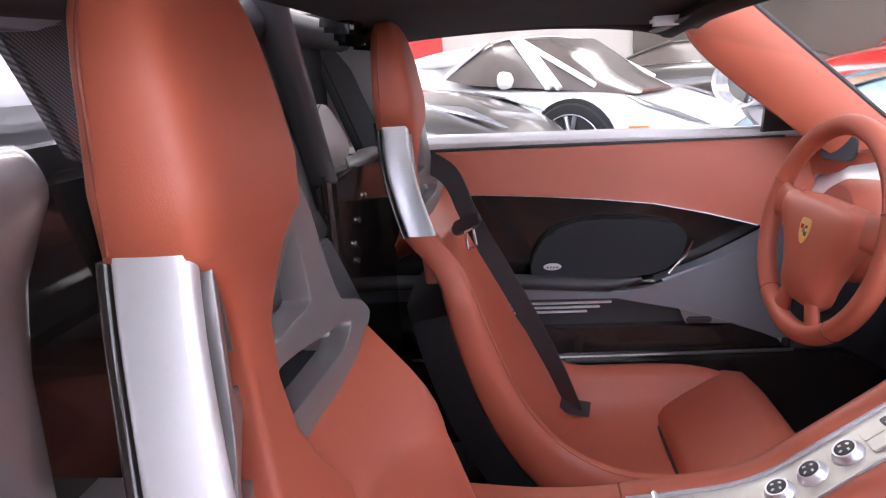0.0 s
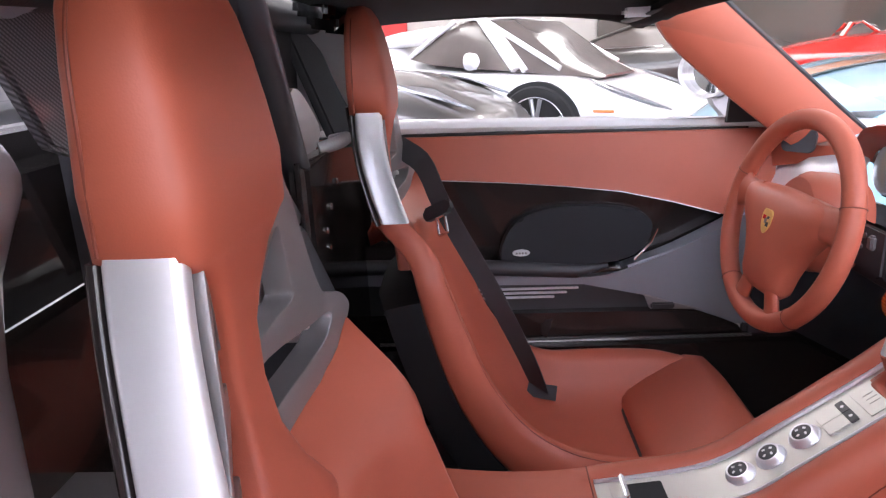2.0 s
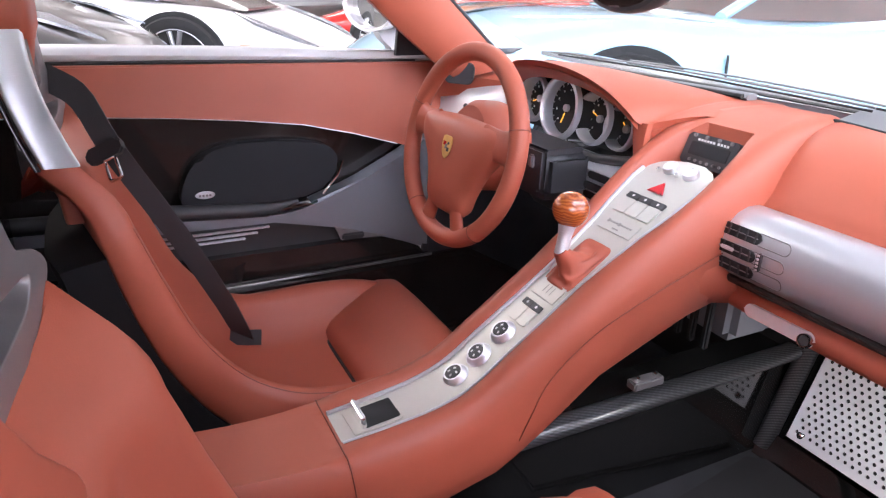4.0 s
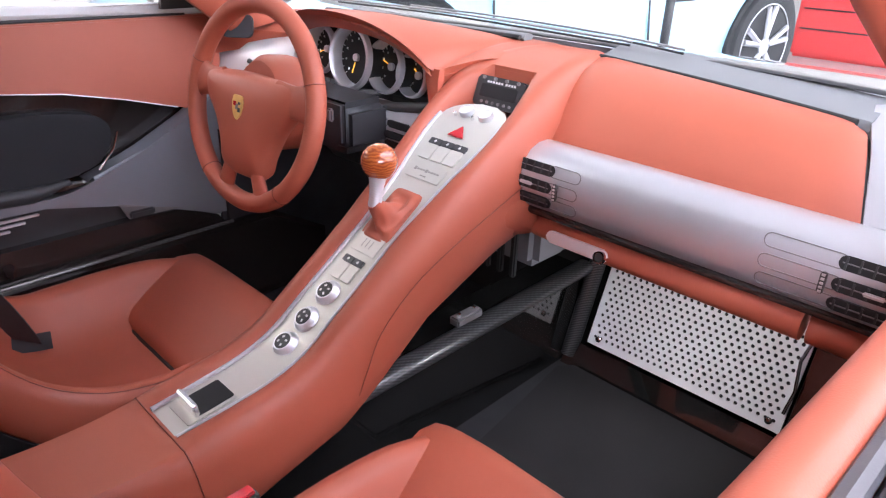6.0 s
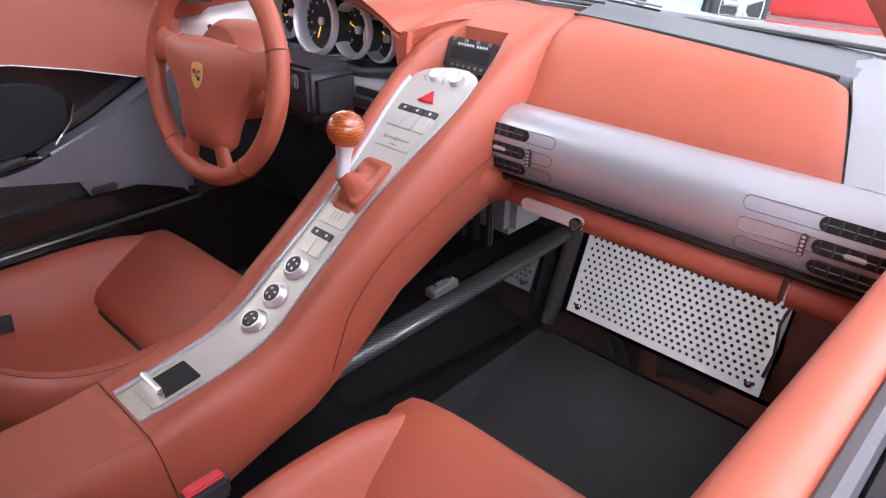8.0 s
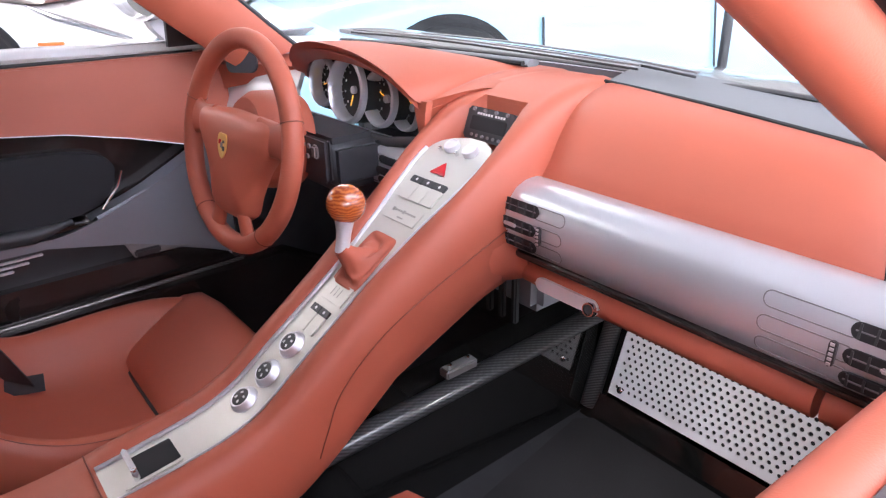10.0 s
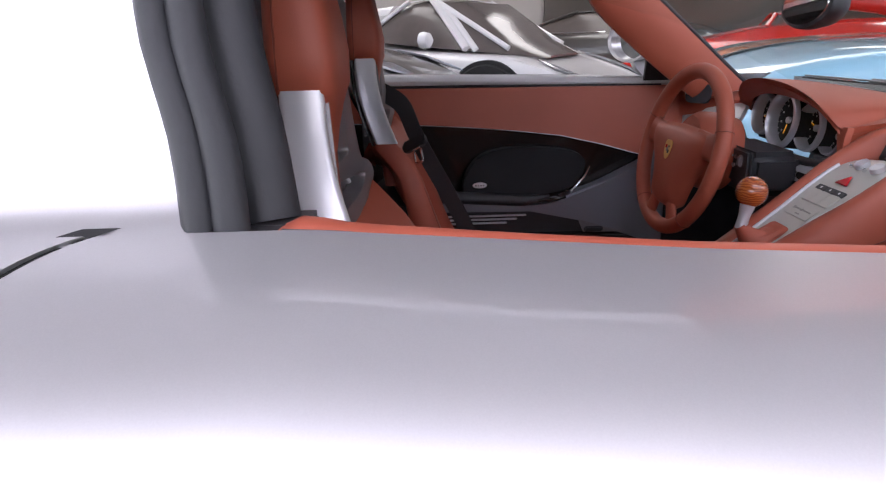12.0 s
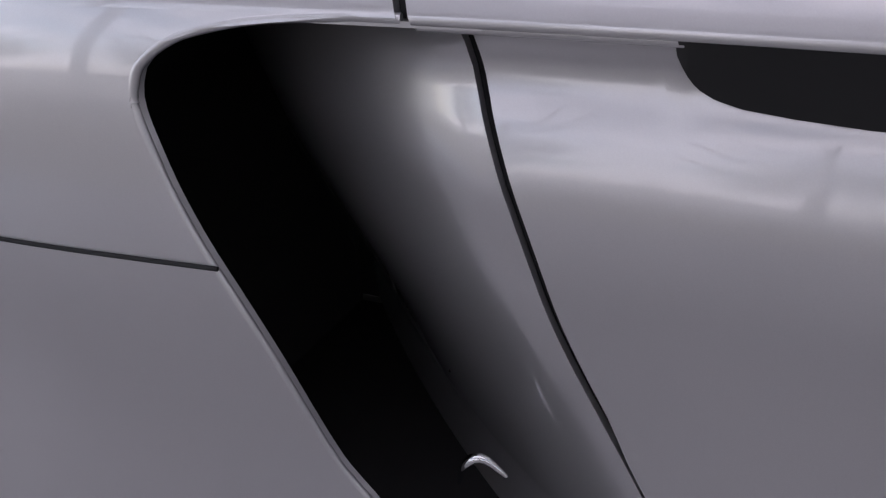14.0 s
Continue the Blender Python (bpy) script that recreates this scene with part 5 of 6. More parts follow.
part("rear_seam", tube([p + Vector((0, 0.0004 if p.y > 0 else -0.0004, 0.0006)) for p in body[k_end][1:-1]], 0.0011, 6), SEAM, con, "dark sewn seam")
part("wing", thick([[Vector(p) for p in r] for r in (
    [(0.745, -0.098, 0.635), (0.755, -0.104, 0.61), (0.77, -0.106, 0.585), (0.80, -0.10, 0.562)],
    [(0.775, -0.098, 0.640), (0.785, -0.112, 0.618), (0.80, -0.118, 0.590), (0.82, -0.11, 0.562)],
    [(0.81, -0.098, 0.645), (0.815, -0.116, 0.622), (0.822, -0.128, 0.595), (0.84, -0.125, 0.565)])], (0.01, 0.01, 0)), RED, con, "red leather knee wing", 60)
seg = []
for i in range(50):
    x = lerp(0.268, 0.845, i / 49)
    p, nrm = spine_at(x)
    w = half_plate(x) - 0.001
    if x > 0.795:
        w *= math.sqrt(max(0.02, 1 - ((x - 0.795) / 0.052) ** 2))
    seg.append([p + nrm * -0.0035 + Vector((0, w * v, 0)) for v in (1, 0.5, 0, -0.5, -1)])
part("metal_plate", thick(seg, (0.002, 0, -0.004)), PLATE, con, "pale satin metal plate")
for s in (-1, 1):
    part("bright_rim", tube([spine_at(x)[0] + spine_at(x)[1] * -0.0012 + Vector((0, s * (half_plate(x) - 0.0012), 0)) for x in [lerp(0.27, 0.80, i / 40) for i in range(41)]], 0.0030, 8), SATIN, con, "bright trim rim")


def deck(x, y=0.0, h=0.0):
    """A pose on the metal plate: local x to the passenger, local y up the slope."""
    p, nrm = spine_at(x)
    return facing(p + nrm * (-0.0030 + h) + Vector((0, y, 0)), nrm, (1, 0, 0))


ash = deck(0.322)
part("tray", slab(on(ash, rounded(0.054, 0.068, 0.004)), ash.to_3x3() @ Vector((0, 0, 0.0016))), PLATE, con)
part("tray_hollow", slab(on(ash @ pose(0, 0.008, 0), rounded(0.044, 0.050, 0.003), 0.0018), ash.to_3x3() @ Vector((0, 0, 0.0008))), VOID, con, "open black tray")
part("tray_lid", box((0, 0, 0), (0.046, 0.007, 0.022), 0.002, m=ash @ pose(0, -0.018, 0.010)), CHROME, con, "upright bright lid")
for x in (0.446, 0.482, 0.520):
    m = deck(x, 0.002)
    kn = part("rotary_dial", turned([(0.0205, 0), (0.0200, 0.0010), (0.0190, 0.0006), (0.0182, 0.0014), (0.0168, 0.0036), (0.0152, 0.0076), (0.0142, 0.0088), (0.0128, 0.0088), (0.0122, 0.0080), (0.001, 0.0078)], m, 36), SATIN, con, "ringed rotary dial")
    part("cap", turned([(0.0121, 0.0076), (0.0120, 0.0084), (0.0112, 0.0087), (0.001, 0.0087)], m, 28), PLASTIC, kn, "dark dial cap")
    for q in range(4):
        a = q * math.pi / 2 + 0.5
        part("symbol", box((0, 0, 0), (0.0040, 0.0028, 0.0006), 0, m=m @ pose(0.0066 * math.cos(a), 0.0066 * math.sin(a), 0.0089, 0, 0, 40 * q)), WHITE_MARK, kn)
for x, n, wd in ((0.556, 2, 0.0195), (0.742, 3, 0.0245)):
    for q in range(n):
        m = deck(x, -(q - (n - 1) / 2) * (wd + 0.001))
        part("push_key", slab(on(m @ pose(0, -0.007, 0), rounded(wd, 0.028, 0.002)), m.to_3x3() @ Vector((0, 0, 0.003)), 0.0008), PLATE, con, "flat metal push key")
        part("key_legend", slab(on(m @ pose(0, 0.013, 0), rounded(wd, 0.0105, 0.001)), m.to_3x3() @ Vector((0, 0, 0.0034)), 0.0005), PLASTIC, con, "dark grey legend strip")
        part("mark", turned([(0.0024, 0.0034), (0.0020, 0.0038), (0.001, 0.0038)], m @ pose(0, 0.013, 0), 10), WHITE_MARK, con)
plq = deck(0.706)
part("plaque", slab(on(plq, rounded(0.070, 0.026, 0.001)), plq.to_3x3() @ Vector((0, 0, 0.0016))), PLATE, con, "engraved metal plaque")
for q in range(9):
    part("script_bar", box((0, 0, 0), (0.0048, 0.0028 + 0.003 * (q in (0, 4)), 0.0004), 0, m=plq @ pose((q - 4) * 0.0058, 0.003, 0.0019)), ENGRAVED, con)
part("script_bar", box((0, 0, 0), (0.012, 0.0022, 0.0004), 0, m=plq @ pose(0, -0.007, 0.0019)), ENGRAVED, con)
gp = deck(0.592)
part("gear_plate", slab(on(gp, rounded(0.052, 0.030, 0.001)), gp.to_3x3() @ Vector((0, 0, 0.0014))), PLATE, con)
for q in range(3):
    part("gear_mark", box((0, 0, 0), (0.0012, 0.014, 0.0004), 0, m=gp @ pose((q - 1) * 0.008, 0.001, 0.0016)), ENGRAVED, con)
hz = deck(0.775, 0.0)
part("hazard_switch", slab(on(hz, [(0.016, -0.009), (0.0, 0.013), (-0.016, -0.009)]), hz.to_3x3() @ Vector((0, 0, 0.004)), 0.0012), RED_LENS, con, "red triangular hazard switch")
for y in (0.018, -0.022):
    m = deck(0.812, y)
    part("round_switch", turned([(0.0120, 0), (0.0120, 0.007), (0.0112, 0.0085), (0.0095, 0.0085), (0.009, 0.0075), (0.001, 0.0075)], m, 28), SATIN, con, "round silver switch")
for y in (0.034, -0.002):
    part("small_peg", turned([(0.003, 0), (0.003, 0.006), (0.001, 0.007)], deck(0.803, y), 10), CHROME, con)

gear = thing("gear_lever", "gear lever with a striped wooden ball knob and red leather boot", "gear lever", (0.62, 0, 0.59))
gb = deck(0.638)
brings = []
for i in range(19):
    u = i / 18
    p0 = gb @ Vector((0.002 * u, -0.012 * u, 0.003 + 0.042 * u ** 3.5 - 0.003 * (1 - u) ** 6))
    brings.append([])
    for k in range(40):
        a = 2 * math.pi * k / 40
        e = lerp(0.28, 1.0, min(1, u * 1.3))
        ca, sa = math.cos(a), math.sin(a)
        f = (1 - u) ** 1.1
        rx, ry = 0.0100 + 0.0200 * f, 0.0100 + 0.0370 * f
        crease = 1 + (0.05 * math.sin(3 * a + 7 * u) + 0.03 * math.sin(7 * a - 11 * u)) * 4 * u * (1 - u)
        lift = 0.0035 * math.sin(4 * a + 10 * u + 1) * math.sin(math.pi * u)
        brings[-1].append(p0 + gb.to_3x3() @ Vector((rx * crease * abs(ca) ** e * (1 if ca > 0 else -1), ry * crease * abs(sa) ** e * (1 if sa > 0 else -1), lift)))
part("leather_boot", loft(brings), RED, gear, "creased red leather boot", 70)
stem0 = gb @ Vector((0.002, -0.012, 0.040))
knob = Vector((0.622, 0.006, 0.693))
ax = (knob - stem0).normalized()
part("stem", turned([(0.0095, -0.003), (0.0100, 0.0), (0.0095, 0.012), (0.010, 0.024), (0.0125, 0.038), (0.0170, 0.052), (0.0195, 0.060), (0.0195, 0.064), (0.001, 0.066)], facing(stem0, ax, (1, 0, 0)), 24), STRIP, gear, "flared polished metal stem")
bm = bmesh.new()
bmesh.ops.create_uvsphere(bm, u_segments=32, v_segments=20, radius=0.0262, matrix=facing(knob, ax, (1, 0, 0)))
part("ball_knob", bm, WOOD, gear, "glossy striped wooden ball")

# ---------------------------------------------------------------- steering wheel
HUB = Vector((0.622, 0.340, 0.708))
WM = facing(HUB, (-1, -0.075, 0.22))
sw = thing("steering_wheel", "red leather three-spoke steering wheel with a gold crest", "steering wheel", HUB)
rim = bmesh.new()
R0 = 0.1665
tube([WM @ Vector((R0 * math.cos(a), R0 * math.sin(a), 0)) for a in [2 * math.pi * k / 72 for k in range(72)]], 0.0165, 16, rim, closed=True, up=WM.to_3x3() @ Vector((0, 0, 1)))
ring = part("rim", rim, RED, sw, "red leather rim")
for a0 in (160, 20, 232, 308):
    a = radians(a0)
    c = WM @ Vector((R0 * math.cos(a), R0 * math.sin(a), 0))
    d = WM.to_3x3() @ Vector((math.cos(a), math.sin(a), 0))
    z = WM.to_3x3() @ Vector((0, 0, 1))
    part("rim_seam", tube([c + 0.0168 * (math.cos(t) * d + math.sin(t) * z) for t in [2 * math.pi * k / 20 for k in range(20)]], 0.0010, 5, closed=True), SEAM, ring, "dark sewn seam")
pad = [(-0.122, 0.056), (-0.06, 0.065), (0, 0.067), (0.06, 0.065), (0.122, 0.056), (0.122, 0.020), (0.088, -0.022), (0.066, -0.066), (0.052, -0.104), (0, -0.110), (-0.052, -0.104), (-0.066, -0.066), (-0.088, -0.022), (-0.122, 0.020)]
pads = cr([(x, y - 0.013, 0) for x, y in pad], 52, True)
lay = [(0.96, -0.018), (1.0, -0.008), (0.99, 0.003), (0.95, 0.010), (0.86, 0.017), (0.72, 0.0225), (0.5, 0.0258), (0.25, 0.027), (0.02, 0.0275)]
part("hub_pad", loft([[WM @ Vector((p.x * k, p.y * k, h)) for p in pads] for k, h in lay]), RED, sw, "red leather hub pad", 60)
for s in (-1, 1):
    sec = []
    for u in [i / 10 for i in range(11)]:
        c = Vector((s * lerp(0.075, 0.160, u), lerp(0.020, 0.028, u), lerp(0.006, 0.0, u)))
        hh, tt = lerp(0.034, 0.026, math.sin(math.pi * u)) + 0.006 * u ** 4, 0.010
        sec.append([WM @ (c + Vector((0, hh * math.cos(a), tt * math.sin(a)))) for a in [2 * math.pi * k / 16 for k in range(16)]])
    part("spoke", loft(sec), RED, sw)
    sec = []
    for u in [i / 10 for i in range(11)]:
        c = Vector((s * lerp(0.030, 0.058, u ** 1.3), lerp(-0.085, -0.152, u), lerp(0.006, 0.0, u)))
        sec.append([WM @ (c + Vector(((0.019 + 0.008 * u ** 3) * math.cos(a), 0.004 * math.cos(a) * -s, 0.009 * math.sin(a)))) for a in [2 * math.pi * k / 14 for k in range(14)]])
    part("lower_spoke", loft(sec), RED, sw)
cm = WM @ pose(0.002, -0.004, 0.0268)
shield = cr([(x, y, 0) for x, y in ((-0.013, 0.018), (0, 0.020), (0.013, 0.018), (0.0135, 0.0), (0.009, -0.012), (0, -0.021), (-0.009, -0.012), (-0.0135, 0.0))], 32, True)
crest = part("crest", slab([cm @ p for p in shield], cm.to_3x3() @ Vector((0, 0, 0.003)), 0.001), GOLD, sw, "small gold shield crest")
for x, y, w, h, mt in ((-0.006, 0.006, 0.008, 0.007, RED_LENS), (0.006, -0.004, 0.007, 0.007, PLASTIC), (0, 0.001, 0.007, 0.009, FRAME), (0.006, 0.007, 0.006, 0.004, PLASTIC)):
    part("enamel", box((0, 0, 0), (w, h, 0.0008), 0, m=cm @ pose(x, y, 0.0032)), mt, crest)
colm = facing((0.70, 0.338, 0.70), (-1, 0, 0.22))
part("column_cover", turned([(0.078, -0.02), (0.082, 0.02), (0.078, 0.055), (0.066, 0.070), (0.001, 0.072)], colm, 36), RED, sw, "red leather column cover")
part("column_shroud", box((0.765, 0.30, 0.675), (0.11, 0.20, 0.09), 0.018, 3), PLASTIC, sw, "black column shroud")
part("switch_panel", box((0.708, 0.235, 0.690), (0.012, 0.085, 0.075), 0.008, 3), PLASTIC, sw, "black switch panel")
for y, z in ((0.245, 0.708), (0.262, 0.708), (0.252, 0.690)):
    part("switch_mark", turned([(0.0045, 0), (0.0042, 0.003), (0.001, 0.0035)], facing((0.7015, y, z), (-1, 0, 0)), 12), FRAME, sw)
part("rocker", box((0.699, 0.222, 0.703), (0.010, 0.014, 0.022), 0.003), FRAME, sw, "grey rocker switch")
part("stalk", tube([(0.735, 0.43, 0.71), (0.73, 0.49, 0.735), (0.728, 0.52, 0.745)], [0.004, 0.004, 0.005], 10), PLASTIC, sw)

# ---------------------------------------------------------------- seats
SEAT_Y = 0.370
seat = thing("bucket_seat", "red leather bucket seat with silver frame in a black shell", "car seat", (0.2, SEAT_Y, 0.2), "bucket seats")
BACK = [(-0.006, 0.815), (0.006, 0.785), (0.018, 0.74), (0.030, 0.67), (0.052, 0.57), (0.090, 0.46), (0.150, 0.365), (0.230, 0.306), (0.32, 0.286), (0.405, 0.290), (0.50, 0.300), (0.59, 0.305)]
WIDE = [0.100, 0.145, 0.170, 0.177, 0.178, 0.180, 0.188, 0.204, 0.220, 0.222, 0.214, 0.190]
RISE = [0.004, 0.012, 0.024, 0.042, 0.054, 0.062, 0.075, 0.088, 0.094, 0.090, 0.076, 0.05]
NB = 44
ctr = cr([(x, 0, z) for x, z in BACK], NB)
wid = [p.x for p in cr([(w, 0, 0) for w in WIDE], NB)]
ris = [p.x for p in cr([(w, 0, 0) for w in RISE], NB)]
ACROSS = [(0.0, 0.0), (0.2, 0.0), (0.4, 0.03), (0.56, 0.16), (0.68, 0.45), (0.78, 0.80), (0.865, 0.99), (0.93, 0.96), (0.98, 0.75), (1.0, 0.45), (1.0, 0.05)]


def seat_ring(i, grow=0.0, sink=0.0):
    a, b = ctr[max(i - 1, 0)], ctr[min(i + 1, NB - 1)]
    d = (b - a).normalized()
    nrm = Vector((-d.z, 0, d.x))
    if nrm.x + nrm.z < 0:
        nrm = -nrm
    out = []
    for v, h in ACROSS[::-1]:
        out.append(ctr[i] + Vector((0, SEAT_Y + (wid[i] + grow) * v, 0)) + nrm * (h * ris[i] - sink))
    for v, h in ACROSS[1:]:
        out.append(ctr[i] + Vector((0, SEAT_Y - (wid[i] + grow) * v, 0)) + nrm * (h * ris[i] - sink))
    return out, nrm


# top edge of the pad under the cast frame, from the middle to the outer side: half width, x, z
V_TOP = [(0, -0.022, 0.706), (0.034, -0.027, 0.716), (0.066, -0.027, 0.726), (0.096, -0.020, 0.734), (0.124, -0.012, 0.740), (0.146, -0.005, 0.748), (0.168, 0.001, 0.760), (0.182, 0.004, 0.772), (0.188, -0.002, 0.772), (0.188, -0.014, 0.766), (0.186, -0.030, 0.758)]
I0 = next(i for i in range(NB) if ctr[i].z < 0.672)
pad_rings, shell_rings = [], []
base, base_n = seat_ring(I0)
for j in range(6):
    u = j / 6
    ring = []
    for k, p in enumerate(base):
        half, x, z = V_TOP[abs(k - 10)]
        q = Vector((x, SEAT_Y + (half if k < 10 else -0.77 * half), z))
        ring.append(q.lerp(p, u ** 0.8) + Vector((0.012 * math.sin(math.pi * u) if u else 0, 0, 0)))
    pad_rings.append(ring + [ring[-1] + base_n * -0.004 + Vector((0, 0.004, 0)), ring[len(ring) // 2] + base_n * -0.03, ring[0] + base_n * -0.004 - Vector((0, 0.004, 0))])
for i in range(I0, NB):
    f, nrm = seat_ring(i)
    pad_rings.append(f + [f[-1] + nrm * -0.004 + Vector((0, 0.004, 0)), f[len(f) // 2] + nrm * -0.03, f[0] + nrm * -0.004 - Vector((0, 0.004, 0))])
for i in range(I0 + 1, NB):
    g, nrm = seat_ring(i, 0.002, 0.004)
    tail = [g[-1] - nrm * 0.055, ctr[i] + Vector((0, SEAT_Y, 0)) - nrm * 0.075, g[0] - nrm * 0.055]
    shell_rings.append([g[0], g[0] - nrm * 0.03, tail[2], tail[2].lerp(tail[1], 0.5) - nrm * 0.012, tail[1] - nrm * 0.006, tail[0].lerp(tail[1], 0.5) - nrm * 0.012, tail[0], g[-1] - nrm * 0.03, g[-1], g[-1] + Vector((0, 0.01, 0)), ctr[i] + Vector((0, SEAT_Y, 0)) - nrm * 0.02, g[0] - Vector((0, 0.01, 0))])
pad_rings.insert(0, [Vector((p.x - 0.012, SEAT_Y + (p.y - SEAT_Y) * 0.86, p.z - 0.022)) for p in pad_rings[0]])
part("seat_pad", loft(pad_rings), RED, seat, "red leather seat pad", 60)
part("shell", loft(shell_rings), SHELL_BLACK, seat, "black carbon shell", 50)
for s in (-1, 1):
    for v, hh in ((0.93, 0.965),):
        line = []
        for i in range(I0, NB - 4):
            a, b = ctr[i - 1], ctr[i + 1]
            d = (b - a).normalized()
            nrm = Vector((-d.z, 0, d.x))
            if nrm.x + nrm.z < 0:
                nrm = -nrm
            line.append(ctr[i] + Vector((0, SEAT_Y + s * wid[i] * v, 0)) + nrm * (hh * ris[i] - 0.0008))
        part("stitch_line", tube(line, 0.0009, 5), SEAM, seat, "dark sewn seam")
cush = []
for x, z0, hw in ((0.402, 0.286, 0.150), (0.405, 0.304, 0.172), (0.42, 0.318, 0.184), (0.46, 0.338, 0.196), (0.51, 0.362, 0.204), (0.552, 0.376, 0.206), (0.582, 0.373, 0.204), (0.606, 0.348, 0.200), (0.614, 0.310, 0.196), (0.608, 0.27, 0.190)):
    ring = []
    for k in range(17):
        v = k / 8 - 1
        ring.append(Vector((x, SEAT_Y + hw * v, z0 - 0.018 * abs(v) ** 6)))
    ring += [Vector((x - 0.01, SEAT_Y + hw, z0 - 0.06)), Vector((x - 0.01, SEAT_Y - hw, z0 - 0.06))]
    cush.append(ring[:17] + [ring[17], ring[18]])
part("thigh_cushion", loft(cush), RED, seat, "red leather thigh cushion", 60)
hr = []
for z, xf, xb, hw in ((0.655, 0.022, -0.012, 0.070), (0.69, 0.016, -0.016, 0.060), (0.725, -0.002, -0.030, 0.042), (0.76, -0.013, -0.040, 0.028), (0.80, -0.019, -0.046, 0.023), (0.84, -0.020, -0.048, 0.025), (0.865, -0.0165, -0.048, 0.034), (0.890, -0.0115, -0.050, 0.050), (0.905, -0.0075, -0.062, 0.074), (0.911, -0.0050, -0.071, 0.0830), (0.945, -0.004, -0.073, 0.0830), (0.975, -0.008, -0.073, 0.078), (1.005, -0.014, -0.072, 0.075), (1.030, -0.020, -0.071, 0.070), (1.052, -0.027, -0.069, 0.060), (1.068, -0.036, -0.065, 0.045), (1.075, -0.046, -0.059, 0.024)):
    pts = []
    for k in range(32):
        a = 2 * math.pi * k / 32
        ca, sa = math.cos(a), math.sin(a)
        e = 0.38
        px = (abs(ca) ** e) * (1 if ca > 0 else -1)
        py = (abs(sa) ** e) * (1 if sa > 0 else -1)
        pts.append(Vector((lerp(xb, xf, px / 2 + 0.5), SEAT_Y + hw * py, z)))
    hr.append(pts)
part("headrest", loft(hr), RED, seat, "red leather headrest and centre strap", 60)
for s in (-1, 1):
    part("headrest_stitch", tube(cr([(-0.058, SEAT_Y + s * 0.0832, 0.915), (-0.058, SEAT_Y + s * 0.0785, 0.98), (-0.057, SEAT_Y + s * 0.0745, 1.02), (-0.056, SEAT_Y + s * 0.0605, 1.052)], 16), 0.0011, 6), SEAM, seat, "dark sewn seam")

def flat_bar(path, deep, thin, name, material, label=""):
    """A flat-section bar: deep along the car, thin across it."""
    rr = []
    for x, y, z in path:
        sec = rounded(deep, thin, min(deep, thin) * 0.35, 3)
        rr.append([Vector((x + a, SEAT_Y + y + b, z)) for a, b in sec])
    return part(name, loft(rr), material, seat, label, 45)


def cast_frame(outline, holes, deep, s, tuck):
    """A plate with rounded rims and openings, leaning forward towards the shoulder."""
    bm = bmesh.new()
    for k, loop in enumerate([outline, *holes]):
        pts = cr([(0, a, b) for a, b in loop], len(loop) * (4 if k else 3), True)
        vs = [bm.verts.new((-0.038 + 0.22 * p.y, SEAT_Y + s * tuck * p.y, p.z)) for p in pts]
        for a, b in zip(vs, vs[1:] + vs[:1]):
            bm.edges.new((a, b))
    bmesh.ops.triangle_fill(bm, use_beauty=True, edges=bm.edges[:])
    back = bmesh.ops.extrude_face_region(bm, geom=bm.faces[:])
    bmesh.ops.translate(bm, vec=(-deep, 0, 0), verts=[v for v in back["geom"] if isinstance(v, bmesh.types.BMVert)])
    bmesh.ops.recalc_face_normals(bm, faces=bm.faces[:])
    rims = [e for e in bm.edges if len(e.link_faces) == 2 and e.calc_face_angle(0) > 0.9]
    bmesh.ops.bevel(bm, geom=rims, offset=0.0035, segments=3, affect="EDGES", profile=0.5, clamp_overlap=True)
    return bm


for s in (-1, 1):
    path = cr([(-0.038, s * 0.075, 0.914), (-0.036, s * 0.084, 0.875), (-0.028, s * 0.100, 0.833), (-0.014, s * 0.124, 0.793), (0.002, s * 0.150, 0.757)], 20)
    # the strip on the far flank stands wider and further back, clear of the cast frame
    wider, back = (1.0, 0.0) if s < 0 else (1.14, -0.036)
    path = [Vector((p.x + back, p.y * wider, p.z)) for p in path]
    flat_bar([(p.x, p.y, p.z) for p in path], 0.042, 0.016, "side_strip", STRIP, "pale silver side strip")
    flat_bar([(p.x - 0.0255, p.y - 0.001 * s, p.z - 0.003) for p in path], 0.007, 0.016, "strip_edge", LACQUER, "dark glossy strip edge")
    tuck = 1.0 if s > 0 else 0.60
    plate = cast_frame([(0.030, 0.905), (0.078, 0.921), (0.096, 0.921), (0.110, 0.897), (0.125, 0.852), (0.141, 0.816), (0.154, 0.808), (0.172, 0.802), (0.189, 0.790), (0.192, 0.776), (0.163, 0.751), (0.137, 0.740), (0.096, 0.733), (0.061, 0.724), (0.044, 0.716), (0.030, 0.720), (0.026, 0.80)],
                       (((0.083, 0.886), (0.090, 0.860), (0.094, 0.838), (0.093, 0.826), (0.068, 0.821), (0.041, 0.815), (0.037, 0.830), (0.058, 0.860)),
                        ((0.150, 0.791), (0.155, 0.784), (0.141, 0.771), (0.117, 0.765), (0.080, 0.759), (0.045, 0.755), (0.038, 0.775), (0.040, 0.793), (0.064, 0.796), (0.110, 0.793))), 0.024, s, tuck)
    part("cast_frame", plate, FRAME, seat, "grey painted cast frame with two openings", 35)
part("cushion_gap", tube([Vector((0.4035, SEAT_Y + 0.165 * v, 0.2905 + 0.004 * abs(v) ** 4)) for v in [k / 8 - 1 for k in range(17)]], 0.0045, 8), PLASTIC, seat, "dark gap behind the cushion")
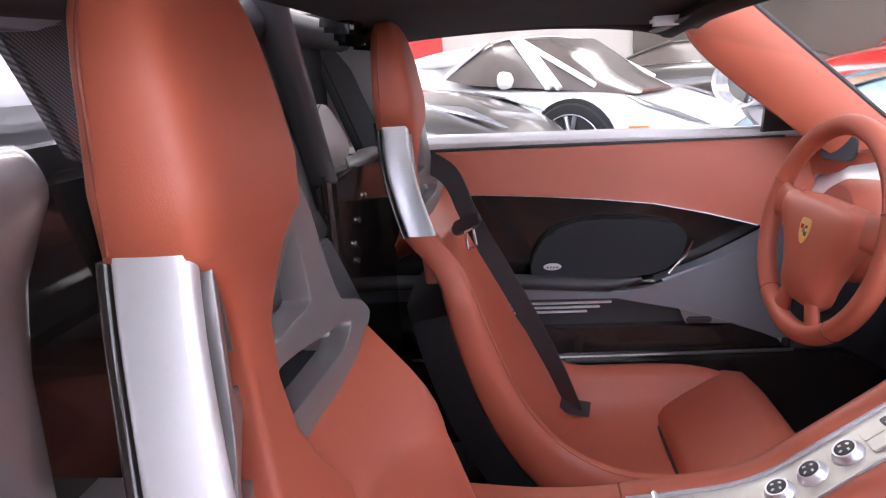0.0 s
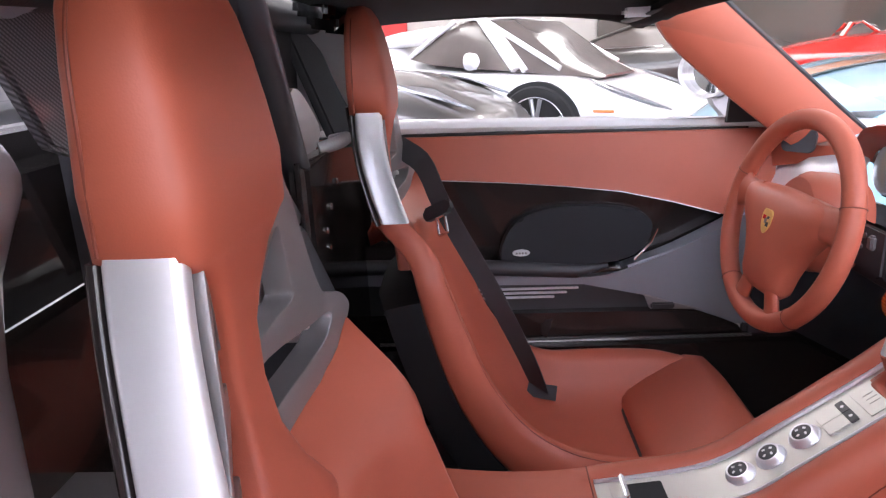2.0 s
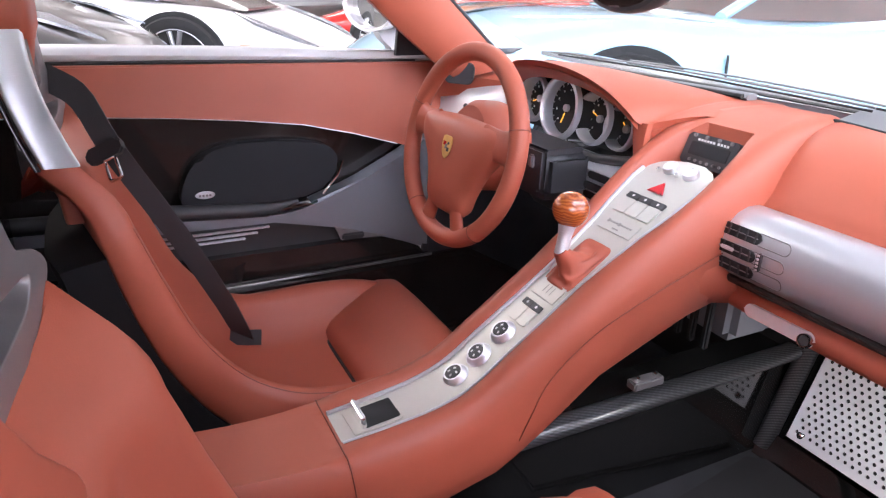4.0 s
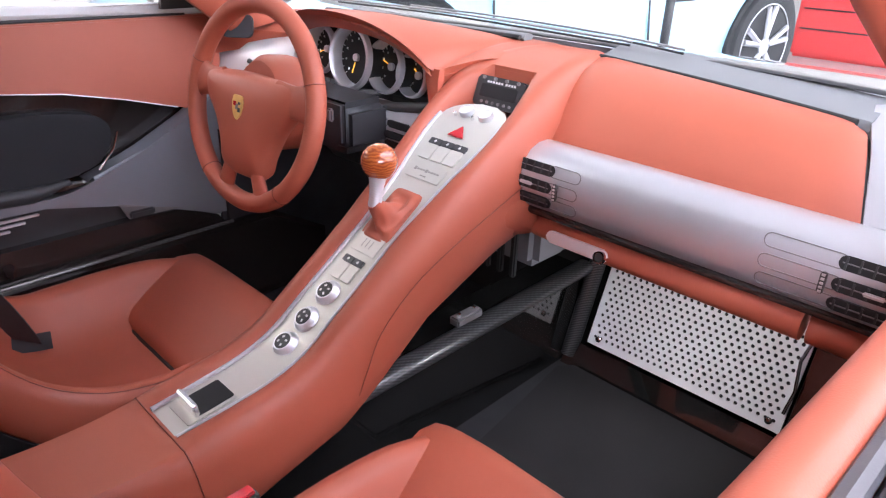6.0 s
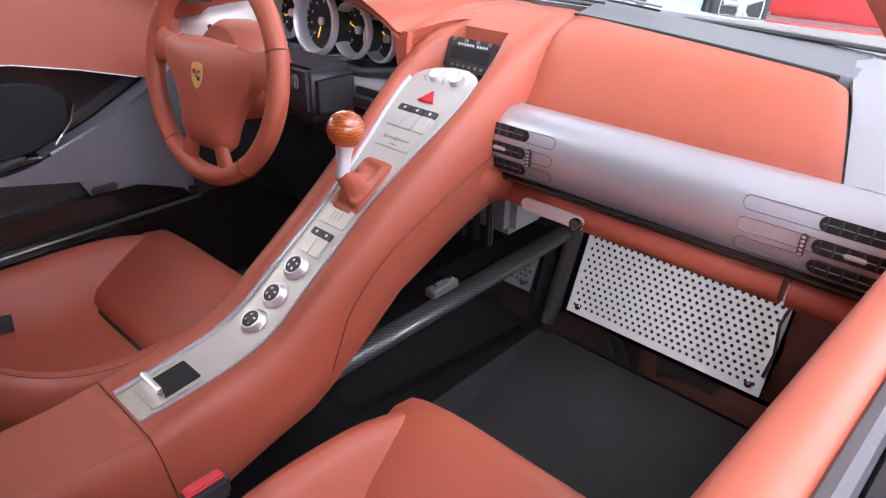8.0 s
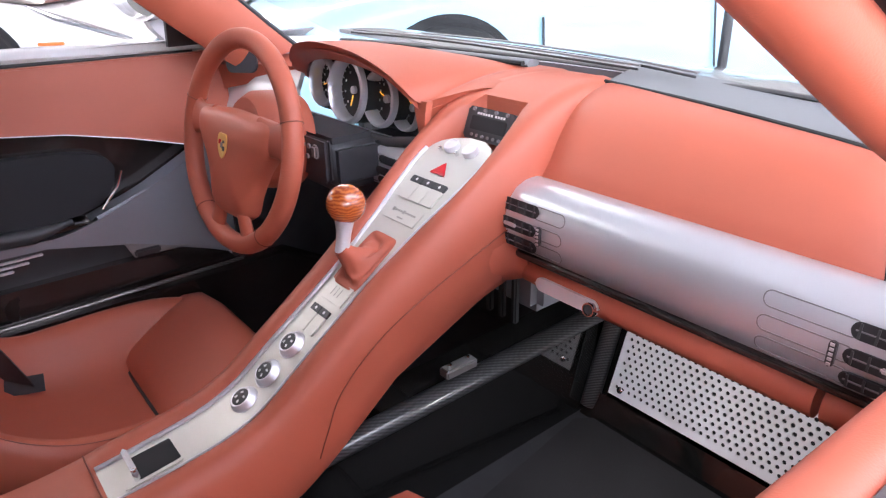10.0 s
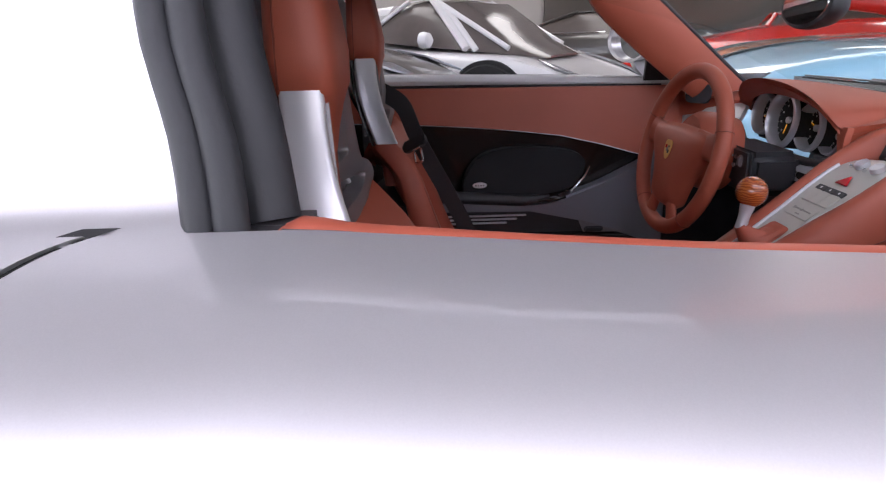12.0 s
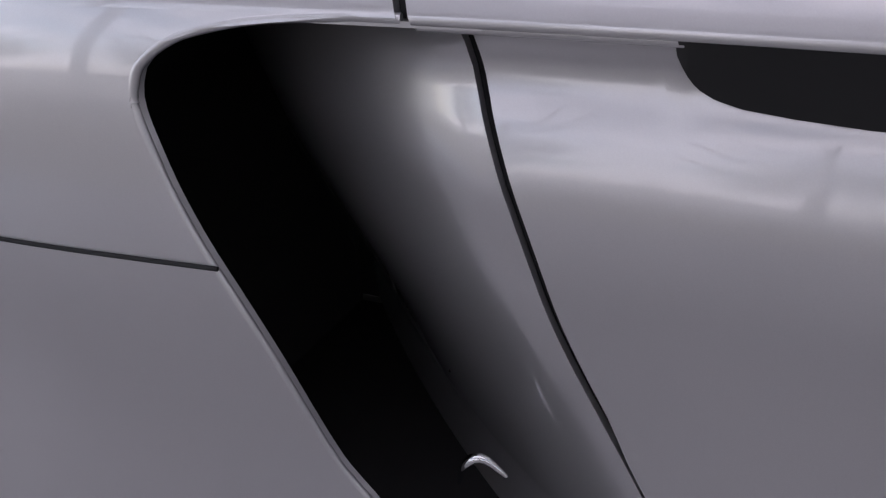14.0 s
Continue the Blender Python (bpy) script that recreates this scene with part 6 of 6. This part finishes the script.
part("base_box", box((0.25, SEAT_Y, 0.205), (0.45, 0.36, 0.07), 0.02), PLASTIC, seat)
seat_p = copy_thing(seat, Matrix.Translation((0.2, -SEAT_Y + 0.007, 0.2)))
tagged(seat_p, "red leather bucket seat with silver frame, beside the open window")

belt = thing("seat_belt", "black seat belt with a loose metal tongue over the seat", "seat belt", (0.05, 0.5, 0.7))


def web(path, w, name="webbing", label=""):
    rr = []
    for i, (x, y, z) in enumerate(path):
        a, b = Vector(path[max(i - 1, 0)]), Vector(path[min(i + 1, len(path) - 1)])
        d = (b - a).normalized()
        sd = d.cross(Vector((-0.55, -0.65, 0.5))).normalized()
        n = sd.cross(d).normalized()
        p = Vector((x, y, z))
        rr.append([p + sd * w / 2 + n * 0.0012, p - sd * w / 2 + n * 0.0012, p - sd * w / 2 - n * 0.0012, p + sd * w / 2 - n * 0.0012])
    return part(name, loft(rr), WEBBING, belt, label)


web([tuple(p) for p in cr([(-0.05, 0.52, 0.845), (0.0, 0.49, 0.822), (0.03, 0.475, 0.797), (0.055, 0.465, 0.735), (0.085, 0.46, 0.675), (0.112, 0.455, 0.625), (0.15, 0.45, 0.552), (0.18, 0.452, 0.487), (0.212, 0.462, 0.412), (0.236, 0.478, 0.345), (0.25, 0.50, 0.312)], 30)], 0.040)
web([(0.215, 0.485, 0.335), (0.245, 0.478, 0.330), (0.272, 0.472, 0.328)], 0.03, "anchor")
tm = facing((0.055, 0.458, 0.716), (-0.6, -0.7, 0.35), (-0.4, 0.2, 0.9))
part("slider", slab(on(tm, rounded(0.066, 0.026, 0.008)), tm.to_3x3() @ Vector((0, 0, 0.010)), 0.003), RUBBER, belt, "black plastic slider")
part("tongue", tube(on(tm @ pose(0.004, -0.031, 0.006), rounded(0.021, 0.036, 0.004)), 0.0028, 8, closed=True), CHROME, belt, "bright metal tongue")
bk = thing("belt_buckle", "red and black belt buckle beside the passenger seat", "seat belt", (0.28, -0.13, 0.36))
part("case", box((0.285, -0.135, 0.385), (0.055, 0.022, 0.03), 0.005), PLASTIC, bk)
part("release_key", box((0.285, -0.135, 0.402), (0.045, 0.016, 0.006), 0.002), RED_LENS, bk, "red release key")

# ---------------------------------------------------------------- behind the seats
bulk = thing("rear_bulkhead", "black carbon rear bulkhead with bare bolts", "bulkhead", (-0.2, 0, 0.3))
part("wall", slab([(-0.20, -0.66, 0.2), (-0.20, 0.70, 0.2), (-0.20, 0.70, 0.82), (-0.20, -0.66, 0.82)], (-0.02, 0, 0)), LACQUER, bulk)
cover = []
for z in [0.46 + 0.44 * i / 14 for i in range(15)] + [0.91, 0.92, 0.93, 0.938, 0.945, 0.950, 0.954, 0.957, 0.9585]:
    yr = table([(0.33, -0.335), (0.60, -0.33), (0.74, -0.322), (0.81, -0.318), (0.86, -0.306), (0.885, -0.294), (0.905, -0.272), (0.925, -0.254), (0.97, -0.248)], z)[0]
    back = 0.03 * (1 - math.sqrt(1 - max(0, (z - 0.895) / 0.064) ** 2))
    ring = cr([(-0.36, yr + 0.004, z), (-0.26, yr + 0.002, z), (-0.215 - back, yr - 0.010, z), (-0.195 - back, yr - 0.034, z), (-0.190 - back, yr - 0.075, z), (-0.200 - back, yr - 0.125, z), (-0.235 - back, yr - 0.185, z), (-0.30 - 0.5 * back, -0.53, z)], 26)
    cover.append(ring + [Vector((-0.37, -0.53, z)), Vector((-0.37, yr, z))])
part("engine_cover", loft(cover), BROWN_GLOSS, bulk, "glossy brown-grey rounded panel", 60)
part("engine_cover_top", box((-0.30, -0.20, 0.87), (0.10, 0.36, 0.16), 0.03, 4), LACQUER, bulk, "glossy dark rounded cover")
# Black plug added to close the open view through the intake.
part("intake_plug", box((-0.59, -0.235, 0.20), (0.72, 0.02, 0.39), 0.004), VOID, bulk, "unseen black plug added behind the air intake")
part("shelf", box((-0.17, 0.0, 0.60), (0.10, 1.2, 0.04), 0.01), CARPET, bulk)
part("side_panel", slab([(-0.115, 0.19, 0.856), (-0.115, 0.36, 0.850), (-0.115, 0.62, 0.832), (-0.115, 0.62, 0.28), (-0.115, 0.19, 0.28)], (-0.03, 0, 0), 0.012, 3), LACQUER, bulk, "glossy dark brown side panel")
part("rear_glass_frame", slab([(-0.24, -0.16, 0.80), (-0.24, 0.66, 0.80), (-0.20, 0.56, 1.09), (-0.20, -0.22, 1.09)], (-0.01, 0, 0)), PLASTIC, bulk)
part("carbon_panel", slab([(-0.165, -0.295, 0.95), (-0.15, 0.11, 0.80), (-0.15, 0.215, 0.80), (-0.17, 0.13, 1.06), (-0.17, -0.352, 1.06)], (-0.012, 0, 0), 0.003), CARBON_GREY, bulk, "matt carbon panel")
part("carbon_foot", slab([(-0.10, 0.123, 0.680), (-0.10, 0.245, 0.640), (-0.10, 0.092, 0.790), (-0.10, 0.029, 0.795)], (-0.02, 0, 0), 0.004), CARBON_GREY, bulk, "glossy carbon foot")
part("hoop_strut", tube([(-0.14, 0.264, 0.778), (-0.14, 0.170, 0.938), (-0.14, 0.076, 1.098)], 0.021, 16), STRUT_GREY, bulk, "dark grey roll hoop strut")
part("strut_sleeve", slab([(-0.11, -0.020, 0.90), (-0.11, 0.030, 0.885), (-0.11, 0.128, 0.800), (-0.11, 0.114, 0.782), (-0.11, 0.060, 0.782)], (-0.03, 0, 0), 0.008, 3), STRUT_GREY, bulk, "matt grey sleeve")
part("hoop_cover", slab([(-0.155, -0.42, 1.030), (-0.155, -0.324, 1.034), (-0.155, -0.254, 1.047), (-0.155, -0.20, 1.08), (-0.155, -0.42, 1.09)], (-0.02, 0, 0), 0.006, 3), GREY_TRIM, bulk, "smooth grey hoop cover")
part("hoop_bar", tube([(-0.16, -0.50, 1.06), (-0.17, 0.0, 1.068), (-0.16, 0.50, 1.06)], 0.024, 12), PLASTIC, bulk)
for y, z, w in ((0.27, 1.066, 0.07), (0.36, 1.058, 0.09), (0.44, 1.050, 0.05)):
    part("roof_bracket", box((-0.10, y, z), (0.05, w, 0.026), 0.007, 2, pose(0, 0, 0, 12 * (y > 0.3), 8, 0)), GLOSS_BLACK, bulk, "glossy black roof bracket")
part("side_trim", slab([(-0.15, 0.60, 0.82), (-0.09, 0.66, 0.83), (-0.16, 0.56, 1.07), (-0.22, 0.52, 1.07)], (-0.02, 0, 0), 0.004), RUBBER, bulk)
part("latch_cup", tube(cr([(-0.13, 0.34, 0.855), (-0.10, 0.36, 0.862), (-0.10, 0.42, 0.862), (-0.13, 0.44, 0.855)], 12), 0.011, 10), STRIP, bulk, "pale metal latch cup")
# Pale slab drawn in place of a reflection in the rear glass.
part("glass_reflection_slab", slab([Vector((-0.162, p.y, p.z)) for p in cr([(0, 0.315, 0.940), (0, 0.36, 0.950), (0, 0.42, 0.925), (0, 0.50, 0.870), (0, 0.47, 0.845), (0, 0.38, 0.838)], 28, True)], (-0.012, 0, 0), 0.004), STRIP, bulk)
for y, z in ((0.34, 0.795), (0.28, 0.765), (0.24, 0.735), (0.25, 0.705)):
    part("bolt", turned([(0.0055, 0), (0.0055, 0.003), (0.0035, 0.0045), (0.001, 0.0045)], facing((-0.1145, y + 0.03, z), (1, -0.1, 0.1)), 12), CHROME, bulk)

# ---------------------------------------------------------------- other cars of the showroom


def wheel(parent, x, y, r, side, rim_mat, w=0.24):
    m = facing((x, y, r), (0, side, 0))
    t = part("wheel", turned([(r * 0.70, -w), (r * 0.93, -w), (r, -w * 0.85), (r, -0.03), (r * 0.95, -0.004), (r * 0.80, 0.0), (r * 0.745, -0.006), (r * 0.72, -0.03)], m, 48), TYRE, parent, "black tyre")
    part("rim", turned([(r * 0.75, -0.01), (r * 0.72, -0.005), (r * 0.69, -0.016), (r * 0.66, -0.020), (0.001, -0.021)], m, 40), VOID, t)
    part("rim_lip", turned([(r * 0.69, -0.03), (r * 0.74, -0.002), (r * 0.755, -0.004), (r * 0.74, -0.03)], m, 40), rim_mat, t)
    for k in range(5):
        a = 2 * math.pi * k / 5 + 0.3
        for d in (-0.16, 0.16):
            part("spoke", tube([m @ Vector((0.045 * math.cos(a), 0.045 * math.sin(a), -0.012)), m @ Vector((r * 0.71 * math.cos(a + d), r * 0.71 * math.sin(a + d), -0.006))], 0.018, 8), rim_mat, t)
    part("hub", turned([(0.06, -0.03), (0.055, -0.004), (0.03, 0.002), (0.001, 0.002)], m, 20), rim_mat, t)
    part("caliper", box((0, 0, 0), (0.07, 0.16, 0.012), 0.004, m=m @ pose(r * 0.42, 0.05, -0.018)), RED_LENS, t, "red brake caliper")


def car(label, stations, glass, roof, wheels, body_mat, m, rim_mat=RIM, group="parked cars", extras=None, front=0):
    """A closed car body lofted along its length, local x to its nose. stations: x, half width, underside, shoulder, crown."""
    c = new("parked_car")
    c.matrix_world = m
    tagged(c, label, "car", group)
    xs = [s[0] for s in stations]
    curve = [cr([(s[0], s[k], 0) for s in stations], 44) for k in range(1, 5)]
    rr = []
    for i in range(44):
        x = curve[0][i].x
        hw, lo, sh, cw = [curve[k][i].y for k in range(4)]
        ring = []
        half = [(0.0, cw), (0.35, lerp(cw, sh, 0.08)), (0.65, lerp(cw, sh, 0.35)), (0.85, lerp(cw, sh, 0.75)), (0.95, sh - 0.01), (0.992, sh - 0.07), (1.0, lerp(lo, sh, 0.55)), (0.985, lerp(lo, sh, 0.25)), (0.94, lo + 0.03), (0.85, lo)]
        ring = [Vector((x, hw * v, z)) for v, z in half] + [Vector((x, -hw * v, z)) for v, z in half[::-1][:-1]]
        rr.append(ring)
    part("body", loft(rr), body_mat, c, "", 50)
    gl = []
    for x, hw, zb, zt, tw in glass:
        gl.append([Vector((x, v, z)) for v, z in ((hw, zb), (lerp(hw, tw, 0.5), lerp(zb, zt, 0.55)), (tw, zt - 0.02), (tw * 0.8, zt), (-tw * 0.8, zt), (-tw, zt - 0.02), (-lerp(hw, tw, 0.5), lerp(zb, zt, 0.55)), (-hw, zb))])
    part("window_glass", loft(gl), DARK_GLASS, c, "dark window glass", 50)
    rf = [[Vector((x, tw * v, z + 0.008 + 0.02 * (1 - v * v))) for v in (1, 0.5, 0, -0.5, -1)] for x, tw, z in roof]
    part("roof_panel", thick(rf, (0, 0, -0.012)), body_mat, c)
    for s in (-1, 1):
        for k in (0, len(roof) - 1):
            x, tw, z = roof[k]
            gx, ghw, gzb = (glass[front][0], glass[front][1], glass[front][2]) if k == 0 else (glass[-1][0], glass[-1][1], glass[-1][2])
            part("window_pillar", tube([(gx, s * ghw * 1.0, gzb + 0.01), (lerp(gx, x, 0.55), s * lerp(ghw, tw, 0.6), lerp(gzb, z, 0.62)), (x, s * tw, z + 0.01)], 0.032, 8, flat=0.7), body_mat, c)
    for x, y, r in wheels:
        for s in (1, -1):
            arch = facing((x, s * (y + 0.012), r), (0, s, 0))
            part("wheel_arch", turned([(r * 1.09, -0.10), (r * 1.085, 0.003), (r * 1.06, 0.006), (r * 0.9, 0.005), (0.001, 0.005)], arch, 40), VOID, c, "dark wheel arch")
            wheel(c, x, s * (y + 0.042), r, s, rim_mat)
    if extras:
        extras(c)
    return c


def white_extras(c):
    for s in (-1, 1):
        lamp_pts = [(1.58, 0.64, 0.660), (1.80, 0.68, 0.595), (2.03, 0.67, 0.510), (2.20, 0.58, 0.430), (2.05, 0.73, 0.495), (1.80, 0.78, 0.585)]
        part("headlamp", slab([(x, s * y, z + 0.045) for x, y, z in lamp_pts], (0.0, 0.02 * s, 0.02), 0.004), LENS, c, "long narrow headlamp")
        part("side_marker", box((1.80, s * 0.925, 0.50), (0.16, 0.02, 0.02), 0.004), ORANGE_PAINT, c, "orange side marker")
        part("mirror", turned([(0.03, -0.04), (0.065, -0.025), (0.07, 0.0), (0.06, 0.05), (0.02, 0.08)], facing((0.72, s * 1.00, 0.88), (1, 0, 0)), 20), WHITE_PAINT, c)
        part("window_pillar", tube(cr([(0.58, s * 0.57, 1.205), (0.80, s * 0.68, 1.0), (1.0, s * 0.765, 0.80)], 10), 0.048, 8, flat=0.6), WHITE_PAINT, c, "broad white window pillar")
        part("window_pillar", tube(cr([(0.60, s * 0.56, 1.205), (0.95, s * 0.63, 1.02), (1.34, s * 0.66, 0.80)], 10), 0.024, 8), WHITE_PAINT, c, "slim white windscreen frame")
        part("seat", box((0.10, s * 0.34, 0.83), (0.16, 0.40, 0.44), 0.06), RED, c, "red seat")
        part("head_fairing", tube([(0.08, s * 0.38, 1.10), (-0.4, s * 0.36, 1.08), (-1.4, s * 0.30, 0.98)], [0.14, 0.12, 0.05], 14, flat=0.6), WHITE_PAINT, c)
    part("badge", box((0.78, -0.945, 0.70), (0.05, 0.008, 0.07), 0.002), GOLD, c, "small yellow wing badge")


WHITE_ST = [(-2.26, 0.70, 0.30, 0.62, 0.74), (-2.1, 0.90, 0.22, 0.78, 0.94), (-1.5, 0.96, 0.15, 0.88, 1.04), (-0.9, 0.95, 0.13, 0.87, 1.06), (-0.4, 0.94, 0.12, 0.83, 1.03), (-0.1, 0.93, 0.12, 0.80, 0.90), (0.5, 0.92, 0.12, 0.77, 0.83), (1.0, 0.93, 0.13, 0.75, 0.80), (1.45, 0.94, 0.14, 0.73, 0.73), (1.9, 0.90, 0.16, 0.60, 0.58), (2.2, 0.74, 0.18, 0.47, 0.46), (2.36, 0.55, 0.22, 0.38, 0.40)]
WHITE_GL = [(1.60, 0.44, 0.71, 0.73, 0.40), (1.30, 0.70, 0.755, 0.85, 0.58), (1.08, 0.75, 0.78, 1.01, 0.57), (0.84, 0.76, 0.80, 1.185, 0.54), (0.45, 0.77, 0.83, 1.215, 0.53), (0.16, 0.76, 0.86, 1.17, 0.52), (-0.06, 0.74, 0.91, 1.06, 0.50)]
car("white mid-engined sports car parked across the showroom", WHITE_ST, WHITE_GL, [(0.60, 0.55, 1.205), (0.48, 0.54, 1.215), (0.30, 0.53, 1.20)], [(1.27, 0.93, 0.345), (-1.29, 0.95, 0.345)], WHITE_PAINT, Matrix.Translation((-0.01, 6.02, 0)) @ pose(0, 0, 0, 0, 0, -31), extras=white_extras, front=2)

DARK_ST = [(-2.2, 0.75, 0.35, 0.70, 0.86), (-1.6, 0.93, 0.20, 0.88, 1.0), (-0.6, 0.93, 0.15, 0.84, 0.93), (0.4, 0.92, 0.14, 0.80, 0.88), (1.0, 0.92, 0.15, 0.82, 0.90), (1.5, 0.90, 0.17, 0.77, 0.83), (1.95, 0.80, 0.20, 0.62, 0.66), (2.15, 0.6, 0.26, 0.45, 0.48)]
DARK_GL = [(1.0, 0.66, 0.82, 0.85, 0.62), (0.5, 0.72, 0.84, 1.04, 0.58), (0.0, 0.74, 0.84, 1.17, 0.54), (-0.6, 0.74, 0.86, 1.17, 0.53), (-1.3, 0.68, 0.93, 1.02, 0.50)]


def dark_extras(c):
    for s in (-1, 1):
        part("headlamp", slab([(1.45, s * 0.60, 0.815), (1.75, s * 0.64, 0.74), (1.95, s * 0.60, 0.665), (1.70, s * 0.50, 0.772)], (0, 0, 0.015), 0.004), LENS, c, "clear headlamp")
        part("bright_trim", tube([(1.1, s * 0.68, 0.842), (0.5, s * 0.735, 0.865), (-0.4, s * 0.75, 0.872)], 0.008, 6), CHROME, c, "bright trim line")


car("dark bronze low coupe parked between the cars", DARK_ST, DARK_GL, [(0.0, 0.54, 1.165), (-0.3, 0.54, 1.18), (-0.6, 0.53, 1.165)], [(1.33, 0.91, 0.33), (-1.25, 0.92, 0.33)], DARK_PAINT, Matrix.Translation((-1.66, 3.9, 0)) @ pose(0, 0, 0, 0, 0, -12), extras=dark_extras)
car("black sports car parked behind the white one", DARK_ST, DARK_GL, [(0.0, 0.54, 1.165), (-0.3, 0.54, 1.18), (-0.6, 0.53, 1.165)], [(1.33, 0.91, 0.33), (-1.25, 0.92, 0.33)], DARK_PAINT, Matrix.Translation((2.6, 10.4, 0)) @ pose(0, 0, 0, 0, 0, 170), extras=dark_extras)
car("grey saloon parked at the back of the showroom", DARK_ST, DARK_GL, [(0.0, 0.54, 1.165), (-0.3, 0.54, 1.18), (-0.6, 0.53, 1.165)], [(1.33, 0.91, 0.33), (-1.25, 0.92, 0.33)], SILVER, Matrix.Translation((-2.6, 9.9, 0)) @ pose(0, 0, 0, 0, 0, 200), extras=dark_extras)

BLUE_ST = [(-2.1, 0.72, 0.32, 0.72, 0.80), (-1.8, 0.90, 0.20, 0.84, 0.90), (-1.25, 0.94, 0.14, 0.86, 0.92), (-0.6, 0.92, 0.12, 0.84, 0.92), (0.1, 0.91, 0.12, 0.82, 0.88), (0.7, 0.92, 0.13, 0.83, 0.88), (1.20, 0.94, 0.14, 0.86, 0.88), (1.6, 0.91, 0.16, 0.80, 0.84), (1.95, 0.84, 0.20, 0.66, 0.73), (2.2, 0.66, 0.24, 0.52, 0.58)]
BLUE_GL = [(0.55, 0.62, 0.85, 0.88, 0.56), (0.25, 0.70, 0.85, 1.02, 0.52), (-0.05, 0.72, 0.85, 1.10, 0.48), (-0.5, 0.72, 0.86, 1.09, 0.46), (-1.2, 0.66, 0.90, 0.98, 0.42)]


def blue_extras(c):
    line = [(2.02, 0.693), (1.75, 0.800), (1.45, 0.858), (1.1, 0.881), (0.78, 0.881)]
    for y, w, mt in ((0.0, 0.22, ORANGE_PAINT), (0.13, 0.03, DARK_PAINT), (-0.13, 0.03, DARK_PAINT)):
        part("stripe", thick([[Vector((x, y + w / 2, z + 0.004)), Vector((x, y - w / 2, z + 0.004))] for x, z in [(p.x, p.z + 0.012) for p in cr([(a, 0, b) for a, b in line], 16)]], (0, 0, -0.004)), mt, c, "long bonnet stripe")
    for s in (-1, 1):
        part("shut_line", tube([(0.72, s * 0.925, 0.72), (0.70, s * 0.925, 0.45), (0.66, s * 0.92, 0.20)], 0.006, 6), PLASTIC, c)
        part("shut_line", tube([(-0.35, s * 0.925, 0.76), (-0.40, s * 0.925, 0.45), (-0.45, s * 0.92, 0.20)], 0.006, 6), PLASTIC, c)
        part("side_duct", tube([(-0.55, s * 0.93, 0.66), (-0.75, s * 0.935, 0.66)], 0.012, 6), PLASTIC, c)


car("pale blue racing coupe with an orange bonnet stripe", BLUE_ST, BLUE_GL, [(-0.03, 0.48, 1.095), (-0.25, 0.48, 1.11), (-0.5, 0.46, 1.09)], [(1.20, 0.93, 0.365), (-1.5, 0.94, 0.35)], BLUE_PAINT, Matrix.Translation((3.33, 2.19, 0)) @ pose(0, 0, 0, 0, 0, 170.5), RIM, extras=blue_extras)


def red_extras(c):
    part("air_box", tube([(-0.3, 0, 0.98), (-0.45, 0, 1.22), (-0.9, 0, 1.16), (-1.6, 0, 0.92)], [0.16, 0.15, 0.14, 0.06], 16), RED_PAINT, c, "tall red air box")
    part("wing_post", box((-1.95, 0, 0.95), (0.1, 0.08, 0.3), 0.01), RED_PAINT, c)
    part("rear_wing", box((-2.0, 0, 1.1), (0.34, 1.0, 0.05), 0.015), RED_PAINT, c, "red rear wing")
    part("white_panel", box((0.2, -0.64, 0.78), (0.5, 0.04, 0.12), 0.01), WHITE_PAINT, c, "white advert panel")


RED_ST = [(-2.0, 0.5, 0.25, 0.74, 0.86), (-1.2, 0.75, 0.14, 0.82, 0.97), (-0.4, 0.72, 0.10, 0.80, 0.98), (0.4, 0.58, 0.10, 0.74, 0.92), (1.2, 0.40, 0.12, 0.60, 0.74), (2.1, 0.20, 0.16, 0.40, 0.46)]
car("red single-seat racing car behind the blue coupe", RED_ST, [(0.3, 0.2, 0.90, 0.96, 0.18), (0.1, 0.22, 0.92, 1.06, 0.16), (-0.05, 0.2, 0.94, 1.02, 0.14)], [(0.2, 0.12, 1.04), (0.1, 0.12, 1.05)], [(1.3, 0.80, 0.32), (-1.3, 0.78, 0.34)], RED_PAINT, Matrix.Translation((4.5, 7.3, 0)) @ pose(0, 0, 0, 0, 0, 165), extras=red_extras)
chest = thing("tool_chest", "low red tool chest on the showroom floor", "tool chest", (7.2, 1.0, 0))
part("body", box((7.2, 1.0, 0.35), (0.7, 1.1, 0.7), 0.03), WALL_RED, chest)
for z in (0.25, 0.42, 0.60):
    part("drawer_gap", box((6.846, 1.0, z), (0.01, 1.0, 0.012), 0), VOID, chest)
post = thing("stand_post", "slim black stand post beside the blue coupe", "post", (2.6, 0.62, 0))
part("pole", tube([(2.6, 0.62, 0.02), (2.6, 0.62, 0.90)], 0.018, 12), PLASTIC, post)
part("foot", turned([(0.16, 0), (0.16, 0.012), (0.03, 0.025), (0.001, 0.025)], pose(2.6, 0.62, 0), 28), PLASTIC, post)
